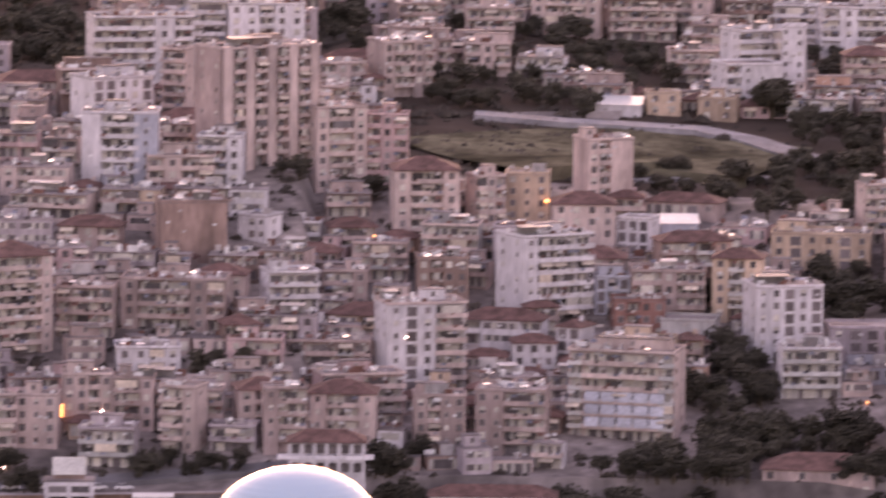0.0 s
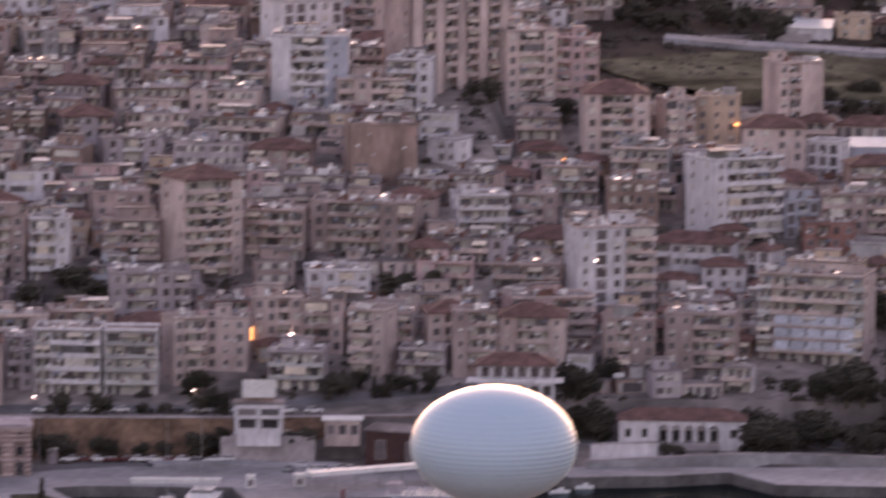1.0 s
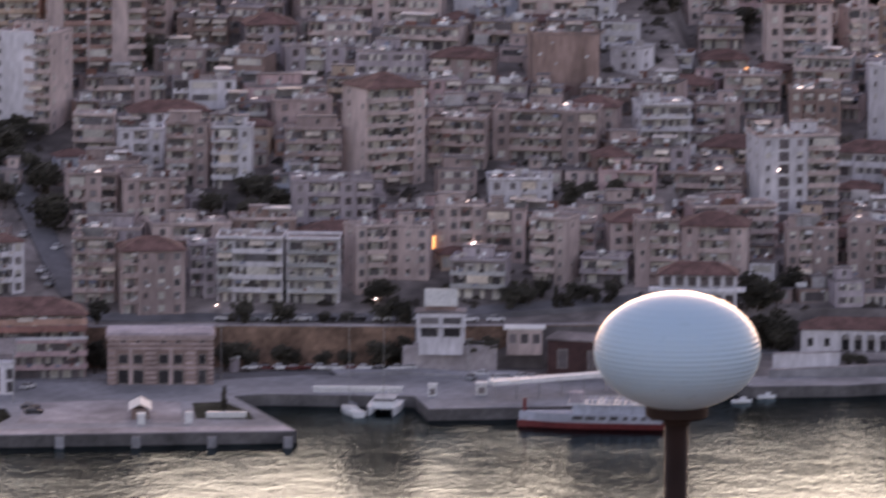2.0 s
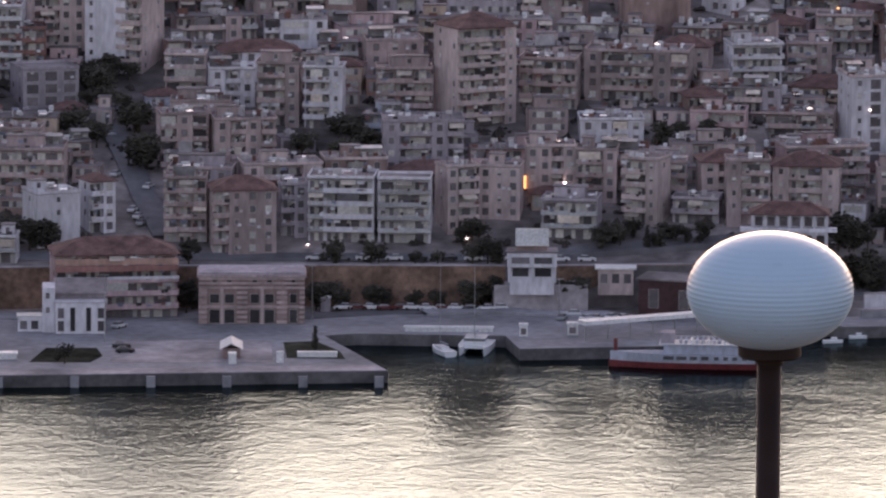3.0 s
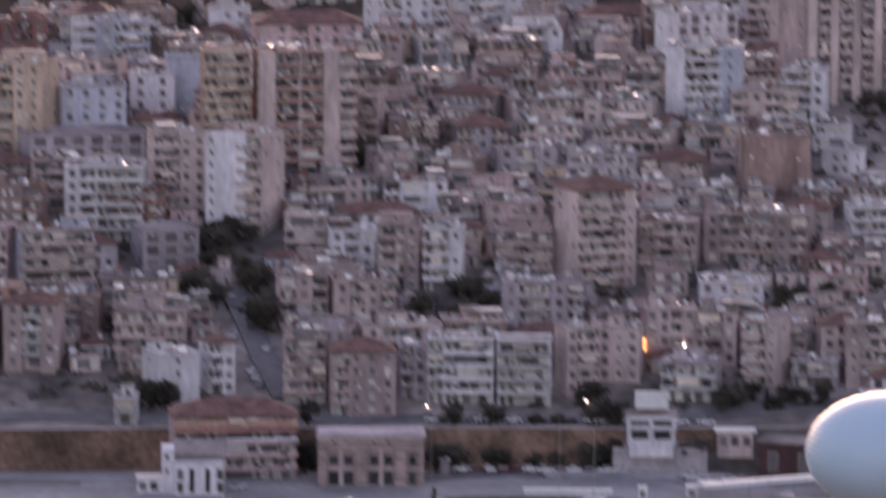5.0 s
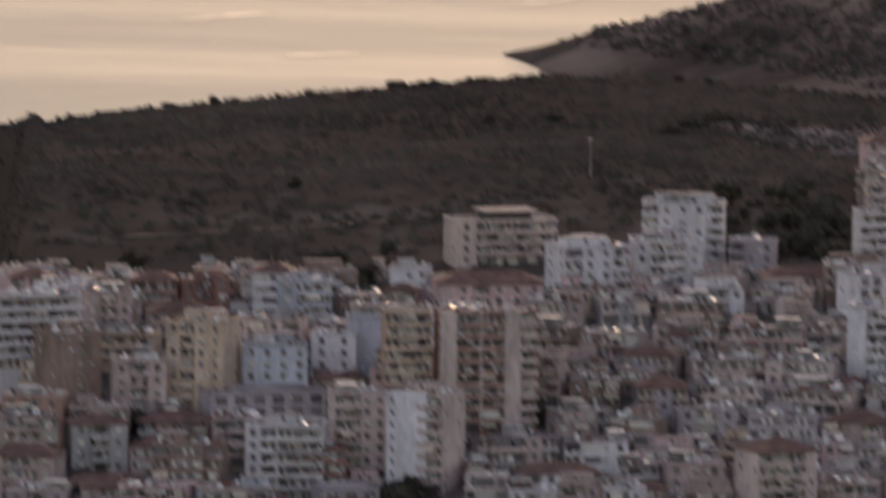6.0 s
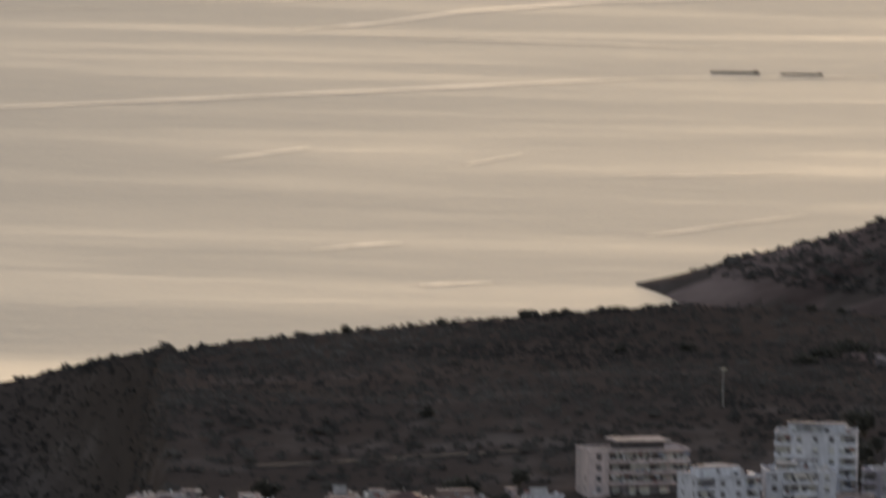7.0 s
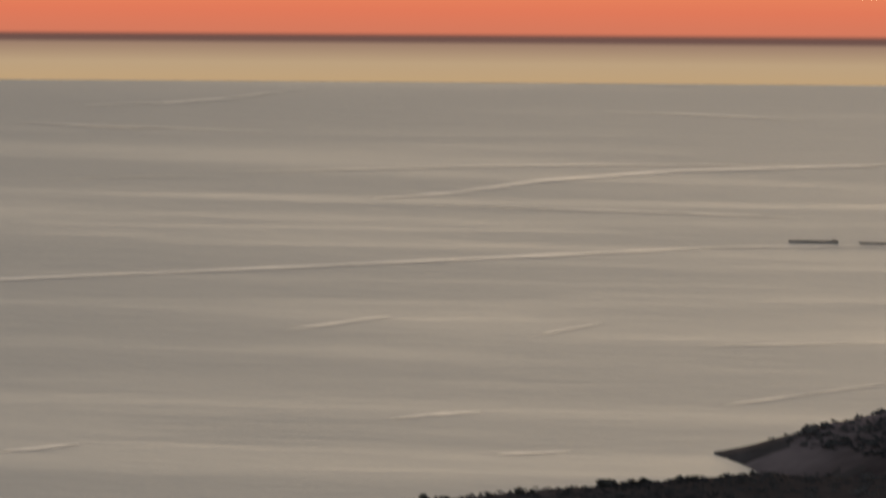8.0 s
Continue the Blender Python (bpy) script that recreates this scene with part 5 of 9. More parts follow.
building(267.3, 2006.7, 64.3, 18.3, 10.7, 2, 0.5, 'grey', show=1, seed=795)
building(-241.0, 2037.6, 26.9, 13.2, 11.3, 3, 3.2, 'cream', roof='hip', show=2, seed=796)
building(-221.5, 2034.0, 26.9, 18.5, 11.2, 3, -5.8, 'cream', show=1, seed=797)
building(42.0, 2044.2, 78.8, 13.3, 11.6, 2, 14.2, 'beige', show=1, seed=798)
building(61.0, 2048.1, 79.1, 18.0, 10.2, 3, -13.8, 'white', show=1, seed=799)
building(124.6, 2042.5, 71.4, 14.3, 9.3, 3, 5.3, 'beige', show=1, seed=803)
building(139.9, 2041.7, 70.9, 12.4, 9.3, 2, 2.7, 'beige', show=2, seed=804)
building(267.2, 2031.6, 66.1, 19.2, 9.2, 3, -3.6, 'cream', show=2, seed=809)
building(-251.7, 2052.6, 26.7, 12.9, 11.0, 2, -8.7, 'pink', roof='hip', show=2, seed=810)
building(45.2, 2064.5, 80.3, 19.5, 10.4, 3, 4.2, 'cream', show=2, seed=813)
building(82.2, 2068.2, 80.7, 19.4, 10.4, 3, -17.1, 'white', show=2, seed=815)
building(123.4, 2061.5, 72.9, 18.0, 9.6, 2, 9.1, 'beige', show=1, seed=817)
building(212.5, 2057.1, 68.1, 14.8, 9.2, 4, -11.3, 'beige', show=4, seed=822)
building(265.3, 2048.8, 67.4, 17.6, 9.9, 3, -10.0, 'cream', roof='hip', show=1, seed=825)
building(40.4, 2088.8, 82.1, 12.8, 12.0, 3, -14.1, 'beige', show=2, seed=829)
building(58.0, 2087.8, 82.1, 14.9, 10.7, 3, -4.4, 'cream', show=2, seed=830)
building(74.2, 2090.0, 82.3, 12.9, 11.5, 2, -17.4, 'cream', show=2, seed=831)
building(92.4, 2088.5, 82.2, 15.5, 10.8, 3, -10.2, 'brown', show=3, seed=832)
building(127.5, 2084.8, 74.6, 13.7, 10.8, 3, 12.4, 'beige', show=2, seed=834)
building(211.7, 2075.0, 69.5, 14.6, 10.8, 2, -20.1, 'brown', show=2, seed=838)
building(275.4, 2071.5, 69.2, 11.1, 9.1, 2, 0.2, 'grey', show=1, seed=840)
building(42.2, 2105.2, 83.3, 12.2, 9.9, 3, 9.5, 'grey', show=1, seed=844)
building(58.7, 2111.0, 83.8, 18.6, 9.8, 2, 4.1, 'pink', show=2, seed=845)
building(77.9, 2106.5, 83.5, 18.2, 10.2, 3, -8.8, 'cream', show=2, seed=846)
building(94.3, 2107.1, 83.6, 11.9, 9.8, 4, -4.9, 'cream', show=2, seed=847)
building(122.1, 2107.7, 76.4, 14.2, 10.1, 3, -18.6, 'grey', roof='hip', show=3, seed=849)
building(139.4, 2099.6, 75.4, 15.1, 10.9, 3, 11.3, 'beige', show=3, seed=850)
building(154.6, 2100.1, 74.7, 13.0, 9.7, 2, -19.3, 'grey', show=2, seed=851)
building(172.6, 2098.2, 73.5, 19.9, 10.4, 4, -14.3, 'cream', show=4, seed=852)
building(194.1, 2097.8, 72.2, 19.3, 10.8, 4, -0.6, 'beige', roof='hip', show=4, seed=853)
building(213.0, 2093.4, 70.9, 11.8, 10.1, 2, -21.6, 'cream', show=1, seed=854)
building(274.0, 2092.3, 70.7, 17.4, 12.0, 2, 5.9, 'beige', show=1, seed=856)
building(42.3, 2125.8, 84.9, 14.2, 11.7, 4, 7.9, 'pink', roof='hip', show=2, seed=860)
building(55.9, 2129.1, 85.1, 11.3, 9.4, 2, -5.6, 'cream', show=1, seed=861)
building(70.4, 2130.6, 85.3, 16.1, 11.0, 4, 11.9, 'pink', roof='hip', show=4, seed=862)
building(88.0, 2126.1, 85.0, 12.5, 11.9, 2, -14.1, 'beige', roof='hip', show=1, seed=863)
building(104.4, 2128.5, 77.9, 13.5, 11.5, 4, 7.1, 'pink', show=4, seed=864)
building(121.5, 2127.6, 77.9, 13.4, 10.2, 3, -12.8, 'beige', roof='hip', show=1, seed=865)
building(138.8, 2120.4, 77.0, 18.5, 9.1, 3, 4.7, 'beige', show=2, seed=866)
building(157.6, 2121.1, 76.2, 16.1, 9.3, 2, 6.7, 'blue', show=1, seed=867)
building(188.0, 2117.2, 74.1, 11.2, 9.3, 3, -19.3, 'beige', show=1, seed=869)
building(206.8, 2118.5, 73.2, 19.7, 9.9, 3, -15.8, 'cream', show=3, seed=870)
building(227.4, 2119.4, 72.5, 14.1, 9.5, 3, 0.7, 'brown', show=2, seed=871)
building(263.1, 2110.8, 72.0, 15.9, 10.3, 3, 5.5, 'beige', roof='hip', show=2, seed=873)
building(284.0, 2110.2, 72.1, 17.7, 11.7, 3, -21.1, 'beige', show=2, seed=874)
building(-153.9, 1657.1, 18.0, 5.7, 5.2, 1, 8.9, 'cream', show=1, seed=875)
building(-147.1, 1657.5, 18.0, 6.7, 5.4, 1, 1.3, 'pink', show=1, seed=876)
building(-109.8, 1662.0, 18.5, 6.9, 6.2, 1, 13.3, 'cream', show=1, seed=877)
building(25.3, 1665.0, 18.9, 7.5, 5.9, 1, 7.8, 'yellow', roof='hip', show=1, seed=882)
building(99.3, 1661.7, 11.4, 8.8, 5.5, 1, -9.7, 'beige', show=1, seed=885)
building(108.1, 1662.0, 11.6, 7.5, 5.8, 1, 11.2, 'brown', show=1, seed=886)
building(115.7, 1658.3, 11.0, 6.9, 7.5, 2, 11.8, 'grey', show=2, seed=887)
building(124.4, 1658.9, 11.1, 9.4, 5.8, 1, 5.6, 'cream', show=1, seed=888)
building(133.4, 1660.5, 11.7, 7.0, 5.3, 2, -15.8, 'white', show=2, seed=889)
building(-164.6, 1666.7, 20.3, 9.9, 7.6, 1, -4.5, 'brown', show=1, seed=891)
building(-115.6, 1670.9, 20.6, 7.7, 7.1, 2, -7.7, 'beige', show=2, seed=892)
building(-107.8, 1668.7, 20.0, 6.5, 5.0, 1, 13.5, 'white', roof='hip', show=1, seed=893)
building(97.5, 1669.8, 13.4, 5.9, 6.1, 2, -14.4, 'white', show=2, seed=896)
building(-89.4, 1681.2, 22.9, 7.2, 6.1, 2, -5.2, 'beige', show=2, seed=898)
building(-81.9, 1680.6, 22.7, 6.6, 6.9, 1, -4.1, 'beige', show=1, seed=899)
building(-60.3, 1680.7, 22.8, 7.1, 6.1, 2, -11.1, 'grey', show=2, seed=900)
building(-49.3, 1680.4, 22.7, 8.9, 5.4, 1, 0.5, 'pink', show=1, seed=901)
building(57.8, 1681.2, 23.1, 6.0, 5.8, 1, 8.0, 'beige', show=1, seed=904)
building(97.4, 1680.2, 15.9, 5.9, 5.0, 2, -5.4, 'beige', show=2, seed=907)
building(104.4, 1679.5, 15.8, 6.9, 5.7, 1, -2.2, 'grey', show=1, seed=908)
building(-86.6, 1687.8, 24.4, 9.8, 6.9, 2, 12.5, 'beige', show=2, seed=910)
building(77.5, 1688.0, 17.6, 5.7, 6.4, 1, -8.3, 'beige', show=1, seed=911)
building(116.5, 1685.4, 17.4, 7.9, 6.4, 2, -1.9, 'pink', roof='hip', show=2, seed=913)
building(134.2, 1685.6, 17.5, 9.5, 7.1, 1, -15.6, 'brown', roof='hip', show=1, seed=915)
building(-33.7, 1699.2, 27.3, 8.4, 6.9, 1, 13.3, 'grey', show=1, seed=921)
building(4.9, 1701.7, 27.8, 8.4, 6.4, 1, 7.0, 'grey', show=1, seed=923)
building(103.7, 1697.5, 20.2, 5.9, 7.1, 1, 11.8, 'beige', roof='hip', show=1, seed=930)
building(110.7, 1698.4, 20.5, 6.6, 5.4, 2, -0.8, 'yellow', show=1, seed=931)
building(119.8, 1695.0, 19.7, 6.2, 6.4, 2, -12.2, 'yellow', roof='hip', show=1, seed=932)
building(141.0, 1694.9, 19.7, 8.5, 6.7, 1, -15.4, 'cream', show=1, seed=934)
building(26.0, 1709.9, 29.9, 9.4, 6.1, 2, 6.4, 'beige', show=2, seed=942)
building(-170.3, 1709.8, 28.6, 5.6, 5.9, 2, 21.2, 'grey', show=2, seed=948)
building(-163.5, 1711.5, 30.4, 7.0, 7.5, 2, 9.2, 'cream', roof='hip', show=2, seed=949)
building(-133.4, 1713.7, 30.4, 7.7, 5.9, 2, -3.8, 'beige', show=2, seed=952)
building(-88.1, 1717.0, 31.3, 7.8, 6.0, 1, 13.1, 'beige', roof='hip', show=1, seed=957)
building(-80.6, 1716.8, 31.3, 6.1, 7.0, 1, -4.3, 'cream', show=1, seed=958)
building(-65.4, 1716.3, 31.4, 6.7, 6.8, 1, -12.9, 'beige', show=1, seed=960)
building(39.4, 1718.1, 32.0, 5.7, 6.5, 1, 10.1, 'brown', show=1, seed=965)
building(47.0, 1717.2, 31.8, 8.3, 7.4, 1, 3.3, 'cream', show=1, seed=966)
building(56.0, 1717.1, 31.8, 8.4, 7.8, 1, 6.5, 'cream', show=1, seed=967)
building(123.3, 1715.3, 24.6, 9.7, 6.5, 1, -11.5, 'brown', show=1, seed=968)
building(171.9, 1709.6, 23.1, 6.7, 5.3, 2, -12.2, 'orange', show=2, seed=973)
building(210.4, 1706.1, 23.0, 7.1, 5.9, 1, 1.5, 'cream', show=1, seed=974)
building(-65.8, 1725.0, 33.5, 8.3, 5.9, 1, 14.8, 'blue', roof='hip', show=1, seed=976)
building(-23.4, 1728.0, 34.3, 7.7, 6.8, 1, 14.4, 'beige', show=1, seed=977)
building(67.5, 1726.2, 34.2, 9.0, 6.3, 2, 6.9, 'beige', show=2, seed=978)
building(123.2, 1723.6, 26.6, 9.8, 7.0, 1, -9.5, 'beige', roof='hip', show=1, seed=980)
building(-155.2, 1728.6, 34.1, 9.9, 6.1, 2, 20.6, 'beige', show=2, seed=985)
building(-22.2, 1737.0, 36.5, 8.2, 6.4, 2, -7.1, 'yellow', roof='hip', show=2, seed=989)
building(64.4, 1734.9, 36.3, 5.8, 6.3, 1, 9.8, 'brown', show=1, seed=994)
building(71.2, 1733.3, 35.9, 6.7, 6.5, 1, 6.6, 'pink', roof='hip', show=1, seed=995)
building(98.9, 1734.1, 29.1, 6.3, 5.3, 1, 6.7, 'yellow', show=1, seed=997)
building(172.2, 1727.7, 27.1, 6.8, 6.5, 2, -14.7, 'yellow', roof='hip', show=2, seed=1003)
building(-29.8, 1744.8, 38.4, 7.6, 6.0, 2, 6.5, 'cream', show=1, seed=1008)
building(154.2, 1739.9, 30.0, 7.4, 5.8, 1, 9.1, 'blue', show=1, seed=1010)
building(173.6, 1734.9, 28.7, 7.5, 7.2, 1, 8.8, 'beige', roof='hip', show=1, seed=1012)
building(-91.1, 1750.3, 39.1, 9.0, 5.8, 1, -4.0, 'pink', show=1, seed=1017)
building(-63.7, 1753.2, 40.3, 5.6, 6.3, 2, 15.9, 'brown', show=1, seed=1018)
building(-56.9, 1751.9, 40.1, 6.6, 7.0, 2, 8.4, 'grey', show=2, seed=1019)
building(-24.4, 1752.4, 40.3, 9.5, 5.4, 2, 5.3, 'grey', show=2, seed=1022)
building(1.2, 1752.9, 40.4, 6.3, 6.2, 2, 11.1, 'beige', show=2, seed=1023)
building(35.5, 1752.3, 40.3, 9.7, 7.6, 2, 4.9, 'beige', show=2, seed=1025)
building(87.0, 1752.8, 33.5, 7.4, 7.8, 2, -10.3, 'beige', show=2, seed=1027)
building(-63.1, 1760.5, 42.1, 6.1, 6.2, 1, 12.3, 'white', show=1, seed=1040)
building(49.2, 1763.8, 43.2, 7.6, 6.5, 2, -10.9, 'beige', show=2, seed=1042)
building(102.3, 1761.7, 35.9, 8.8, 7.2, 2, -9.7, 'cream', show=2, seed=1043)
building(188.7, 1751.0, 32.2, 6.5, 5.1, 1, -16.0, 'grey', roof='hip', show=1, seed=1044)
building(-21.1, 1773.3, 45.4, 9.4, 7.7, 1, 11.8, 'brown', show=1, seed=1048)
building(49.7, 1769.5, 44.6, 9.4, 5.4, 1, -15.7, 'cream', roof='hip', show=1, seed=1050)
building(-71.0, 1780.0, 46.6, 9.8, 6.3, 1, 6.4, 'brown', show=1, seed=1061)
building(-41.3, 1780.3, 47.2, 8.9, 5.8, 2, 4.3, 'beige', show=2, seed=1064)
building(87.2, 1777.7, 39.6, 8.8, 6.1, 2, -10.3, 'grey', show=2, seed=1071)
building(124.7, 1777.8, 39.7, 6.0, 7.8, 2, -19.2, 'beige', show=2, seed=1073)
building(154.3, 1776.0, 38.4, 5.8, 7.2, 2, -10.5, 'brown', show=2, seed=1077)
building(184.4, 1771.4, 36.6, 8.9, 7.8, 1, -2.3, 'pink', show=1, seed=1078)
building(47.1, 1791.2, 49.9, 6.1, 5.0, 1, 11.4, 'beige', show=1, seed=1083)
building(-163.5, 1791.0, 48.2, 9.2, 7.5, 2, -0.7, 'grey', roof='hip', show=1, seed=1087)
building(-153.7, 1792.9, 48.5, 9.3, 5.7, 1, -6.0, 'beige', show=1, seed=1088)
building(-142.1, 1793.7, 48.6, 7.6, 5.6, 2, 8.7, 'beige', show=1, seed=1089)
building(4.0, 1799.1, 51.7, 9.9, 7.9, 1, -3.1, 'beige', show=1, seed=1094)
building(34.0, 1800.1, 52.0, 7.5, 5.6, 1, -17.1, 'beige', show=1, seed=1096)
building(41.7, 1799.2, 51.8, 6.6, 6.6, 1, -8.9, 'beige', show=1, seed=1097)
building(89.6, 1796.3, 44.2, 7.4, 5.6, 1, -15.7, 'pink', show=1, seed=1101)
building(97.4, 1796.9, 44.4, 6.9, 5.4, 1, 1.0, 'beige', show=1, seed=1102)
building(105.9, 1794.4, 43.9, 9.2, 7.3, 2, -15.7, 'orange', roof='hip', show=2, seed=1103)
building(129.7, 1795.4, 43.8, 6.7, 5.1, 2, 7.6, 'cream', show=2, seed=1104)
building(163.6, 1793.2, 42.0, 7.5, 6.0, 1, 10.1, 'beige', show=1, seed=1107)
building(171.6, 1789.6, 40.9, 7.9, 5.7, 2, -18.9, 'yellow', show=2, seed=1108)
building(202.2, 1786.4, 40.0, 8.0, 6.1, 1, -14.7, 'beige', show=1, seed=1111)
building(68.8, 1808.4, 54.3, 9.6, 6.8, 2, -5.7, 'white', show=2, seed=1116)
building(197.1, 1797.8, 42.4, 6.5, 5.1, 1, -16.2, 'beige', show=1, seed=1122)
building(-103.5, 1812.6, 53.5, 8.3, 5.6, 2, 10.4, 'pink', roof='hip', show=1, seed=1125)
building(-25.6, 1817.9, 56.3, 8.7, 5.4, 2, -14.7, 'brown', show=2, seed=1128)
building(-9.0, 1818.2, 56.4, 7.2, 6.3, 1, 11.0, 'cream', show=1, seed=1130)
building(28.2, 1818.7, 56.6, 8.0, 7.4, 1, -11.1, 'cream', roof='hip', show=1, seed=1133)
building(35.7, 1818.3, 56.5, 5.8, 7.4, 2, 7.6, 'blue', show=1, seed=1134)
building(48.9, 1817.4, 56.3, 9.1, 5.5, 1, 3.7, 'beige', roof='hip', show=1, seed=1135)
building(233.8, 1802.0, 44.1, 9.8, 7.4, 2, -1.7, 'beige', show=2, seed=1139)
building(-105.9, 1821.3, 55.5, 6.6, 7.7, 1, 15.2, 'brown', show=1, seed=1142)
building(207.9, 1814.1, 46.0, 8.6, 7.8, 2, 4.8, 'beige', show=1, seed=1146)
building(217.4, 1813.8, 46.2, 9.1, 5.7, 2, -9.6, 'grey', show=1, seed=1147)
building(-177.6, 1826.3, 56.4, 9.5, 7.4, 2, -5.4, 'yellow', show=2, seed=1148)
building(2.0, 1834.9, 60.5, 8.5, 5.3, 2, 11.0, 'yellow', show=1, seed=1159)
building(166.2, 1829.3, 50.2, 8.5, 6.9, 2, -3.0, 'pink', roof='hip', show=2, seed=1166)
building(216.7, 1820.8, 47.7, 8.5, 6.0, 2, -19.6, 'cream', show=2, seed=1168)
building(-108.1, 1841.5, 60.2, 5.6, 7.1, 2, -7.5, 'cream', show=2, seed=1170)
building(-15.8, 1843.3, 62.5, 6.7, 5.8, 2, -9.5, 'grey', roof='hip', show=2, seed=1174)
building(22.4, 1845.4, 63.1, 9.0, 7.6, 2, -12.3, 'cream', show=2, seed=1176)
building(46.7, 1851.2, 64.3, 5.6, 7.3, 1, 4.6, 'brown', show=1, seed=1190)
building(15.6, 1872.3, 65.8, 8.6, 5.2, 2, 8.9, 'beige', show=2, seed=1203)
building(-40.2, 1898.3, 67.8, 6.9, 5.8, 2, 16.6, 'yellow', show=2, seed=1236)
building(-25.5, 1898.3, 67.8, 7.4, 6.2, 2, 6.8, 'pink', show=2, seed=1238)
building(14.3, 1897.3, 67.7, 9.3, 7.6, 2, -5.5, 'cream', show=1, seed=1243)
building(-89.7, 1906.6, 66.9, 9.5, 7.8, 2, -10.5, 'pink', roof='hip', show=1, seed=1254)
building(-132.5, 1913.2, 65.6, 6.5, 6.1, 1, 10.9, 'blue', show=1, seed=1257)
building(-79.6, 1914.7, 67.9, 8.9, 5.9, 2, -13.4, 'grey', show=2, seed=1262)
building(51.8, 1916.5, 69.2, 8.5, 7.9, 2, 2.5, 'cream', roof='hip', show=2, seed=1273)
building(-138.6, 1930.7, 66.8, 5.9, 8.0, 2, 17.6, 'yellow', show=2, seed=1286)
building(-130.2, 1930.5, 67.1, 9.5, 7.7, 1, 1.7, 'white', roof='hip', show=1, seed=1287)
building(-136.0, 1937.0, 67.4, 9.5, 5.5, 1, 6.9, 'yellow', show=1, seed=1294)
building(-183.2, 1944.3, 67.5, 8.2, 5.0, 2, 17.7, 'beige', show=1, seed=1298)
building(109.7, 1949.9, 64.5, 9.6, 7.4, 1, -13.8, 'brown', show=1, seed=1305)
building(-98.7, 1959.3, 70.6, 6.8, 5.5, 1, -5.4, 'beige', show=1, seed=1309)
building(-144.9, 1972.0, 69.8, 8.1, 5.4, 1, 8.5, 'brown', show=1, seed=1328)
building(263.6, 1960.4, 60.8, 6.2, 7.4, 2, -0.1, 'orange', show=2, seed=1339)
building(111.3, 1995.6, 68.0, 7.6, 5.1, 2, 1.4, 'cream', show=1, seed=1347)
building(184.4, 1989.7, 64.0, 7.6, 6.7, 1, -17.9, 'yellow', roof='hip', show=1, seed=1351)
building(199.2, 1985.4, 62.9, 6.9, 7.9, 1, -12.9, 'brown', roof='hip', show=1, seed=1353)
building(227.0, 1983.5, 62.2, 8.4, 6.7, 2, 1.3, 'cream', show=2, seed=1354)
building(198.4, 1998.2, 63.9, 8.5, 6.1, 1, 6.3, 'brown', show=1, seed=1358)
building(161.7, 2010.3, 67.2, 5.6, 6.8, 1, -10.7, 'beige', show=1, seed=1371)
building(235.4, 2002.8, 63.7, 6.7, 6.1, 2, -2.4, 'beige', show=1, seed=1374)
building(203.9, 2012.0, 64.8, 6.2, 6.0, 1, 0.2, 'yellow', show=1, seed=1378)
building(232.1, 2020.9, 65.0, 8.6, 6.6, 2, 2.5, 'cream', show=1, seed=1386)
building(139.1, 2150.6, 79.5, 9.1, 7.0, 3, -13.8, 'brown', show=2, seed=1411)
building(153.3, 2164.2, 80.9, 13.7, 9.8, 1, -15.2, 'beige', show=1, seed=1412)
building(235.6, 2147.0, 75.1, 10.9, 8.5, 2, -11.1, 'beige', roof='hip', show=2, seed=1414)
building(248.0, 2146.0, 75.1, 10.3, 8.5, 2, -19.1, 'brown', show=1, seed=1415)
building(269.8, 2138.3, 74.4, 12.2, 8.2, 2, -22.6, 'green', show=2, seed=1416)
building(122.9, 2193.2, 85.2, 11.0, 7.4, 2, -17.0, 'grey', show=2, seed=1417)
building(164.0, 2175.5, 82.6, 12.4, 7.3, 2, -8.7, 'beige', show=2, seed=1418)
building(177.4, 2173.8, 81.9, 10.7, 8.8, 3, -18.5, 'yellow', show=2, seed=1419)
building(211.8, 2187.3, 83.9, 13.4, 9.5, 1, -9.2, 'white', roof='hip', show=1, seed=1420)
building(226.7, 2179.0, 81.6, 14.1, 7.7, 2, -21.4, 'brown', roof='hip', show=2, seed=1421)
building(252.0, 2174.1, 80.8, 14.4, 9.8, 2, -4.0, 'beige', show=2, seed=1422)
building(267.2, 2171.9, 80.8, 12.4, 7.4, 3, -16.6, 'cream', show=2, seed=1423)
building(133.3, 2216.5, 90.3, 9.9, 8.6, 3, -13.9, 'beige', roof='hip', show=2, seed=1424)
building(165.2, 2204.6, 89.3, 12.9, 7.4, 2, 0.9, 'cream', show=2, seed=1425)
building(181.3, 2218.6, 93.4, 13.1, 7.9, 2, -12.9, 'blue', roof='hip', show=2, seed=1426)
building(242.0, 2208.2, 90.0, 8.7, 9.2, 2, -19.7, 'beige', show=2, seed=1427)
building(253.9, 2209.8, 91.0, 10.8, 8.1, 2, -11.1, 'cream', show=2, seed=1428)
building(275.6, 2209.9, 92.0, 9.0, 8.9, 2, -20.3, 'beige', show=2, seed=1429)
building(126.2, 2236.8, 94.1, 13.6, 9.9, 2, 1.9, 'blue', show=2, seed=1430)
building(171.3, 2235.8, 98.4, 14.2, 7.4, 2, -6.8, 'blue', show=2, seed=1431)
building(225.9, 2230.8, 97.1, 13.4, 9.6, 2, 2.9, 'green', show=2, seed=1432)
building(239.6, 2227.5, 96.3, 10.7, 7.2, 2, -11.9, 'brown', show=2, seed=1433)
building(271.9, 2232.9, 99.7, 9.2, 9.8, 2, 0.5, 'brown', show=2, seed=1434)
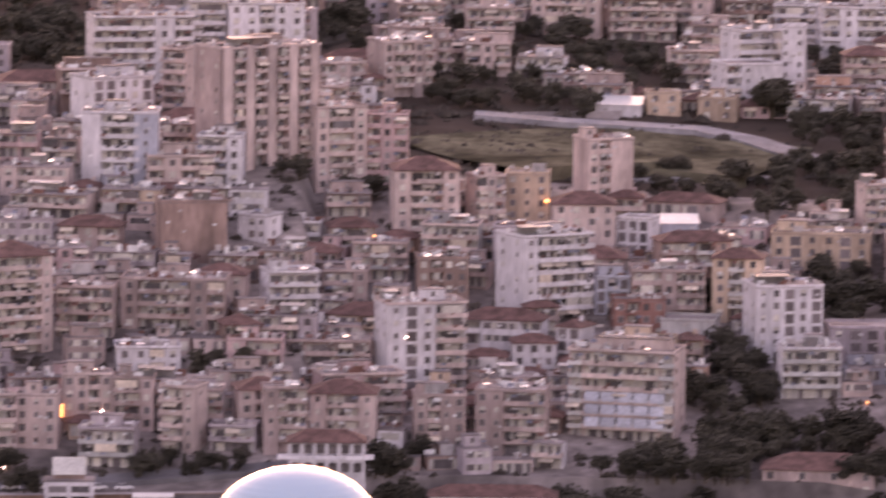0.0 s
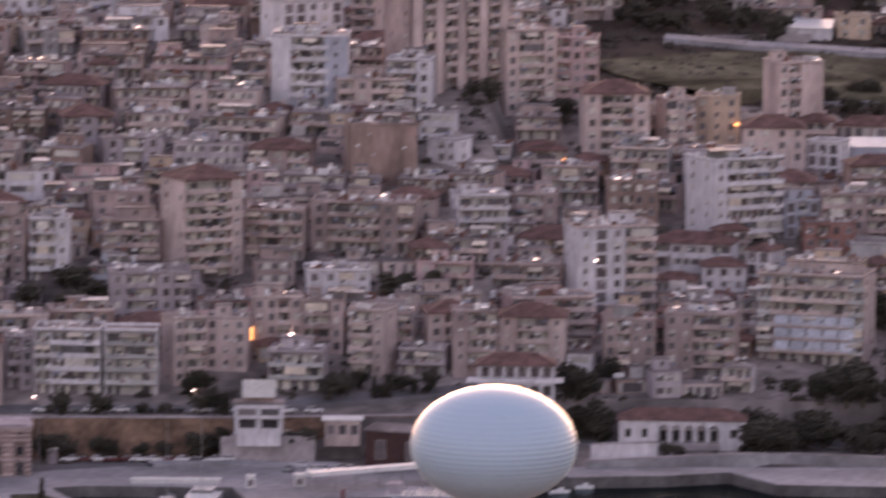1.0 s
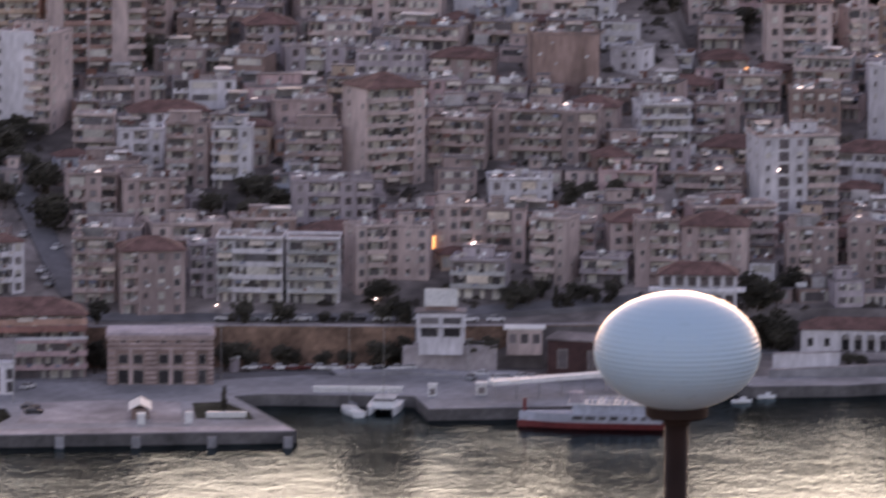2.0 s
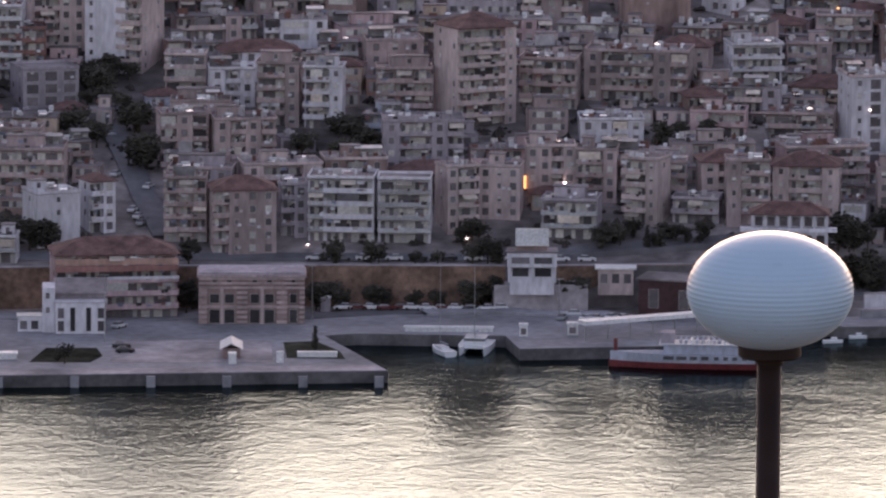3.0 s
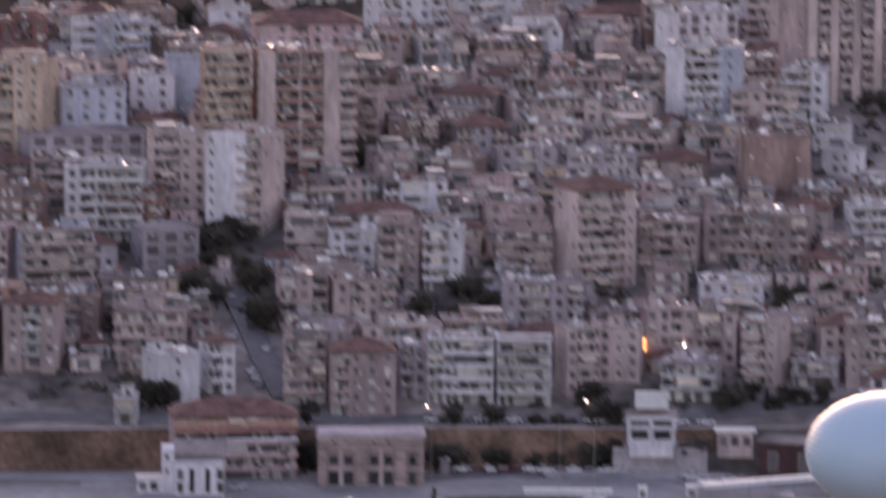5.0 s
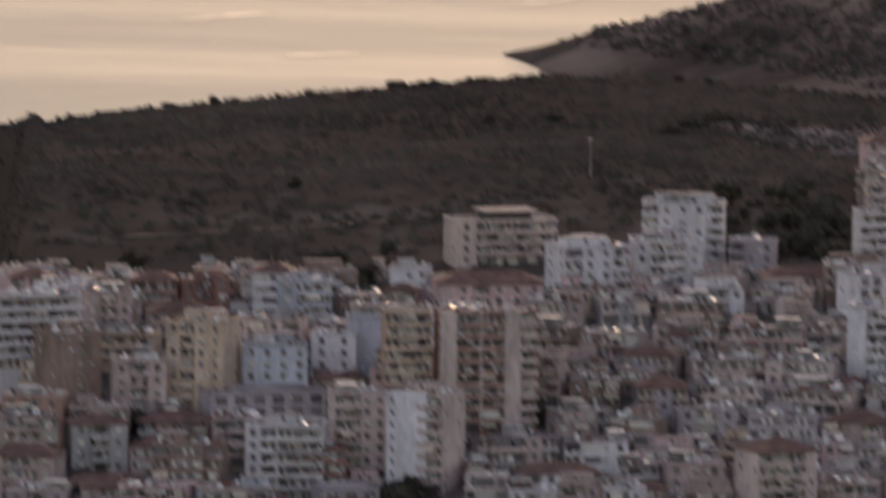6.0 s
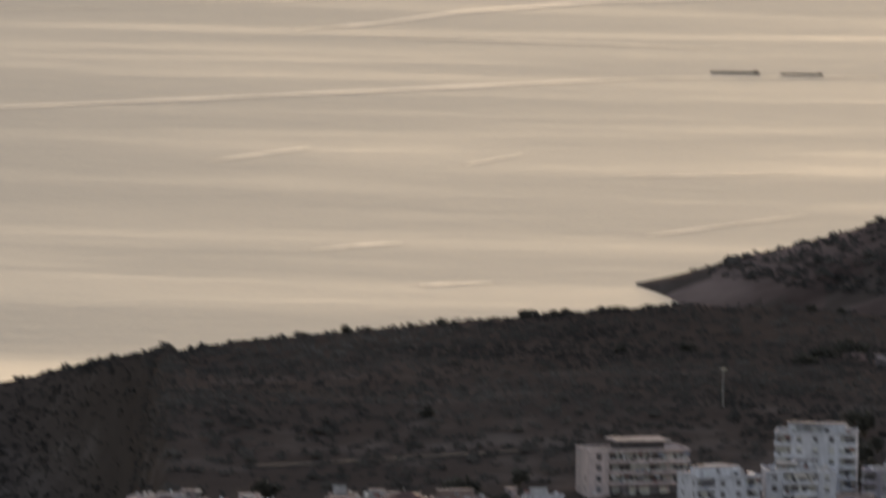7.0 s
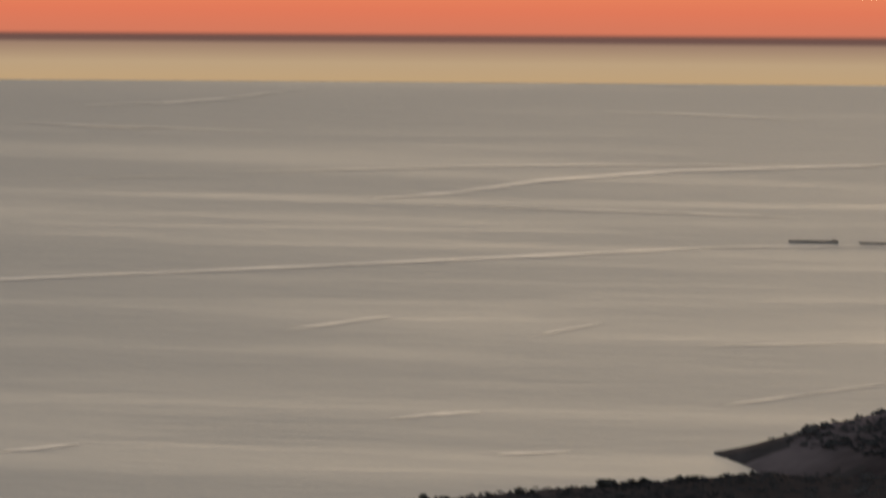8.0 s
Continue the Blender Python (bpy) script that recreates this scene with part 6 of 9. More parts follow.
building(284.9, 2237.0, 102.0, 11.6, 8.8, 2, -9.6, 'beige', show=2, seed=1435)
building(114.7, 2285.3, 102.0, 9.6, 7.6, 1, 10.9, 'pink', show=1, seed=1436)
building(125.6, 2272.4, 102.2, 9.5, 7.8, 2, -13.5, 'beige', show=2, seed=1437)
building(138.9, 2271.8, 104.4, 13.3, 8.6, 2, 9.8, 'grey', roof='hip', show=2, seed=1438)
building(162.2, 2273.6, 108.9, 9.1, 8.4, 2, 4.6, 'green', show=2, seed=1439)
building(184.3, 2277.6, 113.2, 10.3, 7.6, 1, -13.8, 'beige', show=1, seed=1440)
building(266.5, 2258.5, 108.9, 13.9, 8.7, 1, -4.1, 'beige', show=1, seed=1441)
building(293.3, 2262.2, 112.1, 14.5, 9.6, 3, 8.0, 'orange', show=2, seed=1442)
building(110.8, 2316.6, 106.0, 12.4, 9.8, 2, -17.2, 'beige', show=2, seed=1443)
building(133.7, 2300.0, 110.6, 10.8, 7.6, 2, -17.2, 'cream', show=2, seed=1444)
building(207.2, 2293.7, 119.6, 12.3, 9.9, 2, -18.3, 'grey', show=2, seed=1445)
building(232.5, 2305.5, 124.9, 11.6, 9.7, 1, -1.8, 'white', show=1, seed=1446)
building(244.9, 2288.6, 119.1, 12.5, 8.2, 2, -4.7, 'yellow', show=2, seed=1447)
building(270.1, 2288.4, 120.6, 13.5, 9.3, 2, 0.5, 'grey', show=2, seed=1448)
building(284.7, 2300.7, 126.4, 8.4, 8.3, 2, -21.6, 'pink', roof='hip', show=2, seed=1449)
building(296.8, 2288.3, 122.5, 14.7, 7.7, 3, -20.7, 'grey', show=2, seed=1450)
building(-2.5, 1669.6, 20.0, 16.8, 11.9, 2, 11.8, 'brown', roof='hip', show=2, seed=509)
building(47.0, 1683.6, 23.6, 13.5, 11.1, 2, -10.7, 'orange', show=2, seed=524)
building(126.6, 1703.0, 21.6, 15.5, 9.9, 2, 9.4, 'cream', show=2, seed=538)
building(215.1, 1716.3, 25.3, 11.2, 10.5, 1, 1.1, 'blue', show=1, seed=550)
building(-153.4, 1737.6, 36.1, 19.9, 10.2, 2, 17.9, 'beige', roof='hip', show=2, seed=555)
building(94.4, 1743.1, 31.3, 15.7, 11.6, 2, -13.6, 'yellow', roof='hip', show=2, seed=561)
building(128.6, 1740.3, 30.5, 19.7, 10.9, 2, -14.6, 'white', roof='hip', show=2, seed=563)
building(-140.6, 1764.7, 42.0, 16.1, 11.0, 2, -6.9, 'beige', roof='hip', show=2, seed=569)
building(-55.1, 1770.3, 44.6, 19.9, 9.7, 2, 12.1, 'beige', show=2, seed=572)
building(-122.0, 1780.0, 45.5, 12.6, 10.6, 2, 7.5, 'brown', roof='hip', show=2, seed=587)
building(-108.1, 1785.8, 47.1, 11.6, 10.0, 1, 5.7, 'brown', roof='hip', show=1, seed=588)
building(130.5, 1804.8, 46.0, 11.7, 10.3, 1, 1.1, 'cream', show=1, seed=612)
building(-149.7, 1821.6, 54.9, 18.3, 9.2, 2, -7.4, 'grey', show=2, seed=618)
building(94.7, 1826.1, 51.6, 11.3, 10.1, 2, 0.6, 'beige', show=2, seed=626)
building(195.0, 1820.0, 47.2, 14.1, 12.0, 1, -16.4, 'pink', show=1, seed=628)
building(-137.8, 1844.8, 60.2, 15.6, 11.0, 2, 8.9, 'beige', show=2, seed=632)
building(-52.3, 1850.7, 64.0, 19.8, 11.5, 2, -12.9, 'brown', show=2, seed=636)
building(-161.3, 1859.9, 61.1, 15.9, 10.7, 1, -0.4, 'beige', roof='hip', show=1, seed=649)
building(-121.3, 1867.4, 62.5, 13.3, 11.6, 2, 16.3, 'pink', roof='hip', show=2, seed=651)
building(-106.5, 1864.1, 62.8, 12.2, 10.6, 2, -4.5, 'beige', show=2, seed=652)
building(57.1, 1887.7, 67.1, 18.4, 11.6, 1, 11.9, 'grey', roof='hip', show=1, seed=679)
building(-21.9, 1928.8, 70.1, 14.2, 10.1, 1, -0.8, 'beige', show=1, seed=708)
building(36.2, 1929.6, 70.2, 19.0, 9.7, 1, -7.8, 'cream', roof='hip', show=1, seed=711)
building(18.2, 1947.2, 71.5, 15.9, 9.8, 1, 8.0, 'blue', roof='hip', show=1, seed=727)
building(71.4, 1962.8, 72.7, 12.1, 10.5, 2, -8.6, 'white', roof='hip', show=2, seed=743)
building(174.0, 1983.8, 64.2, 14.0, 9.5, 2, -9.2, 'beige', show=2, seed=760)
building(216.9, 1979.5, 61.9, 12.4, 9.3, 1, 1.7, 'pink', roof='hip', show=1, seed=761)
building(106.2, 2026.0, 70.2, 16.5, 10.7, 1, -6.8, 'cream', roof='hip', show=1, seed=791)
building(142.1, 2066.2, 72.7, 13.5, 9.2, 1, -14.2, 'beige', roof='hip', show=1, seed=818)
building(-97.5, 1660.3, 18.0, 6.9, 7.1, 1, -10.1, 'brown', show=1, seed=878)
building(81.9, 1661.8, 11.2, 6.9, 5.6, 2, 2.7, 'beige', roof='hip', show=2, seed=883)
building(90.2, 1662.8, 11.5, 8.4, 7.9, 1, 0.6, 'white', show=1, seed=884)
building(-50.8, 1716.9, 31.6, 7.8, 6.2, 1, -7.4, 'pink', show=1, seed=962)
building(132.9, 1711.7, 23.7, 8.7, 6.6, 1, -14.1, 'orange', roof='hip', show=1, seed=969)
building(143.7, 1721.1, 25.8, 6.0, 7.4, 1, -1.2, 'beige', roof='hip', show=1, seed=981)
building(-12.7, 1737.1, 36.5, 9.7, 7.7, 1, 5.1, 'orange', show=1, seed=990)
building(138.0, 1748.4, 32.3, 8.3, 5.1, 2, 5.9, 'beige', roof='hip', show=2, seed=1033)
building(-98.8, 1822.7, 56.1, 6.4, 6.3, 1, 18.2, 'yellow', roof='hip', show=1, seed=1143)
building(109.4, 1974.7, 66.4, 5.7, 5.4, 2, 3.1, 'cream', roof='hip', show=2, seed=1335)
building(73.8, 1723.4, 33.5, 17.0, 9.0, 2, -6.0, 'grey', show=2, seed=800)
building(86.7, 1736.8, 29.6, 13.0, 9.0, 2, 4.0, 'beige', show=2, seed=801)
building(63.4, 1717.8, 32.1, 9.0, 9.0, 2, 9.0, 'brown', roof='hip', show=2, seed=802)


# ---- roads, quay and walls of the waterfront ----
QUAY = 2.6
QUAY_STONE = material("wet_quay_stone", (0.16, 0.15, 0.15), grain=0.8, stain=0.3, bump=0.05)
MAROON = material("maroon_cladding", (0.07, 0.032, 0.032), rough=0.5, grain=0.8, stain=0.15)


def prism(name, line, z0, z1, mats, label="", category="", kind=""):
    """An upright slab over a plan outline of (direction, distance)."""
    pts = [at(a, r, 0) for a, r in line]
    area = sum(p.x * q.y - q.x * p.y for p, q in zip(pts, pts[1:] + pts[:1]))
    if area < 0:
        pts.reverse()
    k = len(pts)
    me = mesh(name, [(p.x, p.y, z) for z in (z0, z1) for p in pts],
              [(i, (i + 1) % k, (i + 1) % k + k, i + k) for i in range(k)] + [tuple(range(k))[::-1], tuple(range(k, 2 * k))], mats,
              [len(mats) - 1] * k + [0, 0])
    ob = new(name, me)
    return tagged(ob, label, category, kind=kind) if label else ob


prism("quay", [(-9, 1524), (-0.3893, 1530.05), (-0.8978, 1575.96), (-0.6487, 1579.17), (0.5516, 1577.14), (0.6656, 1559.80), (1.4354, 1563.12), (2.5438, 1568.18),
               (2.75, 1607), (3.2603, 1594.25), (4.0291, 1598.23), (4.5259, 1604.17), (4.9113, 1587.92), (5.7826, 1587.36), (9, 1590), (9, 1626), (-9, 1626)],
      -4.0, QUAY, [PAVING, QUAY_STONE], "grey concrete quay with paved top", "quay", "structure")
# the raised kerb along the quay's front, with pale fenders
prism("quay_apron", [(-9, 1524.2), (-0.4029, 1530.28), (-0.4847, 1537.14), (-9, 1530.5)], QUAY - 0.3, QUAY + 0.12, [CONCRETE], "pale concrete apron along the quay edge", "quay edge", "structure")
for px in range(14):
    a = -0.46 - px * 0.61
    f = new("quay_fender", cached("fender", lambda: solid("quay_fender", [(PAVING, [(-0.95, 0.95, -0.3, 0.4, -1.4, 1.1)])])))
    f.matrix_basis = pose(*at(a, 1524.0, QUAY - 1.3), 0, 0, -a)
    tagged(f, "pale concrete buttress on the quay wall", "buttress", "quay buttresses")


def ribbon(name, rows, mat, lift, label, category, wide, side=0.0):
    """A band of ground cover along (direction, distance) points, laid over the land."""
    pts = []
    for (a0, r0), (a1, r1) in zip(rows, rows[1:]):
        k = max(1, int((at(a0, r0, 0) - at(a1, r1, 0)).length / 5))
        pts += [(a0 + (a1 - a0) * i / k, r0 + (r1 - r0) * i / k) for i in range(k)]
    pts.append(rows[-1])
    v, f = [], []
    for i, (a, r) in enumerate(pts):
        p = at(a, r)
        q0, q1 = at(*pts[max(0, i - 1)], 0), at(*pts[min(len(pts) - 1, i + 1)], 0)
        t = (q1 - q0).normalized()
        nrm = Vector((-t.y, t.x, 0))
        hs = p.z
        for s in (-1, 0, 1):
            q = p + nrm * s * wide / 2
            aa, rr = math.degrees(math.atan2(q.x, q.y)), math.hypot(q.x, q.y)
            v.append((q.x, q.y, max(hs, land(aa, rr)) + lift))
        for s in (-1, 1):
            q = p + nrm * s * wide / 2
            v.append((q.x, q.y, hs - 3.0))
        if i:
            b, c = (i - 1) * 5, i * 5
            f += [(b, b + 1, c + 1, c), (b + 1, b + 2, c + 2, c + 1), (b + 3, b, c, c + 3), (b + 2, b + 4, c + 4, c + 2)]
    return tagged(new(name, mesh(name, v, f, [mat])), label, category, kind="structure")


ribbon("road", [(-9, 1607), (-2.1877, 1592.80), (-1.0114, 1602.42), (-0.3777, 1609.16), (0.5273, 1617.19)], ASPHALT, 0.68, "grey asphalt quay road", "road", 7.0)
ribbon("ramp_road", [(-0.1061, 1606.89), (0.4368, 1610.84), (0.9115, 1605.54), (1.3855, 1606.77)], PAVING, 1.2, "pale ramp road climbing from the quay", "road", 6.0)
ribbon("hill_street", [(-2.1648, 1645.00), (-2.3315, 1668.00), (-2.4575, 1690.00), (-2.5742, 1709.00), (-2.6597, 1714.00)], ASPHALT, 0.6, "grey asphalt street running up the hill", "street", 6.0)
ribbon("upper_street", [(-2.9971, 1715.00), (-2.6820, 1722.00), (-2.4119, 1727.00)], PAVING, 0.6, "pale paved street bend among houses", "street", 7.0)
ribbon("coast_road", [(-9, 1636), (-1.2, 1632), (0.2, 1632), (1.6, 1640), (2.6, 1646), (9, 1650)], ASPHALT, 0.4, "asphalt road above the retaining wall", "road", 7.0)
ribbon("field_track", [(3.9685, 1956.00), (4.6879, 1955.00), (5.1822, 1958.00), (5.7661, 1960.00), (6.1711, 1948.00), (6.6669, 1920.00)], PAVING, 1.2, "pale earth track along the sports field", "track", 9.0)
ribbon("field_path", [(5.2328, 1880.00), (5.9512, 1893.00), (6.4896, 1897.00)], PAVING, 0.7, "pale path below the sports field", "path", 3.0)
ribbon("hill_track", [(2.7063, 2063.00), (3.0642, 2086.00), (3.4221, 2109.00), (3.7804, 2123.00)], DIRT, 1.0, "pale dirt track on the hill", "track", 6.0)
ribbon("ridge_track", [(-5.0114, 2041.00), (-3.9804, 2049.00), (-2.4106, 2058.00)], DIRT, 0.5, "dirt track along the foot of the ridge", "track", 2.0)
ribbon("sports_field", [(3.7926, 1889.00), (5.2296, 1923.00), (6.3986, 1911.00)], DRY_GRASS, 0.75, "worn green sports field", "field", 60.0)


def lawn(rows, label):
    prism("lawn", rows, QUAY - 0.2, QUAY + 0.08, [GRASS, CONCRETE], label, "lawn", "structure")


lawn([(-3.2641, 1540.99), (-3.1282, 1559.44), (-2.7215, 1559.23), (-2.6764, 1548.78), (-2.7760, 1539.98)], "small green lawn on the quay")
lawn([(-1.2008, 1545.74), (-1.2282, 1566.69), (-0.9656, 1568.30), (-0.7751, 1554.83), (-0.7296, 1544.46)], "small green lawn at the pier corner")
prism("paved_yard", [(-2.6177, 1539.92), (-2.5858, 1566.72), (-1.8032, 1571.15), (-1.3278, 1568.18), (-1.3094, 1541.30)], QUAY - 0.2, QUAY + 0.05, [CONCRETE], "pale concrete parking yard on the quay", "pavement", "structure")


def wall_run(name, rows, z0, z1, thick, mat, label, cap=None):
    """A free-standing or retaining wall along (direction, distance) points."""
    for i, ((a0, r0), (a1, r1)) in enumerate(zip(rows, rows[1:])):
        p, q = at(a0, r0, 0), at(a1, r1, 0)
        n = math.hypot(q.x - p.x, q.y - p.y)
        groups = [(mat, [(0, n, -thick / 2, thick / 2, z0, z1)])]
        if cap:
            groups.append((cap, [(-0.05, n + 0.05, -thick / 2 - 0.12, thick / 2 + 0.12, z1, z1 + 0.25)]))
        ob = new(name, solid(name, groups))
        ob.matrix_basis = pose(p.x, p.y, 0, 0, 0, math.degrees(math.atan2(q.y - p.y, q.x - p.x)))
        tagged(ob, label, "wall", kind="structure")


wall_run("retaining_wall", [(-9, 1621), (-1.05, 1621), (0.55, 1621)], 1.0, 11.4, 1.6, STONE, "brown stone retaining wall below the road", CONCRETE)
wall_run("rocky_bank", [(0.45, 1616), (1.2, 1618)], 1.0, 8.2, 6.0, CONCRETE, "pale rough rock bank")
wall_run("garden_wall", [(0.6, 1622), (2.7, 1630)], 1.0, 11.2, 1.2, STONE, "brown stone wall below the road", CONCRETE)
wall_run("sea_wall", [(3.3947, 1607.23), (4.5693, 1619.64), (5.0208, 1620.87), (5.7789, 1618.31)], 1.0, 4.3, 0.8, PAVING, "pale sea wall along the promenade", CONCRETE)
wall_run("terrace_wall", [(3.5922, 1674.81), (4.9005, 1687.17)], 2.0, 11.5, 0.8, PLASTER["grey"], "long grey garden wall")
wall_run("field_wall", [(4.1930, 1962.00), (5.1363, 1971.00)], 40.0, land(4.6872, 1965.00) + 1.8, 0.5, CONCRETE, "grey boundary wall of the sports field")


# ---- special buildings of the waterfront ----
def part_box(name, parent, mat, *items, label=""):
    return child(name, solid(name, [(mat, list(items))]), parent, None, label)


def custom_house(a, r):
    b = new("harbour_building")
    b.matrix_basis = pose(*at(a, r, QUAY), 0, 0, -a)
    tagged(b, "long two-storey harbour building with striped stone facade", "public building")
    w, d, h = 23.6, 11.0, 11.6
    dark, pale = PLASTER["brown"], PLASTER["beige"]
    part_box("wall", b, dark, (-w / 2, w / 2, -d / 2, d / 2, -2, h - 1.1))
    piers = ((0.0, 0.08), (0.36, 0.46), (0.735, 0.835), (0.95, 1.0))
    for f0, f1 in piers:
        for i in range(7):
            z = 0.2 + i * 1.1
            part_box("stone_course", b, pale, (-w / 2 + f0 * w, -w / 2 + f1 * w, -d / 2 - 0.5, -d / 2, z, z + 0.6))
        part_box("stone_pier", b, dark, (-w / 2 + f0 * w + 0.05, -w / 2 + f1 * w - 0.05, -d / 2 - 0.4, -d / 2, 0, 7.9))
    for z in (7.9, 8.9, 9.9):
        part_box("stone_course", b, pale, (-w / 2, w / 2, -d / 2 - 0.3, -d / 2, z, z + 0.5))
    part_box("cornice", b, pale, (-w / 2 - 0.4, w / 2 + 0.4, -d / 2 - 0.6, d / 2 + 0.4, h - 1.1, h - 0.5))
    part_box("roof", b, PLASTER["grey"], (-w / 2, w / 2, -d / 2, d / 2, h - 0.5, h))
    for f0, f1 in ((0.08, 0.22), (0.22, 0.36), (0.46, 0.5975), (0.5975, 0.735), (0.835, 0.95)):
        xc, bay = -w / 2 + (f0 + f1) / 2 * w, round((f1 - f0) * w, 1)
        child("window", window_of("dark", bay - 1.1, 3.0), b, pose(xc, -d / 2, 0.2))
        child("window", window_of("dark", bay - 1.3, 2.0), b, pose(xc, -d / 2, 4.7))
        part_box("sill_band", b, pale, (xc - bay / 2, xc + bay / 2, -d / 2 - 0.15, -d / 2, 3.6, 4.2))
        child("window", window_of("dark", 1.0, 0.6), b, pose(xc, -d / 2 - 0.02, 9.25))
    for f0 in (0.22, 0.5975):
        part_box("pilaster", b, pale, (-w / 2 + f0 * w - 0.35, -w / 2 + f0 * w + 0.35, -d / 2 - 0.45, -d / 2, 0, 7.9))


custom_house(-1.4820, 1597.53)


def sign_house(a, r, z):
    b = new("harbour_office")
    b.matrix_basis = pose(*at(a, r, z), 0, 0, -a)
    tagged(b, "small white two-storey office with a blank billboard on top", "house")
    part_box("wall", b, PLASTER["white"], (-5.6, 5.6, -3.5, 3.5, 2.5, 5.7), (-5.0, 5.0, -2.2, 3.3, -4, 2.5))
    for x in (-5.2, 0.2, 5.2):
        part_box("pillar", b, PLASTER["white"], (x - 0.22, x + 0.22, -3.4, -2.96, -1, 2.5))
    for x in (-2.6, 2.5):
        child("window", window_of("plain", 4.0, 1.4), b, pose(x, -3.5, 3.3))
        child("window", window_of("dark", 3.6, 1.9), b, pose(x, -2.2, 0.2))
    part_box("roof", b, ROOF_FELT, (-5.8, 5.8, -3.7, 3.7, 5.7, 6.0))
    part_box("roof_room", b, PLASTER["brown"], (-3.4, 3.4, -1.0, 2.0, 6.0, 7.1))
    part_box("billboard", b, TANK, (-3.75, 3.75, -1.3, -1.0, 7.0, 11.0), label="blank white billboard")


sign_house(0.7610, 1614.44, 10.2)


def slot_house(a, r):
    """White house with tall narrow window slots, and a taller wing behind under a grey lean-to roof."""
    b = new("white_house")
    b.matrix_basis = pose(*at(a, r, QUAY), 0, 0, -a)
    tagged(b, "white two-storey house with tall dark window slots", "house")
    part_box("wall", b, PLASTER["white"], (-5.5, 5.5, -3.5, 0.5, -1, 6.9))
    part_box("wing", b, PLASTER["white"], (-8.4, -5.6, -1.5, 7.0, -1, 9.9), (-5.5, 5.6, 1.6, 7.0, -1, 8.2))
    # solid box; its dark colour stands for the terrace's shade
    part_box("loggia", b, SHADOW_ROOM, (-5.6, 5.4, 0.5, 1.6, 6.0, 8.2), label="dark box painted as the shade of a roof terrace")
    v = [(-5.6, 0.2, 8.25), (6.0, 0.2, 8.25), (6.0, 7.2, 10.7), (-5.6, 7.2, 10.7), (-5.6, 0.2, 8.5), (6.0, 0.2, 8.5), (6.0, 7.2, 10.95), (-5.6, 7.2, 10.95)]
    child("roof", mesh("roof", v, [(3, 2, 1, 0), (4, 5, 6, 7), (0, 1, 5, 4), (1, 2, 6, 5), (2, 3, 7, 6), (3, 0, 4, 7)], [ROOF_FELT]), b, None, "grey lean-to roof")
    part_box("parapet", b, PLASTER["white"], (-5.7, 5.7, -3.7, 0.6, 6.9, 7.15))
    for x in (-1.7, 1.8):
        child("window", window_of("dark", 1.0, 5.2), b, pose(x, -3.5, 0.6))
    for x in (-4.3, 4.5):
        for z in (0.6, 3.5):
            child("window", window_of("plain", 1.3, 2.2), b, pose(x, -3.5, z))
    for z in (4.4, 7.6):
        child("window", window_of("open", 0.8, 1.2), b, pose(-7.2, -1.5, z))


slot_house(-2.8523, 1582.13)


def hut(name, a, r, z, w, d, h, mat, roof_mat, label, turn=0.0, over=0.5, openings=0, kind="open"):
    b = new(name)
    b.matrix_basis = pose(*at(a, r, z), 0, 0, -a + turn)
    tagged(b, label, "hut" if w < 12 else "building")
    part_box("wall", b, mat, (-w / 2, w / 2, -d / 2, d / 2, -2, h))
    part_box("roof", b, roof_mat, (-w / 2 - over, w / 2 + over, -d / 2 - over, d / 2 + over, h, h + 0.4))
    for i in range(openings):
        child("window", window_of(kind, round(min(2.2, w / openings * 0.6), 1), round(h * 0.55, 1)), b, pose(-w / 2 + (i + 0.5) * w / openings, -d / 2, h * 0.18))
    return b


hut("terminal_building", 2.0208, 1612.36, QUAY, 21, 10, 7.6, MAROON, ROOF_FELT, "dark maroon ferry terminal with a flat grey roof", -14, 0.6, 3)
hut("pavilion", 1.4309, 1619.49, 7.5, 8.0, 4, 3.9, PLASTER["cream"], TANK, "small pale pavilion with a flat white roof", 0, 0.7, 3)
hut("gatehouse", -3.2181, 1583.88, QUAY, 7.4, 4, 3.2, PLASTER["white"], TANK, "small white gatehouse beside the quay road", 0, 0.3, 3, "plain")
hut("shelter", -3.4537, 1546.27, QUAY, 5.0, 3, 1.0, TANK, TANK, "low white shelter on the quay", 0, 0.2)
hut("quay_box", -1.2551, 1540.58, QUAY, 1.5, 1.2, 2.0, TANK, TANK, "white metal cabinet on the quay", 0, 0.05)
hut("quay_box", -1.6355, 1538.31, QUAY, 1.7, 1.2, 2.2, TANK, TANK, "white metal cabinet on the quay", 0, 0.05)
hut("ticket_booth", 0.6965, 1577.31, QUAY, 1.8, 1.6, 2.4, TANK, TANK, "white ticket booth on the quay", 0, 0.15, 1)
hut("ticket_booth", 1.0904, 1579.38, QUAY, 2.4, 1.8, 2.4, TANK, TANK, "white ticket booth on the quay", 0, 0.15, 1)
hut("roadside_box", -0.8893, 1613.64, QUAY, 2.2, 1.8, 2.6, PLASTER["grey"], TANK, "grey utility cabin beside the road", 0, 0.1)
hut("long_bench", -0.9562, 1547.31, QUAY, 8.6, 0.9, 0.9, TANK, TANK, "long white bench by the lawn", 0, 0.1)
hut("barrier", 0.0985, 1582.06, QUAY, 19.5, 0.6, 0.9, TANK, TANK, "long white barrier on the quay edge", -1.5, 0.2)


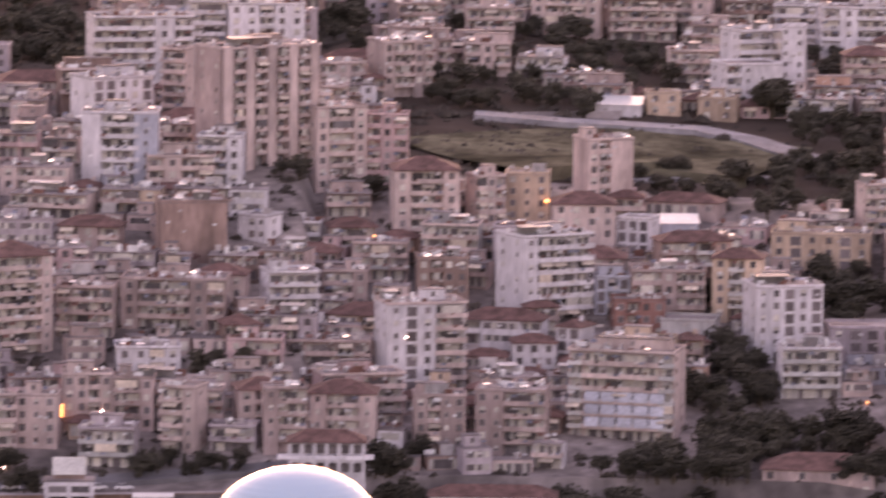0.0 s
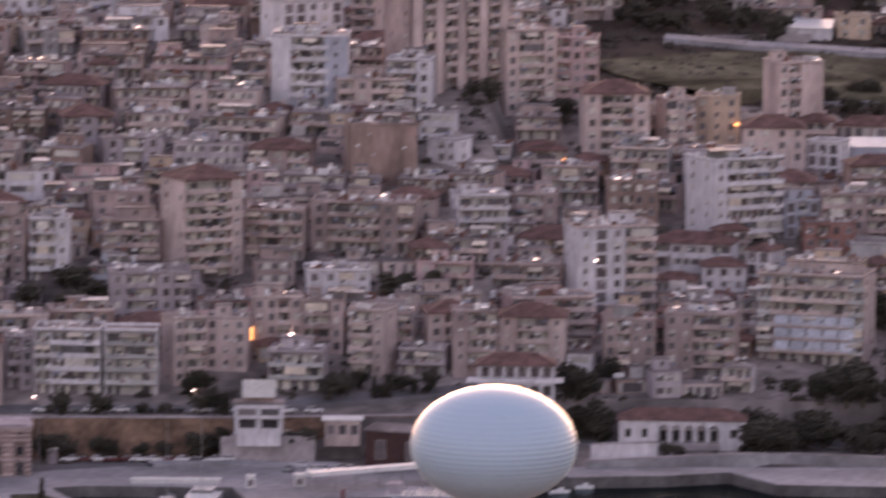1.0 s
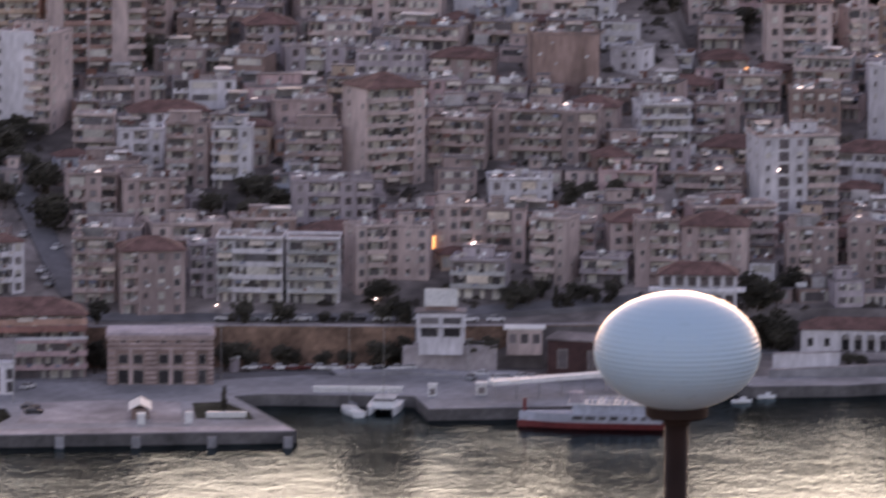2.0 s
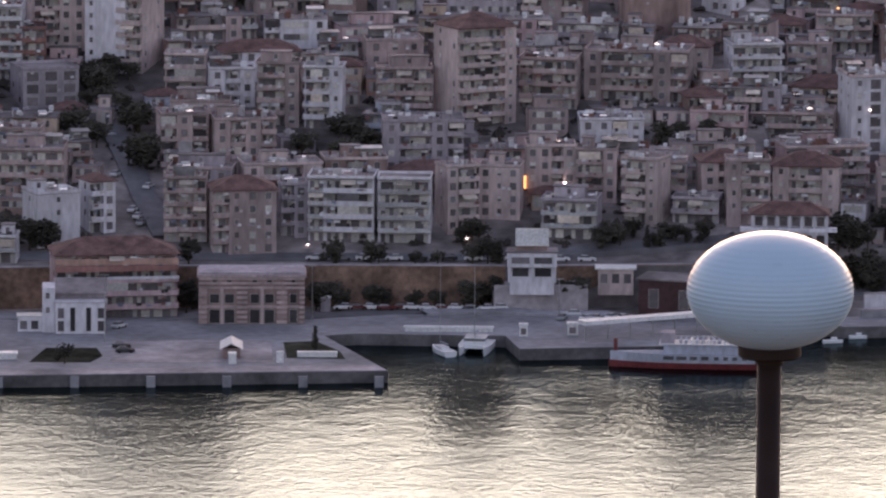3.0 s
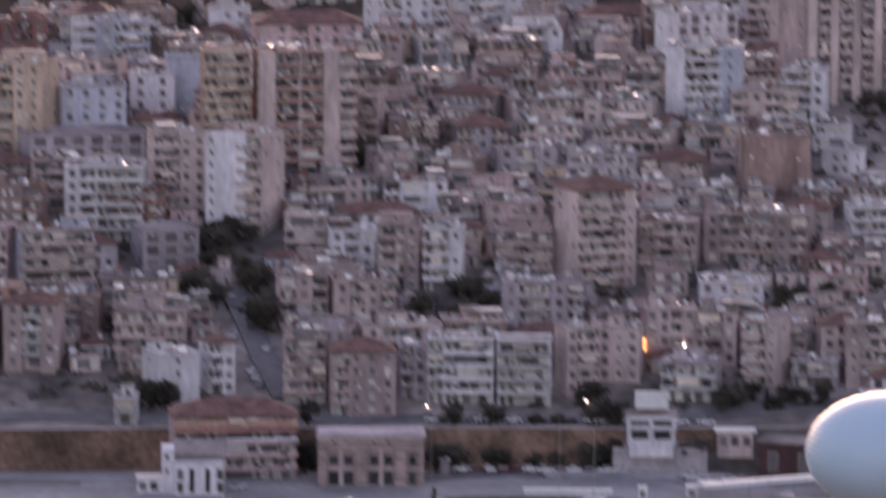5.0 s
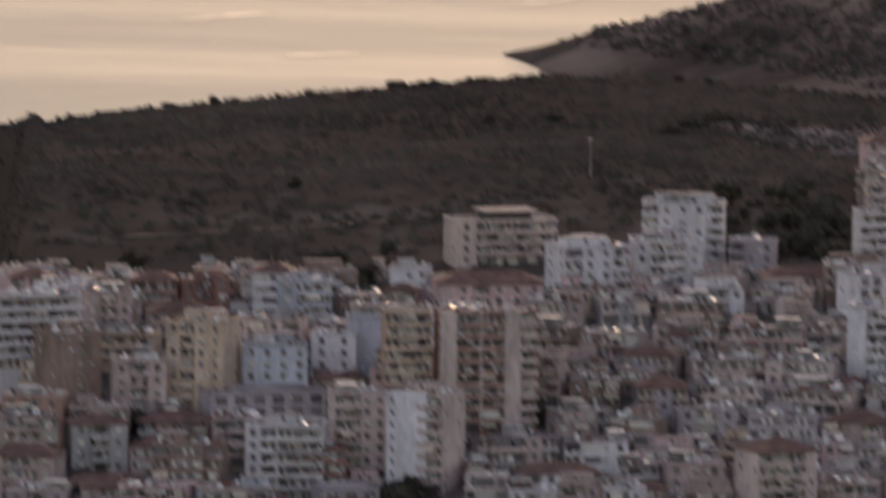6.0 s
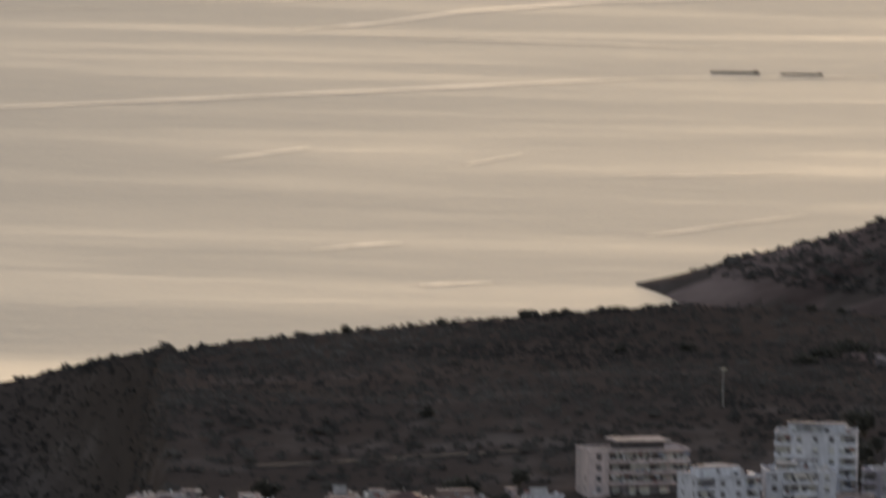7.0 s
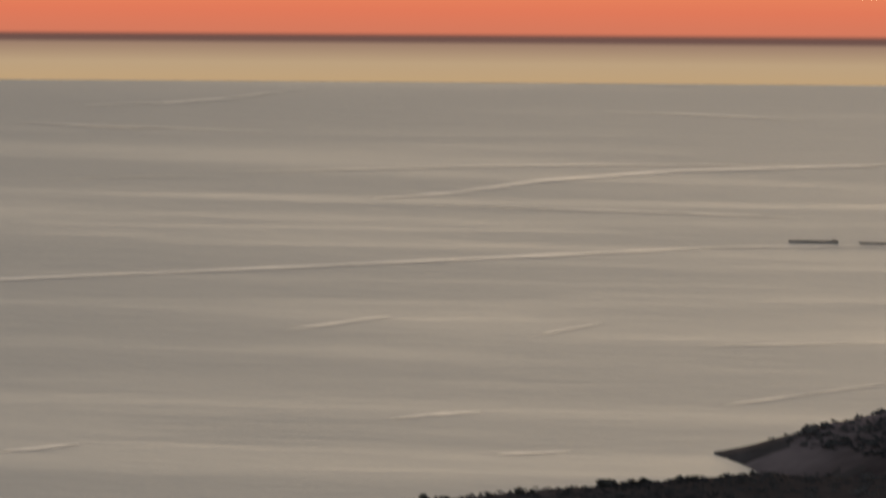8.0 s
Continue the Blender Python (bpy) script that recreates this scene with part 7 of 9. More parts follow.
def gabled_kiosk(a, r):
    b = new("kiosk")
    b.matrix_basis = pose(*at(a, r, QUAY), 0, 0, -a)
    tagged(b, "small kiosk under a pale gabled sheet roof", "kiosk")
    part_box("wall", b, PLASTER["brown"], (-1.9, 1.9, -2.2, 7.5, 0, 2.3))
    prof = [(2.5, 2.2), (0.0, 3.5), (-2.5, 2.2), (-2.5, 2.05), (0.0, 3.3), (2.5, 2.05)]
    q = len(prof)
    child("roof", mesh("roof", [(x, y, z) for y in (-2.6, 8.0) for x, z in prof], [(i, (i + 1) % q, (i + 1) % q + q, i + q) for i in range(q)]
                       + [tuple(range(q))[::-1], tuple(range(q, 2 * q))], [TANK]), b, None, "pale gabled sheet roof")
    child("door", window_of("open", 1.4, 1.7), b, pose(0, -2.2, 0.1))


gabled_kiosk(-1.6446, 1547.14)


def canopy(p, q, label):
    b = new("quay_canopy")
    b.matrix_basis = pose(p.x, p.y, QUAY, 0, 0, math.degrees(math.atan2(q.y - p.y, q.x - p.x)))
    tagged(b, label, "canopy")
    n = (Vector((q.x, q.y)) - Vector((p.x, p.y))).length
    part_box("roof", b, TANK, (0, n, -1.8, 1.8, 3.6, 4.5), label="long white canopy roof")
    k = 7
    for i in range(k):
        part_box("post", b, METAL, (1 + i * (n - 2) / (k - 1) - 0.1, 1 + i * (n - 2) / (k - 1) + 0.1, -0.1, 0.1, 0, 3.6))


canopy(at(1.1623, 1571.03), at(2.2923, 1587.82), "long white canopy roof on posts along the ferry berth")


def arcade_house(a, r, z):
    """The villa with arched galleries above the lamp."""
    b = new("villa")
    b.matrix_basis = pose(*at(a, r, z), 0, 0, -a)
    tagged(b, "white villa with arched gallery and red tiled roof", "villa")
    w, d = 17.5, 9.0
    part_box("wall", b, PLASTER["white"], (-w / 2, w / 2, -d / 2 + 2.0, d / 2, -4, 7.2))
    part_box("terrace", b, PLASTER["white"], (-w / 2 - 2.5, w / 2 + 2, -d / 2 - 0.4, -d / 2 + 2.0, 3.4, 4.3), label="white terrace parapet")
    child("roof", hip_roof(w, d, 2.6, 0.5), b, pose(0, 0, 7.2), "red terracotta tile roof")
    k = 6
    for i in range(k + 1):
        x = -w / 2 + 0.3 + i * (w - 0.6) / k
        part_box("column", b, PLASTER["white"], (x - 0.25, x + 0.25, -d / 2, -d / 2 + 0.5, -3, 7.2))
    for i in range(k):
        xc = -w / 2 + 0.3 + (i + 0.5) * (w - 0.6) / k
        hw = (w - 0.6) / k / 2 - 0.25
        for z0 in (3.2,):
            pts = [(hw * math.cos(math.pi * j / 8), 1.9 + 0.9 * math.sin(math.pi * j / 8)) for j in range(9)]
            line = [(hw, 3.4), (hw, 1.9)] + pts[1:-1] + [(-hw, 1.9), (-hw, 3.4)]
            q = len(line)
            child("arch", mesh("arch", [(x, y, zz) for y in (0, 0.35) for x, zz in line], [tuple(range(q))[::-1], tuple(range(q, 2 * q))]
                               + [(j, (j + 1) % q, (j + 1) % q + q, j + q) for j in range(q)], [PLASTER["white"]]), b, pose(xc, -d / 2 + 0.05, 0))
        child("window", window_of("open", 1.7, 2.1), b, pose(xc, -d / 2 + 2.0, 0.2))
        child("window", window_of("open", 1.6, 2.0), b, pose(xc, -d / 2 + 2.0, 4.5))


arcade_house(2.8165, 1632.34, 15.4)


def loggia_house(a, r, z):
    """Long white garden house: five arches before a shaded loggia, plain wings, tiled hip roof."""
    b = new("garden_house")
    b.matrix_basis = pose(*at(a, r, z), 0, 0, -a)
    tagged(b, "long white garden house with arched loggia and red tiled roof", "house")
    w, d, h = 29.0, 9.0, 5.6
    white = PLASTER["white"]
    part_box("wall", b, white, (-w / 2, -5.8, -d / 2, d / 2, -3, h), (8.7, w / 2, -d / 2, d / 2, -3, h), (-5.8, 8.7, -d / 2 + 2.4, d / 2, -3, h))
    part_box("loggia_floor", b, CONCRETE, (-5.8, 8.7, -d / 2, -d / 2 + 2.4, -3, 0.5))
    child("roof", hip_roof(w, d, 2.4, 0.5), b, pose(0, 0, h), "red terracotta tile roof")
    k = 5
    bay = 14.5 / k
    for i in range(k):
        xc, hw = -5.8 + (i + 0.5) * bay, bay / 2 - 0.28
        arc = [(hw * math.cos(math.pi * j / 10), 3.4 + hw * math.sin(math.pi * j / 10)) for j in range(11)]
        line = [(bay / 2, h), (bay / 2, 3.4)] + arc + [(-bay / 2, 3.4), (-bay / 2, h)]
        q = len(line)
        child("arch", mesh("arch", [(x, y, zz) for y in (0, 0.4) for x, zz in line], [tuple(range(q))[::-1], tuple(range(q, 2 * q))]
                           + [(j, (j + 1) % q, (j + 1) % q + q, j + q) for j in range(q)], [white]), b, pose(xc, -d / 2, 0))
        child("window", window_of("dark", 1.5, 2.4), b, pose(xc, -d / 2 + 2.4, 0.6))
    for i in range(k + 1):
        x = -5.8 + i * bay
        part_box("column", b, white, (x - 0.26, x + 0.26, -d / 2 + 0.02, -d / 2 + 0.38, 0.5, 3.42))
    for x in (-12.4, -8.6, 11.6):
        child("window", window_of("dark", 1.2, 1.8), b, pose(x, -d / 2, 1.8))


loggia_house(4.150, 1643.0, 3.2)
wall_run("garden_terrace", [(3.42, 1625), (3.95, 1629)], 1.0, 5.2, 1.0, PLASTER["white"], "white balustraded garden terrace wall", CONCRETE)


# ---- boats ----
def hull_shape(length, beam, height, fine=1.6):
    rows = []
    k = 14
    for i in range(k + 1):
        t = i / k
        half = beam / 2 * (1 - max(0.0, (t - 0.45) / 0.55) ** fine)
        half = max(half, 0.04)
        sheer = height * (1 + 0.25 * max(0.0, t - 0.4) ** 1.5)
        rows.append([(t * length - length / 2, -half, sheer), (t * length - length / 2, -half * 0.85, 0.1), (t * length - length / 2, 0, -0.4),
                     (t * length - length / 2, half * 0.85, 0.1), (t * length - length / 2, half, sheer)])
    v = [p for row in rows for p in row]
    f = [(i * 5 + j, i * 5 + j + 1, i * 5 + j + 6, i * 5 + j + 5) for i in range(k) for j in range(4)]
    f += [(i * 5 + 4, i * 5, i * 5 + 5, i * 5 + 9) for i in range(k)] + [(0, 1, 2, 3, 4)]
    return v, [q[::-1] for q in f]


def sail_boat(a, r, turn, length, mast, label):
    b = new("sailing_boat")
    b.matrix_basis = pose(*at(a, r, 0.05), 0, 0, turn)
    tagged(b, label, "boat")
    v, f = hull_shape(length, length * 0.3, 1.2)
    child("hull", mesh("hull", v, f, [HULL_WHITE]), b)
    part_box("cabin", b, HULL_WHITE, (-length * 0.2, length * 0.18, -length * 0.09, length * 0.09, 1.15, 1.8))
    v, f = revolve([(0.09, 1.2), (0.05, mast)], 10)
    child("mast", mesh("mast", v, f, [METAL]), b, pose(length * 0.08, 0, 0))
    v, f = revolve([(0.16, 0), (0.16, length * 0.42)], 8)
    child("boom", mesh("boom", v, f, [PLASTER["blue"]]), b, pose(length * 0.06, 0, 2.6, 0, -90, 0), "blue sail cover on the boom")


sail_boat(0.0406, 1567.97, 112, 10.5, 22.0, "white sailing boat with a tall mast moored at the quay")


def catamaran(a, r, turn):
    b = new("catamaran")
    b.matrix_basis = pose(*at(a, r, 0.05), 0, 0, turn)
    tagged(b, "white sailing catamaran moored at the quay", "boat")
    for s in (-1, 1):
        v, f = hull_shape(13.0, 1.9, 1.7, 2.2)
        child("hull", mesh("hull", v, f, [HULL_WHITE]), b, pose(0, s * 2.7, 0))
    part_box("bridge_deck", b, HULL_WHITE, (-5.6, 3.2, -2.6, 2.6, 1.1, 1.75))
    part_box("cabin", b, HULL_WHITE, (-3.8, 1.6, -2.3, 2.3, 1.75, 2.5), (-4.4, 1.0, -2.4, 2.4, 3.0, 3.2))
    part_box("cabin_window", b, GLASS, (-3.7, 1.7, -2.35, 2.35, 2.5, 3.0))
    v, f = revolve([(0.11, 2.0), (0.06, 19.0)], 10)
    child("mast", mesh("mast", v, f, [METAL]), b, pose(1.6, 0, 0))
    v, f = revolve([(0.22, 0), (0.22, 5.2)], 8)
    child("boom", mesh("boom", v, f, [PLASTER["blue"]]), b, pose(1.4, 0, 4.0, 0, -90, 0), "blue sail cover on the boom")


catamaran(0.3123, 1571.25, 262)


def ferry(a, r, turn):
    b = new("ferry")
    b.matrix_basis = pose(*at(a, r, 0.0), 0, 0, turn)
    tagged(b, "red and white passenger ferry with open decks of seats", "ferry")
    v, f = hull_shape(33.0, 7.0, 1.35, 2.0)
    child("hull", mesh("hull", v, f, [HULL_RED]), b, None, "dark red hull")
    v, f = hull_shape(32.6, 6.9, 1.95, 2.0)
    child("bulwark", mesh("bulwark", v, f, [PLASTER["blue"]]), b, pose(-0.1, 0, 1.3), "white bulwark")
    for x, w in ((-13, 1.0), (-11, 1.0), (-9, 1.0), (-7, 1.0), (-4.5, 1.6), (-2.0, 1.6), (0.6, 2.2), (3.4, 2.2)):
        for s in (-1, 1):
            part_box("porthole", b, GLASS, (x - w / 2, x + w / 2, s * 3.4 - 0.06, s * 3.4 + 0.06, 2.2, 2.95), label="dark hull window")
    part_box("saloon", b, PLASTER["blue"], (-13.0, 4.5, -2.7, 2.7, 3.3, 5.4))
    for i in range(9):
        child("window", window_of("plain", 1.3, 0.9), b, pose(-12.0 + i * 1.85, -2.7, 4.0))
    part_box("upper_deck", b, HULL_WHITE, (-14.0, 5.5, -3.1, 3.1, 5.4, 5.6))
    for i in range(12):
        part_box("deck_bench", b, PLASTER["blue"] if i % 3 else HULL_WHITE, (-12.6 + i * 1.2, -12.1 + i * 1.2, -2.4, 2.4, 5.6, 6.35))
    part_box("wheelhouse", b, PLASTER["grey"], (2.2, 5.2, -2.2, 2.2, 5.6, 7.9))
    child("window", window_of("plain", 2.2, 0.9), b, pose(3.7, -2.2, 6.4))
    for s in (-1, 1):
        part_box("rail", b, TANK, (-14.0, 2.0, s * 3.05 - 0.05, s * 3.05 + 0.05, 6.4, 6.5))
        for i in range(9):
            part_box("rail_post", b, TANK, (-14.0 + i * 2.0 - 0.05, -14.0 + i * 2.0 + 0.05, s * 3.05 - 0.04, s * 3.05 + 0.04, 5.6, 6.4))
    part_box("stem", b, HULL_RED, (14.6, 15.4, -0.15, 0.15, 2.0, 6.2), label="red stem post")


ferry(1.9893, 1552.72, 176)


def small_boat(a, r, turn, size):
    b = new("rowing_boat")
    b.matrix_basis = pose(*at(a, r, 0.05), 0, 0, turn)
    tagged(b, "small pale motor boat at anchor", "boat")
    v, f = hull_shape(size, size * 0.36, 0.7)
    child("hull", mesh("hull", v, f, [HULL_WHITE]), b)
    part_box("cabin", b, HULL_WHITE, (-size * 0.1, size * 0.2, -size * 0.1, size * 0.1, 0.6, 1.3))


small_boat(3.1751, 1587.36, 10, 4.5)
small_boat(3.3735, 1594.00, 5, 4.0)


def far_ship(a, r, length, label):
    b = new("cargo_ship")
    b.matrix_basis = pose(*at(a, r, swell(a, r) - 0.1), 0, 0, 180 - a)
    tagged(b, label, "ship")
    v, f = hull_shape(length, length * 0.06, length * 0.032)
    child("hull", mesh("hull", v, f, [DARK_IRON]), b)
    part_box("deckhouse", b, FRAME_BROWN, (-length * 0.46, -length * 0.38, -length * 0.02, length * 0.02, length * 0.02, length * 0.05))


far_ship(*(-1.128, 4121.6), 28, "long dark barge far out at sea")
far_ship(*(-0.602, 4118.0), 24, "long dark barge far out at sea")
far_ship(*(-1.467, 4118.4), 1.6, "tiny dark boat far out at sea")


def slick(rows, wide):
    """A long calm streak on the water."""
    v, f = [], []
    rows = [(a0 + (a1 - a0) * t / 4, r0 + (r1 - r0) * t / 4) for (a0, r0), (a1, r1) in zip(rows, rows[1:]) for t in range(4)] + [rows[-1]]
    for i, (a, r) in enumerate(rows):
        lean = math.sin(math.pi * (i + 0.15) / (len(rows) - 0.7)) ** 0.5 * (0.7 + 0.6 * noise.noise(Vector((i * 0.7, wide, r))))
        for s in (-1, 1):
            q = r + s * wide * lean / 2
            v.append((*at(a, q, 0).xy, swell(a, q) + 0.25))
        if i:
            f.append((2 * i - 1, 2 * i + 1, 2 * i, 2 * i - 2))
    tagged(new("sea_slick", mesh("sea_slick", v, f, [SLICK])), "long pale calm streak on the sea", "sea", kind="structure")


slick([(-11.548, 3899.9), (-7.560, 3987.4), (-5.418, 4026.4), (-3.271, 4071.0), (-1.752, 4104.7), (0.031, 4113.1)], 10.0)
slick([(-4.616, 4255.6), (-3.991, 4276.9), (-3.276, 4323.0), (-2.204, 4361.3), (-0.420, 4390.9)], 13.0)
slick([(-4.124, 4233.6), (-3.095, 4223.5), (-1.978, 4212.0), (-1.219, 4201.3)], 5.0)
slick([(-7.165, 4521.3), (-6.764, 4509.2), (-6.362, 4506.1)], 4.0)
slick([(-7.297, 4315.4), (-6.226, 4330.3), (-5.690, 4327.6)], 2.5)


slick([(-6.899, 4598.1), (-6.229, 4609.3), (-5.739, 4629.3), (-5.158, 4673.1)], 9.0)
slick([(-2.789, 4585.0), (-1.985, 4574.5), (-1.226, 4557.4)], 6.0)
slick([(-5.780, 4347.7), (-4.439, 4361.9), (-3.545, 4375.1), (-1.981, 4384.7), (-0.563, 4379.9)], 5.0)
slick([(-5.325, 3841.6), (-4.878, 3865.0), (-4.476, 3885.3)], 7.0)
slick([(-3.267, 3837.0), (-3.043, 3852.0), (-2.798, 3868.8)], 7.0)
slick([(-4.470, 3610.0), (-4.157, 3620.5), (-3.755, 3629.9)], 8.0)
slick([(-1.831, 3650.8), (-1.296, 3675.6), (-0.547, 3710.4)], 8.0)
slick([(-3.618, 3525.3), (-3.036, 3533.4)], 7.0)
slick([(-7.554, 3525.8), (-7.286, 3532.7), (-6.929, 3545.3)], 9.0)
slick([(-2.014, 3807.6), (-1.299, 3814.6), (-0.550, 3820.3)], 5.0)
slick([(-7.433, 4524.9), (-6.675, 4514.0), (-5.424, 4500.4)], 4.0)


# ---- vehicles ----
def car(a, r, turn, paint, z=None):
    base = new("car")
    p = at(a, r, z)
    base.matrix_basis = pose(p.x, p.y, p.z, 0, 0, turn)
    words = ("white", "grey", "black", "red")[paint]
    tagged(base, f"{words} parked passenger car", "car", "parked cars")

    def body():
        prof = [(-2.1, 0.3), (-2.15, 0.75), (-1.9, 0.95), (-1.2, 1.0), (0.7, 0.98), (1.7, 0.86), (2.1, 0.7), (2.1, 0.3)]
        k = len(prof)
        v = [(x, s * (0.86 if 0.4 < z < 0.9 else 0.8), z) for s in (-1, 1) for x, z in prof]
        return mesh("body", v, [(i, i + k, (i + 1) % k + k, (i + 1) % k) for i in range(k)] + [tuple(range(k)), tuple(range(k, 2 * k))[::-1]], [CAR_PAINTS[paint]])

    def top():
        lo, hi = [(-1.75, 0.8), (0.85, 0.8)], [(-1.25, 0.62), (0.25, 0.62)]
        v = [(x, s * y, z) for z, row in ((0.96, lo), (1.45, hi)) for x, y in row for s in (-1, 1)]
        return mesh("cabin", v, [(0, 1, 5, 4), (2, 6, 7, 3), (0, 4, 6, 2), (1, 3, 7, 5), (4, 5, 7, 6)], [GLASS, CAR_PAINTS[paint]], [0, 0, 0, 0, 1])

    def wheel():
        v, f = revolve([(0.02, -0.1), (0.3, -0.1), (0.32, 0.0), (0.3, 0.1), (0.02, 0.1)], 12)
        m = pose(0, 0, 0, 90)
        return mesh("wheel", [tuple(m @ Vector(q)) for q in v], f, [DARK_IRON])

    child("body", cached(("car", paint), body), base)
    child("cabin", cached(("cabin", paint), top), base)
    for x in (-1.3, 1.3):
        for y in (-0.76, 0.76):
            child("wheel", cached("wheel", wheel), base, pose(x, y, 0.32))


car(-2.5225, 1559.16, 5, 2, QUAY)
car(-2.4954, 1553.17, 5, 2, QUAY)
car(-2.5404, 1586.65, 60, 0, QUAY)
crng = random.Random(11)
for i in range(12):
    aa, rr = -0.75 + i * 0.115 + crng.uniform(-0.02, 0.02), 1612 + crng.uniform(-0.8, 0.8)
    car(aa, rr, crng.choice((0, 180)) - aa, crng.choice((0, 1, 2, 0, 3)), QUAY + 0.1)
for i in range(11):
    aa = -1.0 + i * 0.22 + crng.uniform(-0.03, 0.03)
    car(aa, 1628.5, crng.choice((0, 180)) - aa, crng.choice((0, 1, 2, 0)), 11.42)
for i in range(9):
    car(1.0 + i * 0.1 + crng.uniform(-0.02, 0.02), 1603 + crng.uniform(-4, 3), crng.uniform(0, 180), crng.choice((0, 1, 0, 3)), QUAY)
car(-2.3858, 1657.00, 72, 0)
car(-2.3588, 1653.00, 72, 1)
car(-2.4264, 1661.00, 72, 0)
car(-2.5657, 1683.00, 72, 0)
car(-2.6373, 1708.00, 20, 0)
car(-2.7183, 1708.00, 20, 1)
car(-2.3044, 1675.00, 72, 0)


# ---- lamps that are lit ----
def lit_lamp(a, r, z, high, glow, label, size=0.3):
    b = new("lit_street_lamp")
    b.matrix_basis = pose(*at(a, r, z), 0, 0, -a)
    tagged(b, label, "street lamp", "lit lamps of the town")
    v, f = revolve([(0.07, -0.5), (0.05, high)], 8)
    child("pole", mesh("pole", v, f, [METAL]), b)
    v, f = revolve([(0.01, -size * 0.6), (size * 0.8, -size * 0.35), (size, 0), (size * 0.6, size * 0.5), (0.01, size * 0.7)], 10)
    child("lamp_head", mesh("lamp_head", v, f, [glow]), b, pose(0, -0.3, high), "glowing lamp head")


lit_lamp(1.017, 1668.1, 19.60, 4.2, GLOW_WHITE, "lit white street lamp on a thin pole", 0.3)
lit_lamp(-2.430, 1721.5, 30.02, 2.5, GLOW_WHITE, "lit white street lamp on a thin pole", 0.45)
lit_lamp(0.234, 1644.5, 11.71, 2.5, GLOW_WHITE, "lit white street lamp on a thin pole", 0.45)
lit_lamp(-1.600, 1637.5, 9.96, 2.5, GLOW_WHITE, "lit white street lamp on a thin pole", 0.4)
lit_lamp(-1.478, 1637.5, 10.10, 2.5, GLOW_WHITE, "lit white street lamp on a thin pole", 0.4)
lit_lamp(1.508, 1767.5, 41.91, 2.5, GLOW_WHITE, "lit white street lamp on a thin pole", 0.35)
lit_lamp(0.365, 1709.5, 27.79, 2.5, GLOW_WHITE, "lit white street lamp on a thin pole", 0.3)
lit_lamp(0.838, 1710.5, 27.89, 2.5, GLOW_WHITE, "lit white street lamp on a thin pole", 0.25)
lit_lamp(3.284, 1701.5, 18.37, 2.5, GLOW_WHITE, "lit white street lamp on a thin pole", 0.25)
lit_lamp(-2.038, 1768.5, 41.55, 2.5, GLOW_WHITE, "lit white street lamp on a thin pole", 0.4)
lit_lamp(3.180, 1802.1, 45.08, 4.4, GLOW_ORANGE, "lit amber street lamp on a thin pole", 0.4)
lit_lamp(-1.035, 1640.5, 10.71, 2.5, GLOW_WHITE, "lit white street lamp on a thin pole", 0.22)
lit_lamp(3.506, 1820.5, 47.30, 2.5, GLOW_ORANGE, "lit amber street lamp on a thin pole", 0.5)
lit_lamp(3.641, 1820.5, 47.34, 2.5, GLOW_ORANGE, "lit amber street lamp on a thin pole", 0.5)
lit_lamp(3.201, 1810.5, 45.07, 2.5, GLOW_ORANGE, "lit amber street lamp on a thin pole", 0.35)
lit_lamp(4.552, 1828.3, 49.69, 6.1, GLOW_ORANGE, "lit amber street lamp on a thin pole", 0.7)
lit_lamp(6.988, 1724.5, 22.12, 2.5, GLOW_WHITE, "lit white street lamp on a thin pole", 0.4)
lit_lamp(7.020, 1723.5, 22.00, 2.5, GLOW_WHITE, "lit white street lamp on a thin pole", 0.35)
lit_lamp(7.126, 1711.5, 19.36, 2.5, GLOW_ORANGE, "lit amber street lamp on a thin pole", 0.35)
lit_lamp(5.232, 1669.5, 10.38, 2.5, GLOW_WHITE, "lit white street lamp on a thin pole", 0.4)
lit_lamp(5.358, 1669.5, 10.44, 2.5, GLOW_WHITE, "lit white street lamp on a thin pole", 0.4)
lit_lamp(0.824, 2028.5, 75.21, 2.5, GLOW_ORANGE, "lit amber street lamp on a thin pole", 0.4)
lit_lamp(3.286, 1699.5, 17.80, 2.5, GLOW_WHITE, "lit white street lamp on a thin pole", 0.22)
lit_lamp(3.447, 1710.0, 27.11, 9.0, GLOW_WHITE, "lit white street lamp on a thin pole", 0.25)
lit_lamp(1.017, 1668.1, 19.60, 4.2, GLOW_WHITE, "lit white street lamp on a thin pole", 0.3)


def lit_sign(a, r, z):
    b = new("lit_banner")
    b.matrix_basis = pose(*at(a, r, z), 0, 0, -a)
    tagged(b, "upright glowing orange banner on a house wall", "sign")
    part_box("panel", b, GLOW_ORANGE, (-0.36, 0.36, -0.2, 0.2, -1.5, 1.5))
    part_box("bracket", b, METAL, (-0.1, 0.1, 0.2, 2.0, 1.2, 1.4))


lit_sign(0.6968, 1668.1, 23.90)


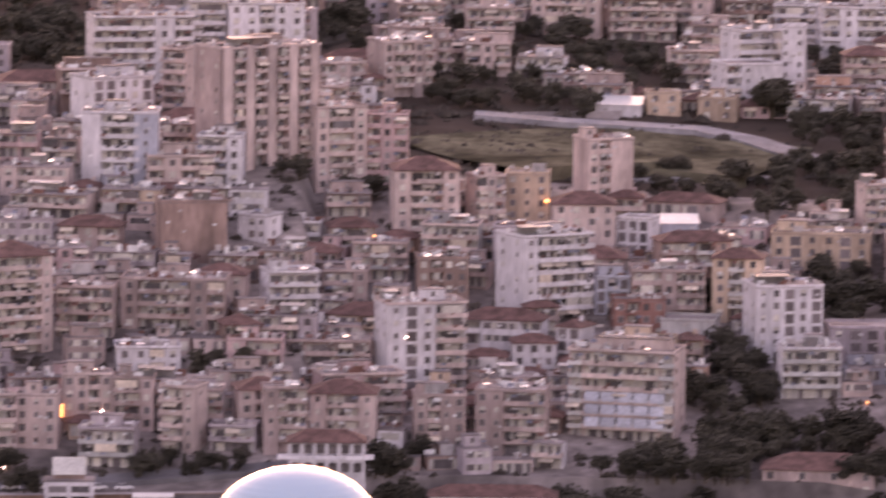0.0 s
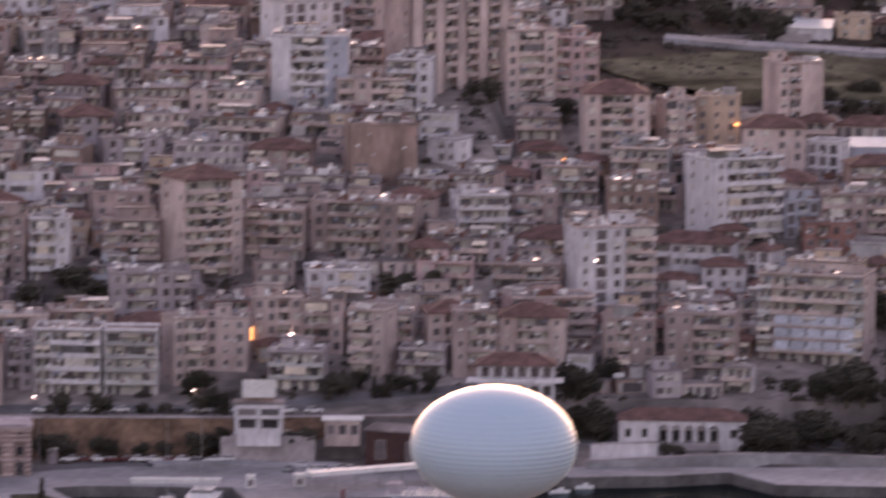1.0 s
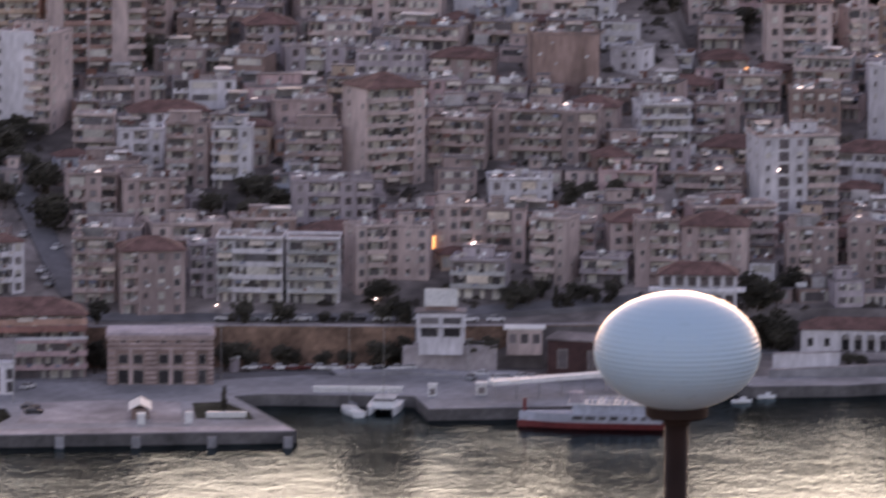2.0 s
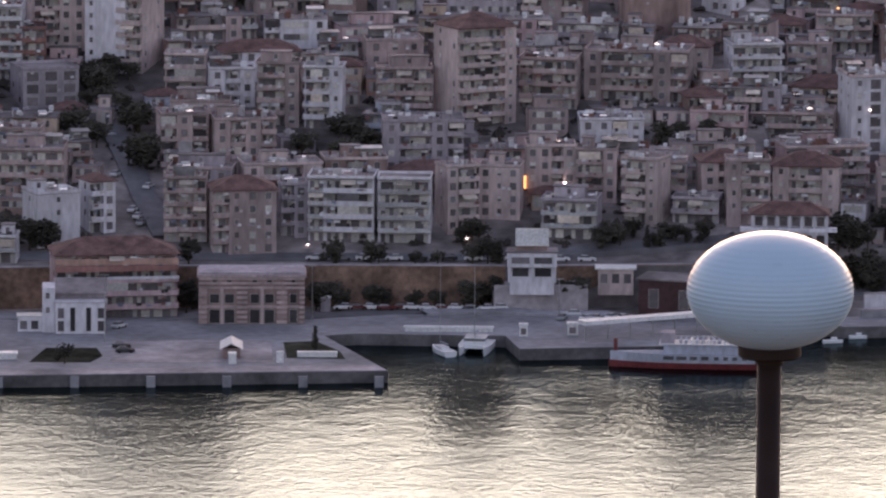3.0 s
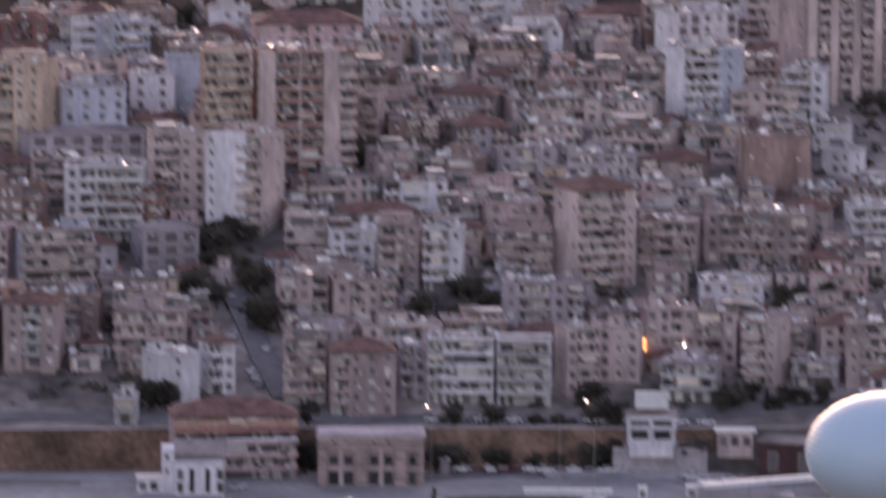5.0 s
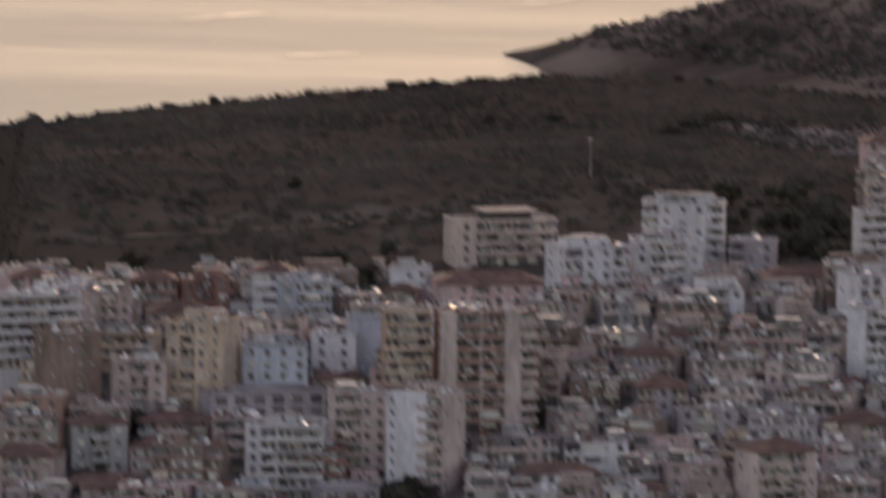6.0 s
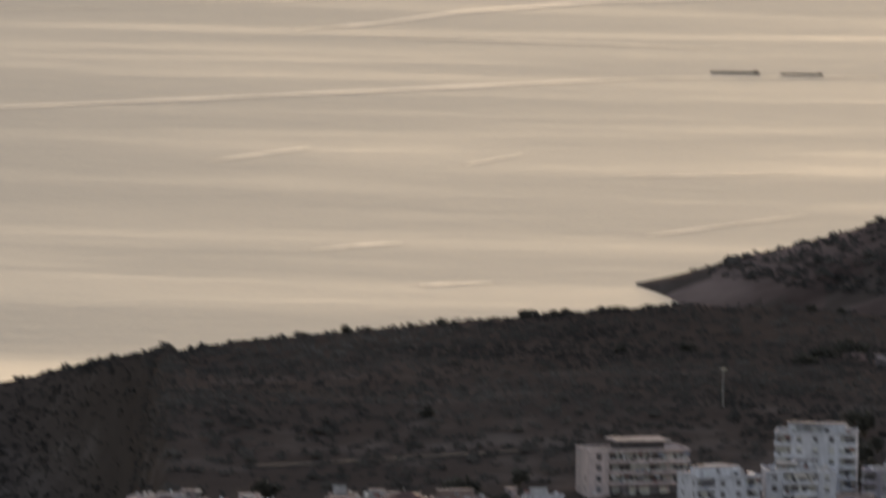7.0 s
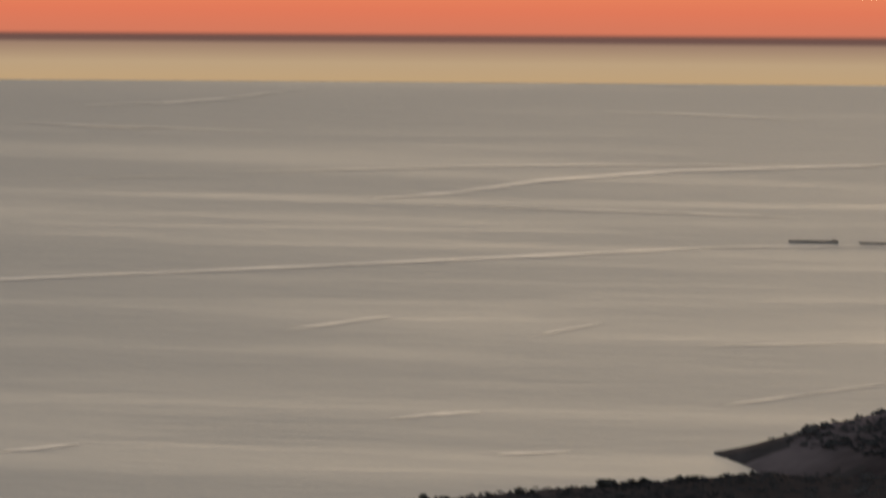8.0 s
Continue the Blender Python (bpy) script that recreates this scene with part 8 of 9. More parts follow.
# ---- trees and scrub ----
def clumps(seed, blobs, count, size):
    """Leaf clumps: small ragged eight-sided tufts strewn through the given blobs (x, y, z, radius)."""
    rng = random.Random(seed)
    v, f = [], []
    for _ in range(count):
        bx, by, bz, br = rng.choice(blobs)
        while True:
            p = Vector((rng.uniform(-1, 1), rng.uniform(-1, 1), rng.uniform(-1, 1)))
            if 0.3 < p.length < 1.0:
                break
        c = Vector((bx, by, bz)) + Vector((p.x * br, p.y * br, p.z * br * 0.85))
        k = len(v)
        for q in ((1, 0, 0), (-1, 0, 0), (0, 1, 0), (0, -1, 0), (0, 0, 1), (0, 0, -1)):
            s = size * rng.uniform(0.35, 1.25)
            v.append((c.x + q[0] * s + rng.uniform(-0.2, 0.2) * size, c.y + q[1] * s + rng.uniform(-0.2, 0.2) * size, c.z + q[2] * s * 0.7))
        f += [(k + i, k + j, k + m) for i, j, m in ((0, 2, 4), (2, 1, 4), (1, 3, 4), (3, 0, 4), (2, 0, 5), (1, 2, 5), (3, 1, 5), (0, 3, 5))]
    return v, f


def tree_meshes(seed, kind):
    rng = random.Random(seed)
    if kind == "cypress":
        blobs = [(rng.uniform(-0.2, 0.2), rng.uniform(-0.2, 0.2), 1.5 + i * 0.8, 1.15 - 0.1 * i) for i in range(9)]
        top = 8.0
    else:
        blobs = [(math.cos(i * 1.3 + seed) * rng.uniform(0.6, 2.3), math.sin(i * 1.3 + seed) * rng.uniform(0.6, 2.3), rng.uniform(1.8, 6.0), rng.uniform(1.2, 2.0)) for i in range(10)]
        top = 4.6
    v, f = clumps(seed, blobs, 330, 0.55 if kind != "cypress" else 0.4)
    crown = mesh("crown", v, f, [LEAF])
    v, f = revolve([(0.32, -1.5), (0.24, 0.3), (0.18, top * 0.5), (0.06, top)], 8)
    for bx, by, bz, br in blobs[:5]:
        if kind == "cypress":
            break
        k = len(v)
        s, e = Vector((0, 0, 1.6)), Vector((bx, by, bz))
        for c, w in ((s, 0.13), (e, 0.04)):
            v += [(c.x + w, c.y, c.z), (c.x - w * 0.5, c.y + w * 0.9, c.z), (c.x - w * 0.5, c.y - w * 0.9, c.z)]
        f += [(k, k + 1, k + 4, k + 3), (k + 1, k + 2, k + 5, k + 4), (k + 2, k, k + 3, k + 5)]
    return mesh("trunk", v, f, [BARK]), crown


TREES = [tree_meshes(s, "broad") for s in range(4)] + [tree_meshes(9, "cypress")]


def tree(a, r, high, kind=None, z=None, rng=random.Random(3)):
    k = rng.randrange(4) if kind is None else kind
    base = new("tree")
    s = high / 8.0
    base.matrix_basis = Matrix.Translation(at(a, r, z)) @ pose(0, 0, 0, 0, 0, rng.uniform(0, 360)) @ Matrix.Diagonal((s * rng.uniform(0.9, 1.3), s * rng.uniform(0.9, 1.3), s, 1))
    tagged(base, "dark green leafy tree among the houses" if k < 4 else "slim dark cypress among the houses", "tree", "trees of the town")
    child("trunk", TREES[k][0], base)
    child("crown", TREES[k][1], base)


for wa, wr, wh in ((-0.5227, 1614.66, 6.5), (-0.4231, 1614.73, 5.5), (-0.1742, 1614.93, 4.6), (0.0069, 1615.09, 4.8), (0.2785, 1616.17, 7.0), (0.3826, 1617.90, 6.5), (-0.8758, 1614.45, 7.0), (-0.7762, 1614.51, 5.5), (-0.9663, 1614.41, 6.5), (-2.0068, 1610.99, 8.0), (0.4810, 1614.95, 4.5), (1.0236, 1615.88, 4.0), (1.1593, 1616.08, 4.5)):
    tree(wa, wr, wh, None, 262 - wr * math.tan(radians(9.0)) if wh < 4.6 and wa > 0.4 else QUAY)
tree(6.325, 1986.0, 13.2)
tree(6.338, 1985.0, 13.4)
tree(6.575, 1954.0, 8.1, 4)
tree(6.589, 1956.0, 7.6)
tree(3.180, 1839.0, 7.5)
tree(5.865, 1681.0, 8.7)
tree(6.012, 1683.0, 6.9)
tree(6.366, 1685.0, 7.5)
tree(6.436, 1682.0, 9.5)
tree(6.173, 1682.0, 8.5)
tree(6.339, 1685.0, 9.9)
tree(6.057, 1684.0, 8.1)
tree(6.453, 1684.0, 7.1, 4)
tree(6.266, 1681.0, 8.5)
tree(6.153, 1682.0, 8.9)
tree(6.157, 1683.0, 7.4)
tree(6.016, 1681.0, 8.9)
tree(5.987, 1685.0, 9.7, 4)
tree(6.306, 1684.0, 9.2)
tree(6.388, 1681.0, 10.3)
tree(6.431, 1683.0, 8.5)
tree(6.034, 1684.0, 7.3)
tree(5.752, 1707.0, 8.5)
tree(6.236, 1712.0, 7.8)
tree(5.973, 1710.0, 8.0, 4)
tree(6.276, 1707.0, 8.5)
tree(5.868, 1707.0, 9.4)
tree(5.726, 1710.0, 9.6)
tree(6.264, 1709.0, 8.8)
tree(6.244, 1710.0, 7.7)
tree(6.192, 1712.0, 10.2)
tree(5.723, 1708.0, 9.8)
tree(5.921, 1655.0, 9.1)
tree(6.182, 1655.0, 6.3, 4)
tree(5.467, 1655.0, 8.8)
tree(5.979, 1655.0, 7.0)
tree(5.848, 1655.0, 6.6)
tree(5.754, 1655.0, 6.1)
tree(6.024, 1655.0, 8.5)
tree(5.453, 1655.0, 8.4, 4)
tree(5.589, 1655.0, 8.2)
tree(7.184, 1664.0, 6.7)
tree(6.068, 1655.0, 6.2)
tree(6.119, 1726.0, 6.2)
tree(6.008, 1727.0, 7.4)
tree(6.254, 1731.0, 7.4)
tree(6.208, 1729.0, 6.7)
tree(5.997, 1729.0, 8.3)
tree(7.213, 1655.0, 5.9)
tree(7.018, 1655.0, 7.9)
tree(7.066, 1655.0, 7.4)
tree(7.127, 1655.0, 7.7)
tree(7.073, 1773.0, 11.2)
tree(6.890, 1773.0, 11.4)
tree(7.242, 1777.0, 8.7)
tree(6.893, 1776.0, 7.8)
tree(6.842, 1772.0, 9.3)
tree(6.342, 1681.0, 6.7)
tree(6.526, 1683.0, 6.8)
tree(7.025, 1685.0, 8.7)
tree(6.378, 1683.0, 7.9)
tree(6.479, 1684.0, 7.5)
tree(7.038, 1688.0, 6.6)
tree(7.017, 1689.0, 9.1)
tree(6.875, 1687.0, 8.3)
tree(6.869, 1688.0, 7.9, 4)
tree(5.830, 1776.0, 8.9)
tree(5.892, 1777.0, 8.6)
tree(5.818, 1781.0, 6.5)
tree(1.666, 1873.0, 5.9, 4)
tree(1.515, 1873.0, 6.3)
tree(5.425, 1871.0, 5.0)
tree(5.658, 1870.0, 4.4)
tree(5.469, 1869.0, 5.0)
tree(7.126, 1919.0, 5.7, 4)
tree(6.974, 1918.0, 4.6)
tree(6.515, 1913.0, 6.1)
tree(6.601, 1917.0, 5.8)
tree(6.781, 1912.0, 5.8)
tree(6.240, 1884.0, 3.8)
tree(6.461, 1888.0, 4.1)
tree(6.749, 1890.0, 5.5)
tree(6.828, 1886.0, 4.2)
tree(4.280, 2010.0, 5.4)
tree(4.830, 2019.0, 4.5)
tree(4.036, 2010.0, 6.3)
tree(4.432, 2021.0, 5.8)
tree(4.749, 2026.0, 5.8)
tree(4.750, 2024.0, 5.5, 4)
tree(4.659, 2022.0, 4.6)
tree(4.131, 2012.0, 6.1, 4)
tree(5.387, 2121.0, 5.9)
tree(5.165, 2114.0, 6.0)
tree(4.660, 2111.0, 6.5)
tree(3.846, 2091.0, 7.5)
tree(5.103, 2113.0, 6.3)
tree(4.488, 2111.0, 6.9)
tree(5.099, 2112.0, 5.4)
tree(4.446, 2100.0, 6.5)
tree(5.878, 2076.0, 5.1)
tree(5.759, 2074.0, 5.0)
tree(5.853, 2074.0, 5.2, 4)
tree(5.546, 2078.0, 5.1)
tree(5.616, 2077.0, 5.0)
tree(4.949, 2062.0, 6.1)
tree(6.327, 2078.0, 4.6)
tree(6.643, 2084.0, 5.4)
tree(6.832, 2083.0, 5.3)
tree(4.155, 2038.0, 6.0, 4)
tree(4.612, 2047.0, 5.7, 4)
tree(4.082, 2036.0, 5.3)
tree(4.145, 2046.0, 4.9)
tree(3.756, 1976.0, 4.8)
tree(3.955, 1971.0, 6.2)
tree(4.099, 1980.0, 5.9)
tree(3.622, 1973.0, 6.5)
tree(4.079, 1974.0, 5.2, 4)
tree(3.862, 1968.0, 6.4)
tree(5.866, 1994.0, 6.4)
tree(6.061, 2000.0, 4.7)
tree(5.242, 2139.0, 6.2)
tree(5.167, 2136.0, 7.5)
tree(5.341, 2138.0, 6.1)
tree(4.425, 2122.0, 5.9)
tree(5.201, 2031.0, 5.4)
tree(5.560, 2117.0, 5.0, 4)
tree(5.918, 2121.0, 5.1)
tree(5.742, 2117.0, 5.8)
tree(5.520, 2116.0, 6.5)
tree(2.915, 2090.0, 10.0)
tree(3.012, 2094.0, 9.5)
tree(3.033, 2093.0, 7.9)
tree(2.720, 2084.0, 8.2)
tree(2.874, 2092.0, 9.6)
tree(0.764, 1972.0, 9.7)
tree(0.701, 1975.0, 9.1)
tree(0.201, 1980.0, 9.5)
tree(3.206, 1655.0, 6.7)
tree(3.295, 1655.0, 6.4)
tree(3.330, 1655.0, 6.2)
tree(3.442, 1655.0, 6.0)
tree(5.231, 1657.0, 7.6)
tree(5.010, 1656.0, 6.2)
tree(5.235, 1655.0, 7.4)
tree(5.268, 1655.0, 6.2)
tree(5.381, 1655.0, 5.7)
tree(5.576, 1655.0, 7.6)
tree(5.602, 1655.0, 5.5)
tree(-0.467, 1625.0, 5.0)
tree(-0.525, 1625.0, 6.3)
tree(-0.175, 1625.0, 3.8)
tree(0.007, 1625.0, 3.9)
tree(0.285, 1625.0, 5.5)
tree(0.406, 1625.0, 7.2)
tree(-0.825, 1625.0, 6.9)
tree(-0.807, 1625.0, 6.2, 4)
tree(0.278, 1644.0, 6.0)
tree(0.222, 1641.0, 5.6)
tree(0.337, 1643.0, 5.5)
tree(0.475, 1625.0, 4.3)
tree(0.504, 1625.0, 5.6, 4)
tree(-2.377, 1687.0, 8.5)
tree(-2.333, 1686.0, 9.6)
tree(-2.401, 1688.0, 8.5)
tree(-2.335, 1687.0, 10.1)
tree(-2.419, 1710.0, 7.0)
tree(-2.381, 1711.0, 8.4)
tree(-2.376, 1710.0, 8.1)
tree(-3.358, 1637.0, 9.0)
tree(-3.409, 1640.0, 7.5)
tree(-3.257, 1638.0, 8.7)
tree(-3.101, 1638.0, 8.3)
tree(-1.601, 1708.0, 6.9)
tree(2.148, 1705.0, 6.6)
tree(1.932, 1706.0, 5.3)
tree(1.466, 1641.0, 5.7)
tree(1.326, 1641.0, 5.3)
tree(1.321, 1639.0, 4.9)
tree(1.679, 1639.0, 5.7, 4)
tree(1.770, 1640.0, 5.0)
tree(1.911, 1644.0, 4.7)
tree(1.853, 1645.0, 4.9)
tree(2.125, 1644.0, 5.7)
tree(1.989, 1643.0, 4.8)
tree(-0.636, 1702.0, 4.8)
tree(-0.591, 1699.0, 6.4)
tree(-1.987, 1625.0, 6.4)
tree(-1.957, 1616.0, 6.0)
tree(3.792, 1650.0, 3.0)
tree(5.132, 1651.0, 6.9)
tree(5.179, 1650.0, 9.0)
tree(5.170, 1650.0, 9.0)
tree(5.238, 1653.0, 8.5)
tree(5.158, 1651.0, 9.1)
tree(5.122, 1643.0, 8.9)
tree(5.663, 1643.0, 9.1)
tree(5.273, 1644.0, 8.5)
tree(5.154, 1640.0, 6.6)
tree(5.462, 1642.0, 7.6)
tree(5.649, 1630.0, 6.5)
tree(5.762, 1636.0, 9.1)
tree(5.650, 1635.0, 6.9)
tree(5.546, 1637.0, 6.2)
tree(3.856, 1667.0, 6.0)
tree(3.566, 1667.0, 8.0)
tree(1.810, 1646.0, 4.2)
tree(1.573, 1647.0, 4.5)
tree(1.569, 1646.0, 4.8, 4)
tree(1.379, 1645.0, 4.9)
tree(-3.327, 1974.0, 8.9)
tree(-3.232, 1978.0, 6.2)
tree(-3.173, 1977.0, 6.4)
tree(-3.226, 1979.0, 6.8, 4)
tree(-4.854, 1981.0, 7.5)
tree(-4.796, 1982.0, 7.4)
tree(-4.879, 1981.0, 7.4)
tree(-4.812, 1795.0, 7.1)
tree(-4.854, 1796.0, 7.9)
tree(-4.939, 1796.0, 6.0)
tree(0.842, 2005.0, 6.9)
tree(0.622, 1998.0, 10.1)
tree(0.357, 1995.0, 8.0)
tree(0.441, 1995.0, 8.1)
tree(-5.885, 1938.0, 6.0)
tree(-6.076, 2443.0, 5.5)
tree(-6.045, 2432.0, 4.5)
tree(-6.055, 2433.0, 4.9)
tree(-6.037, 2423.0, 6.5)
tree(-2.938, 1954.0, 6.7)
tree(-3.155, 1952.0, 8.0)
tree(-3.017, 1954.0, 6.0)
tree(-1.563, 1795.0, 8.2)
tree(-1.557, 1794.0, 7.1)
tree(-2.9794, 1538.62, 5.5, 2, QUAY)
tree(-0.9744, 1554.74, 5.5, 4, QUAY)
tree(-6.387, 2686.0, 11.7, 1, 43.1)
tree(-6.253, 2662.0, 9.9, 3, 47.7)
tree(-6.141, 2642.0, 7.2, 2, 52.4)
tree(-6.007, 2618.0, 4.5, 3, 57.6)
tree(-5.851, 2582.0, 4.5, 1, 61.6)
tree(-5.583, 2386.0, 4.5, 1, 78.5)
tree(-4.523, 2442.0, 3.6, 1, 80.2)
tree(-4.196, 2442.0, 5.4, 3, 81.2)
tree(-4.017, 2442.0, 2.7, 0, 83.0)
tree(-3.435, 2442.0, 4.5, 3, 84.4)
tree(-3.336, 2442.0, 2.7, 1, 85.5)
tree(-2.776, 2442.0, 6.3, 0, 86.0)
tree(-2.539, 2442.0, 5.4, 2, 87.2)
tree(-2.463, 2442.0, 5.4, 1, 87.5)
tree(-2.203, 2442.0, 3.6, 3, 89.2)
tree(-2.069, 2442.0, 4.5, 2, 89.3)
tree(-4.921, 2442.0, 3.6, 3, 78.0)
tree(-3.681, 2442.0, 2.7, 3, 84.2)
tree(-3.054, 2442.0, 2.7, 2, 86.5)
tree(-1.484, 2289.0, 6.3, 0, 86.7)
tree(-2.021, 2293.0, 5.4, 1, 86.3)
tree(-3.542, 2127.0, 6.3, 3, 79.2)
tree(-3.366, 2328.0, 3.6, 2, 84.0)
tree(-0.279, 2442.0, 4.5, 1, 89.3)
tree(-0.502, 2442.0, 4.5, 0, 90.2)
tree(0.258, 2442.0, 4.5, 2, 87.2)
tree(-0.409, 2275.0, 10.8, 2, 84.1)
tree(-0.186, 2300.0, 10.8, 2, 84.2)
tree(-0.542, 2255.0, 9.0, 2, 84.6)

WOODS = ([], [], [])


def grove(a0, a1, r0, r1, count, high=10.5):
    """Trees strewn over a stretch of the hillside, clear of the houses."""
    rng = random.Random(int(a0 * 1000 + r0))
    for _ in range(count):
        a, r = rng.uniform(a0, a1), rng.uniform(r0, max(r1, r0 + 10))
        p = at(a, r)
        if any(abs(p.x - m.translation.x) < w * 0.5 + 2.5 and abs(p.y - m.translation.y) < d * 0.5 + 2.5 for m, w, d, *_ in BUILT):
            continue
        if 1895 < r < 1965 and 3.6 < a < 6.6:
            continue
        if r0 < 1660:
            tree(a, r, rng.uniform(0.48, 1.0) * high, 4 if rng.random() < 0.06 else None)
            continue
        k = rng.randrange(4)
        size = rng.uniform(4.5, 9.5) / 8.0
        m = Matrix.Translation(p) @ pose(0, 0, 0, 0, 0, rng.uniform(0, 360)) @ Matrix.Diagonal((size * 1.15, size * 1.15, size, 1))
        for me, which in zip(TREES[k], (0, 1)):
            start = len(WOODS[0])
            WOODS[0].extend(tuple(m @ v.co) for v in me.vertices)
            WOODS[1].extend(tuple(i + start for i in f.vertices) for f in me.polygons)
            WOODS[2].extend([which] * len(me.polygons))


grove(0.197, 0.825, 1949, 2085, 21)
grove(2.613, 3.133, 2021, 2135, 14)
grove(3.425, 4.935, 1931, 2037, 34)
grove(4.228, 5.489, 2041, 2137, 28)
grove(4.950, 5.806, 1999, 2065, 13)
grove(6.604, 6.909, 1953, 2129, 13)
grove(5.782, 6.139, 1761, 1799, 6)
grove(6.677, 7.263, 1759, 1823, 19)
grove(5.679, 6.458, 1665, 1743, 29)
grove(5.260, 7.288, 1653, 1685, 45)
grove(2.175, 2.716, 1821, 1857, 8)
grove(2.715, 3.301, 1829, 1851, 6)
grove(5.253, 7.075, 1849, 1903, 27)
grove(5.774, 6.944, 1827, 1857, 14)
grove(6.481, 7.245, 1855, 1985, 28)
grove(-2.892, -2.262, 1701, 1751, 19)
grove(-1.316, -0.503, 1681, 1711, 13)
grove(0.915, 1.210, 1697, 1723, 3)
grove(1.750, 2.024, 1681, 1715, 5)
grove(-4.804, -4.533, 1773, 1815, 5)
grove(-3.238, -2.787, 1897, 1993, 11)
grove(-1.657, -1.384, 1769, 1807, 5)
grove(-0.192, 0.846, 1943, 2093, 31)
grove(-5.252, -4.982, 1749, 1787, 5)

grove(3.230, 3.600, 1646, 1656, 9)
grove(4.000, 4.680, 1622, 1630, 7, 4.2)
grove(4.700, 5.050, 1622, 1654, 12)

tagged(new("hillside_woods", mesh("hillside_woods", WOODS[0], WOODS[1], [BARK, LEAF], WOODS[2])), "dark green trees strewn over the upper hillside", "trees", kind="stuff")

# ---- small things on roofs, balconies and walls, too many and too small to count ----
CLUTTER = [material("clutter_" + k, c, rough=r, metal=m, grain=2.0) for k, c, r, m in (
    ("white", (0.7, 0.7, 0.71), 0.5, 0.0), ("pale", (0.48, 0.44, 0.43), 0.8, 0.0), ("dark", (0.07, 0.06, 0.06), 0.8, 0.0), ("metal", (0.7, 0.7, 0.7), 0.15, 0.9),
    ("rust", (0.2, 0.1, 0.08), 0.9, 0.0), ("blue", (0.24, 0.26, 0.33), 0.9, 0.0), ("red", (0.27, 0.15, 0.135), 0.9, 0.0), ("cloth", (0.6, 0.55, 0.52), 0.9, 0.0))]


def strew():
    rng = random.Random(77)
    roofs, walls = ([], [], []), ([], [], [])

    def put(bag, m, x, y, z, sx, sy, sz, mat, tilt=0.0, spin=0.0):
        v, f, w = bag
        k = len(v)
        t = m @ pose(x, y, z, tilt, 0, spin)
        for p in ((-1, -1, 0), (1, -1, 0), (1, 1, 0), (-1, 1, 0), (-1, -1, 2), (1, -1, 2), (1, 1, 2), (-1, 1, 2)):
            v.append(tuple(t @ Vector((p[0] * sx / 2, p[1] * sy / 2, p[2] * sz / 2))))
        f.extend(((k + 4, k + 5, k + 6, k + 7), (k, k + 1, k + 5, k + 4), (k + 1, k + 2, k + 6, k + 5), (k + 2, k + 3, k + 7, k + 6), (k + 3, k, k + 4, k + 7), (k, k + 3, k + 2, k + 1)))
        w.extend([mat] * 6)

    for m, w, d, h, first, n, roof, spots in BUILT:
        if roof.startswith("flat") and "bare" not in roof:
            for _ in range(int(w * d / 11)):
                x, y = rng.uniform(-w / 2 + 0.7, w / 2 - 0.7), rng.uniform(-d / 2 + 0.6, d / 2 - 0.6)
                kind = rng.random()
                if kind < 0.35:
                    put(roofs, m, x, y, h + 0.15, rng.uniform(0.4, 1.4), rng.uniform(0.4, 1.2), rng.uniform(0.4, 1.3), rng.choice((0, 1, 1, 2, 4)))
                elif kind < 0.55:
                    put(roofs, m, x, y, h + 0.15, rng.uniform(1.2, 3.0), 0.15, rng.uniform(0.7, 1.7), rng.choice((1, 1, 4, 0)), 0, rng.choice((0, 0, 90)))
                elif kind < 0.68:
                    put(roofs, m, x, y, h + 0.9, rng.uniform(0.9, 1.8), rng.uniform(0.7, 1.1), 0.08, rng.choice((3, 3, 0)), rng.uniform(-25, 25), rng.uniform(-40, 40))
                elif kind < 0.85:
                    put(roofs, m, x, y, h + 0.15, 0.09, 0.09, rng.uniform(1.4, 3.2), rng.choice((2, 3, 4)))
                else:
                    put(roofs, m, x, y, h + rng.uniform(1.0, 1.4), rng.uniform(0.8, 1.9), 0.05, rng.uniform(0.5, 0.9), rng.choice((7, 7, 5, 6, 0)), 0, rng.uniform(-15, 15))
        for xc, span, back, out, z0 in spots:
            for _ in range(int(span * 0.7) + 1):
                x = xc + rng.uniform(-0.44, 0.44) * span
                kind = rng.random()
                if kind < 0.35:
                    put(walls, m, x, back - out - 0.06, z0 + rng.uniform(0.35, 0.6), rng.uniform(0.5, 1.3), 0.05, rng.uniform(0.4, 0.8), rng.choice((7, 7, 0, 5, 6, 2)))
                elif kind < 0.6:
                    put(walls, m, x, back - out * 0.5, z0 + 0.01, rng.uniform(0.4, 0.8), 0.5, rng.uniform(0.8, 1.7), rng.choice((0, 1, 2, 4)))
                elif kind < 0.8:
                    put(walls, m, x, back - out + 0.35, z0 + 1.9, rng.uniform(0.8, 1.8), 0.05, rng.uniform(0.5, 0.9), rng.choice((7, 0, 5, 6, 1)))
                else:
                    put(walls, m, x, back - 0.2, z0 + 2.2, 0.8, 0.32, 0.55, 0)
        for i in range(first, n):
            for _ in range(rng.choice((0, 1, 1, 2))):
                x = rng.uniform(-w / 2 + 0.6, w / 2 - 0.6)
                if not any(abs(x - q[0]) < q[1] / 2 + 0.6 for q in spots):
                    put(walls, m, x, -d / 2 - 0.17, i * STOREY + rng.uniform(0.3, 2.3), 0.8, 0.32, 0.55, rng.choice((0, 0, 1)))
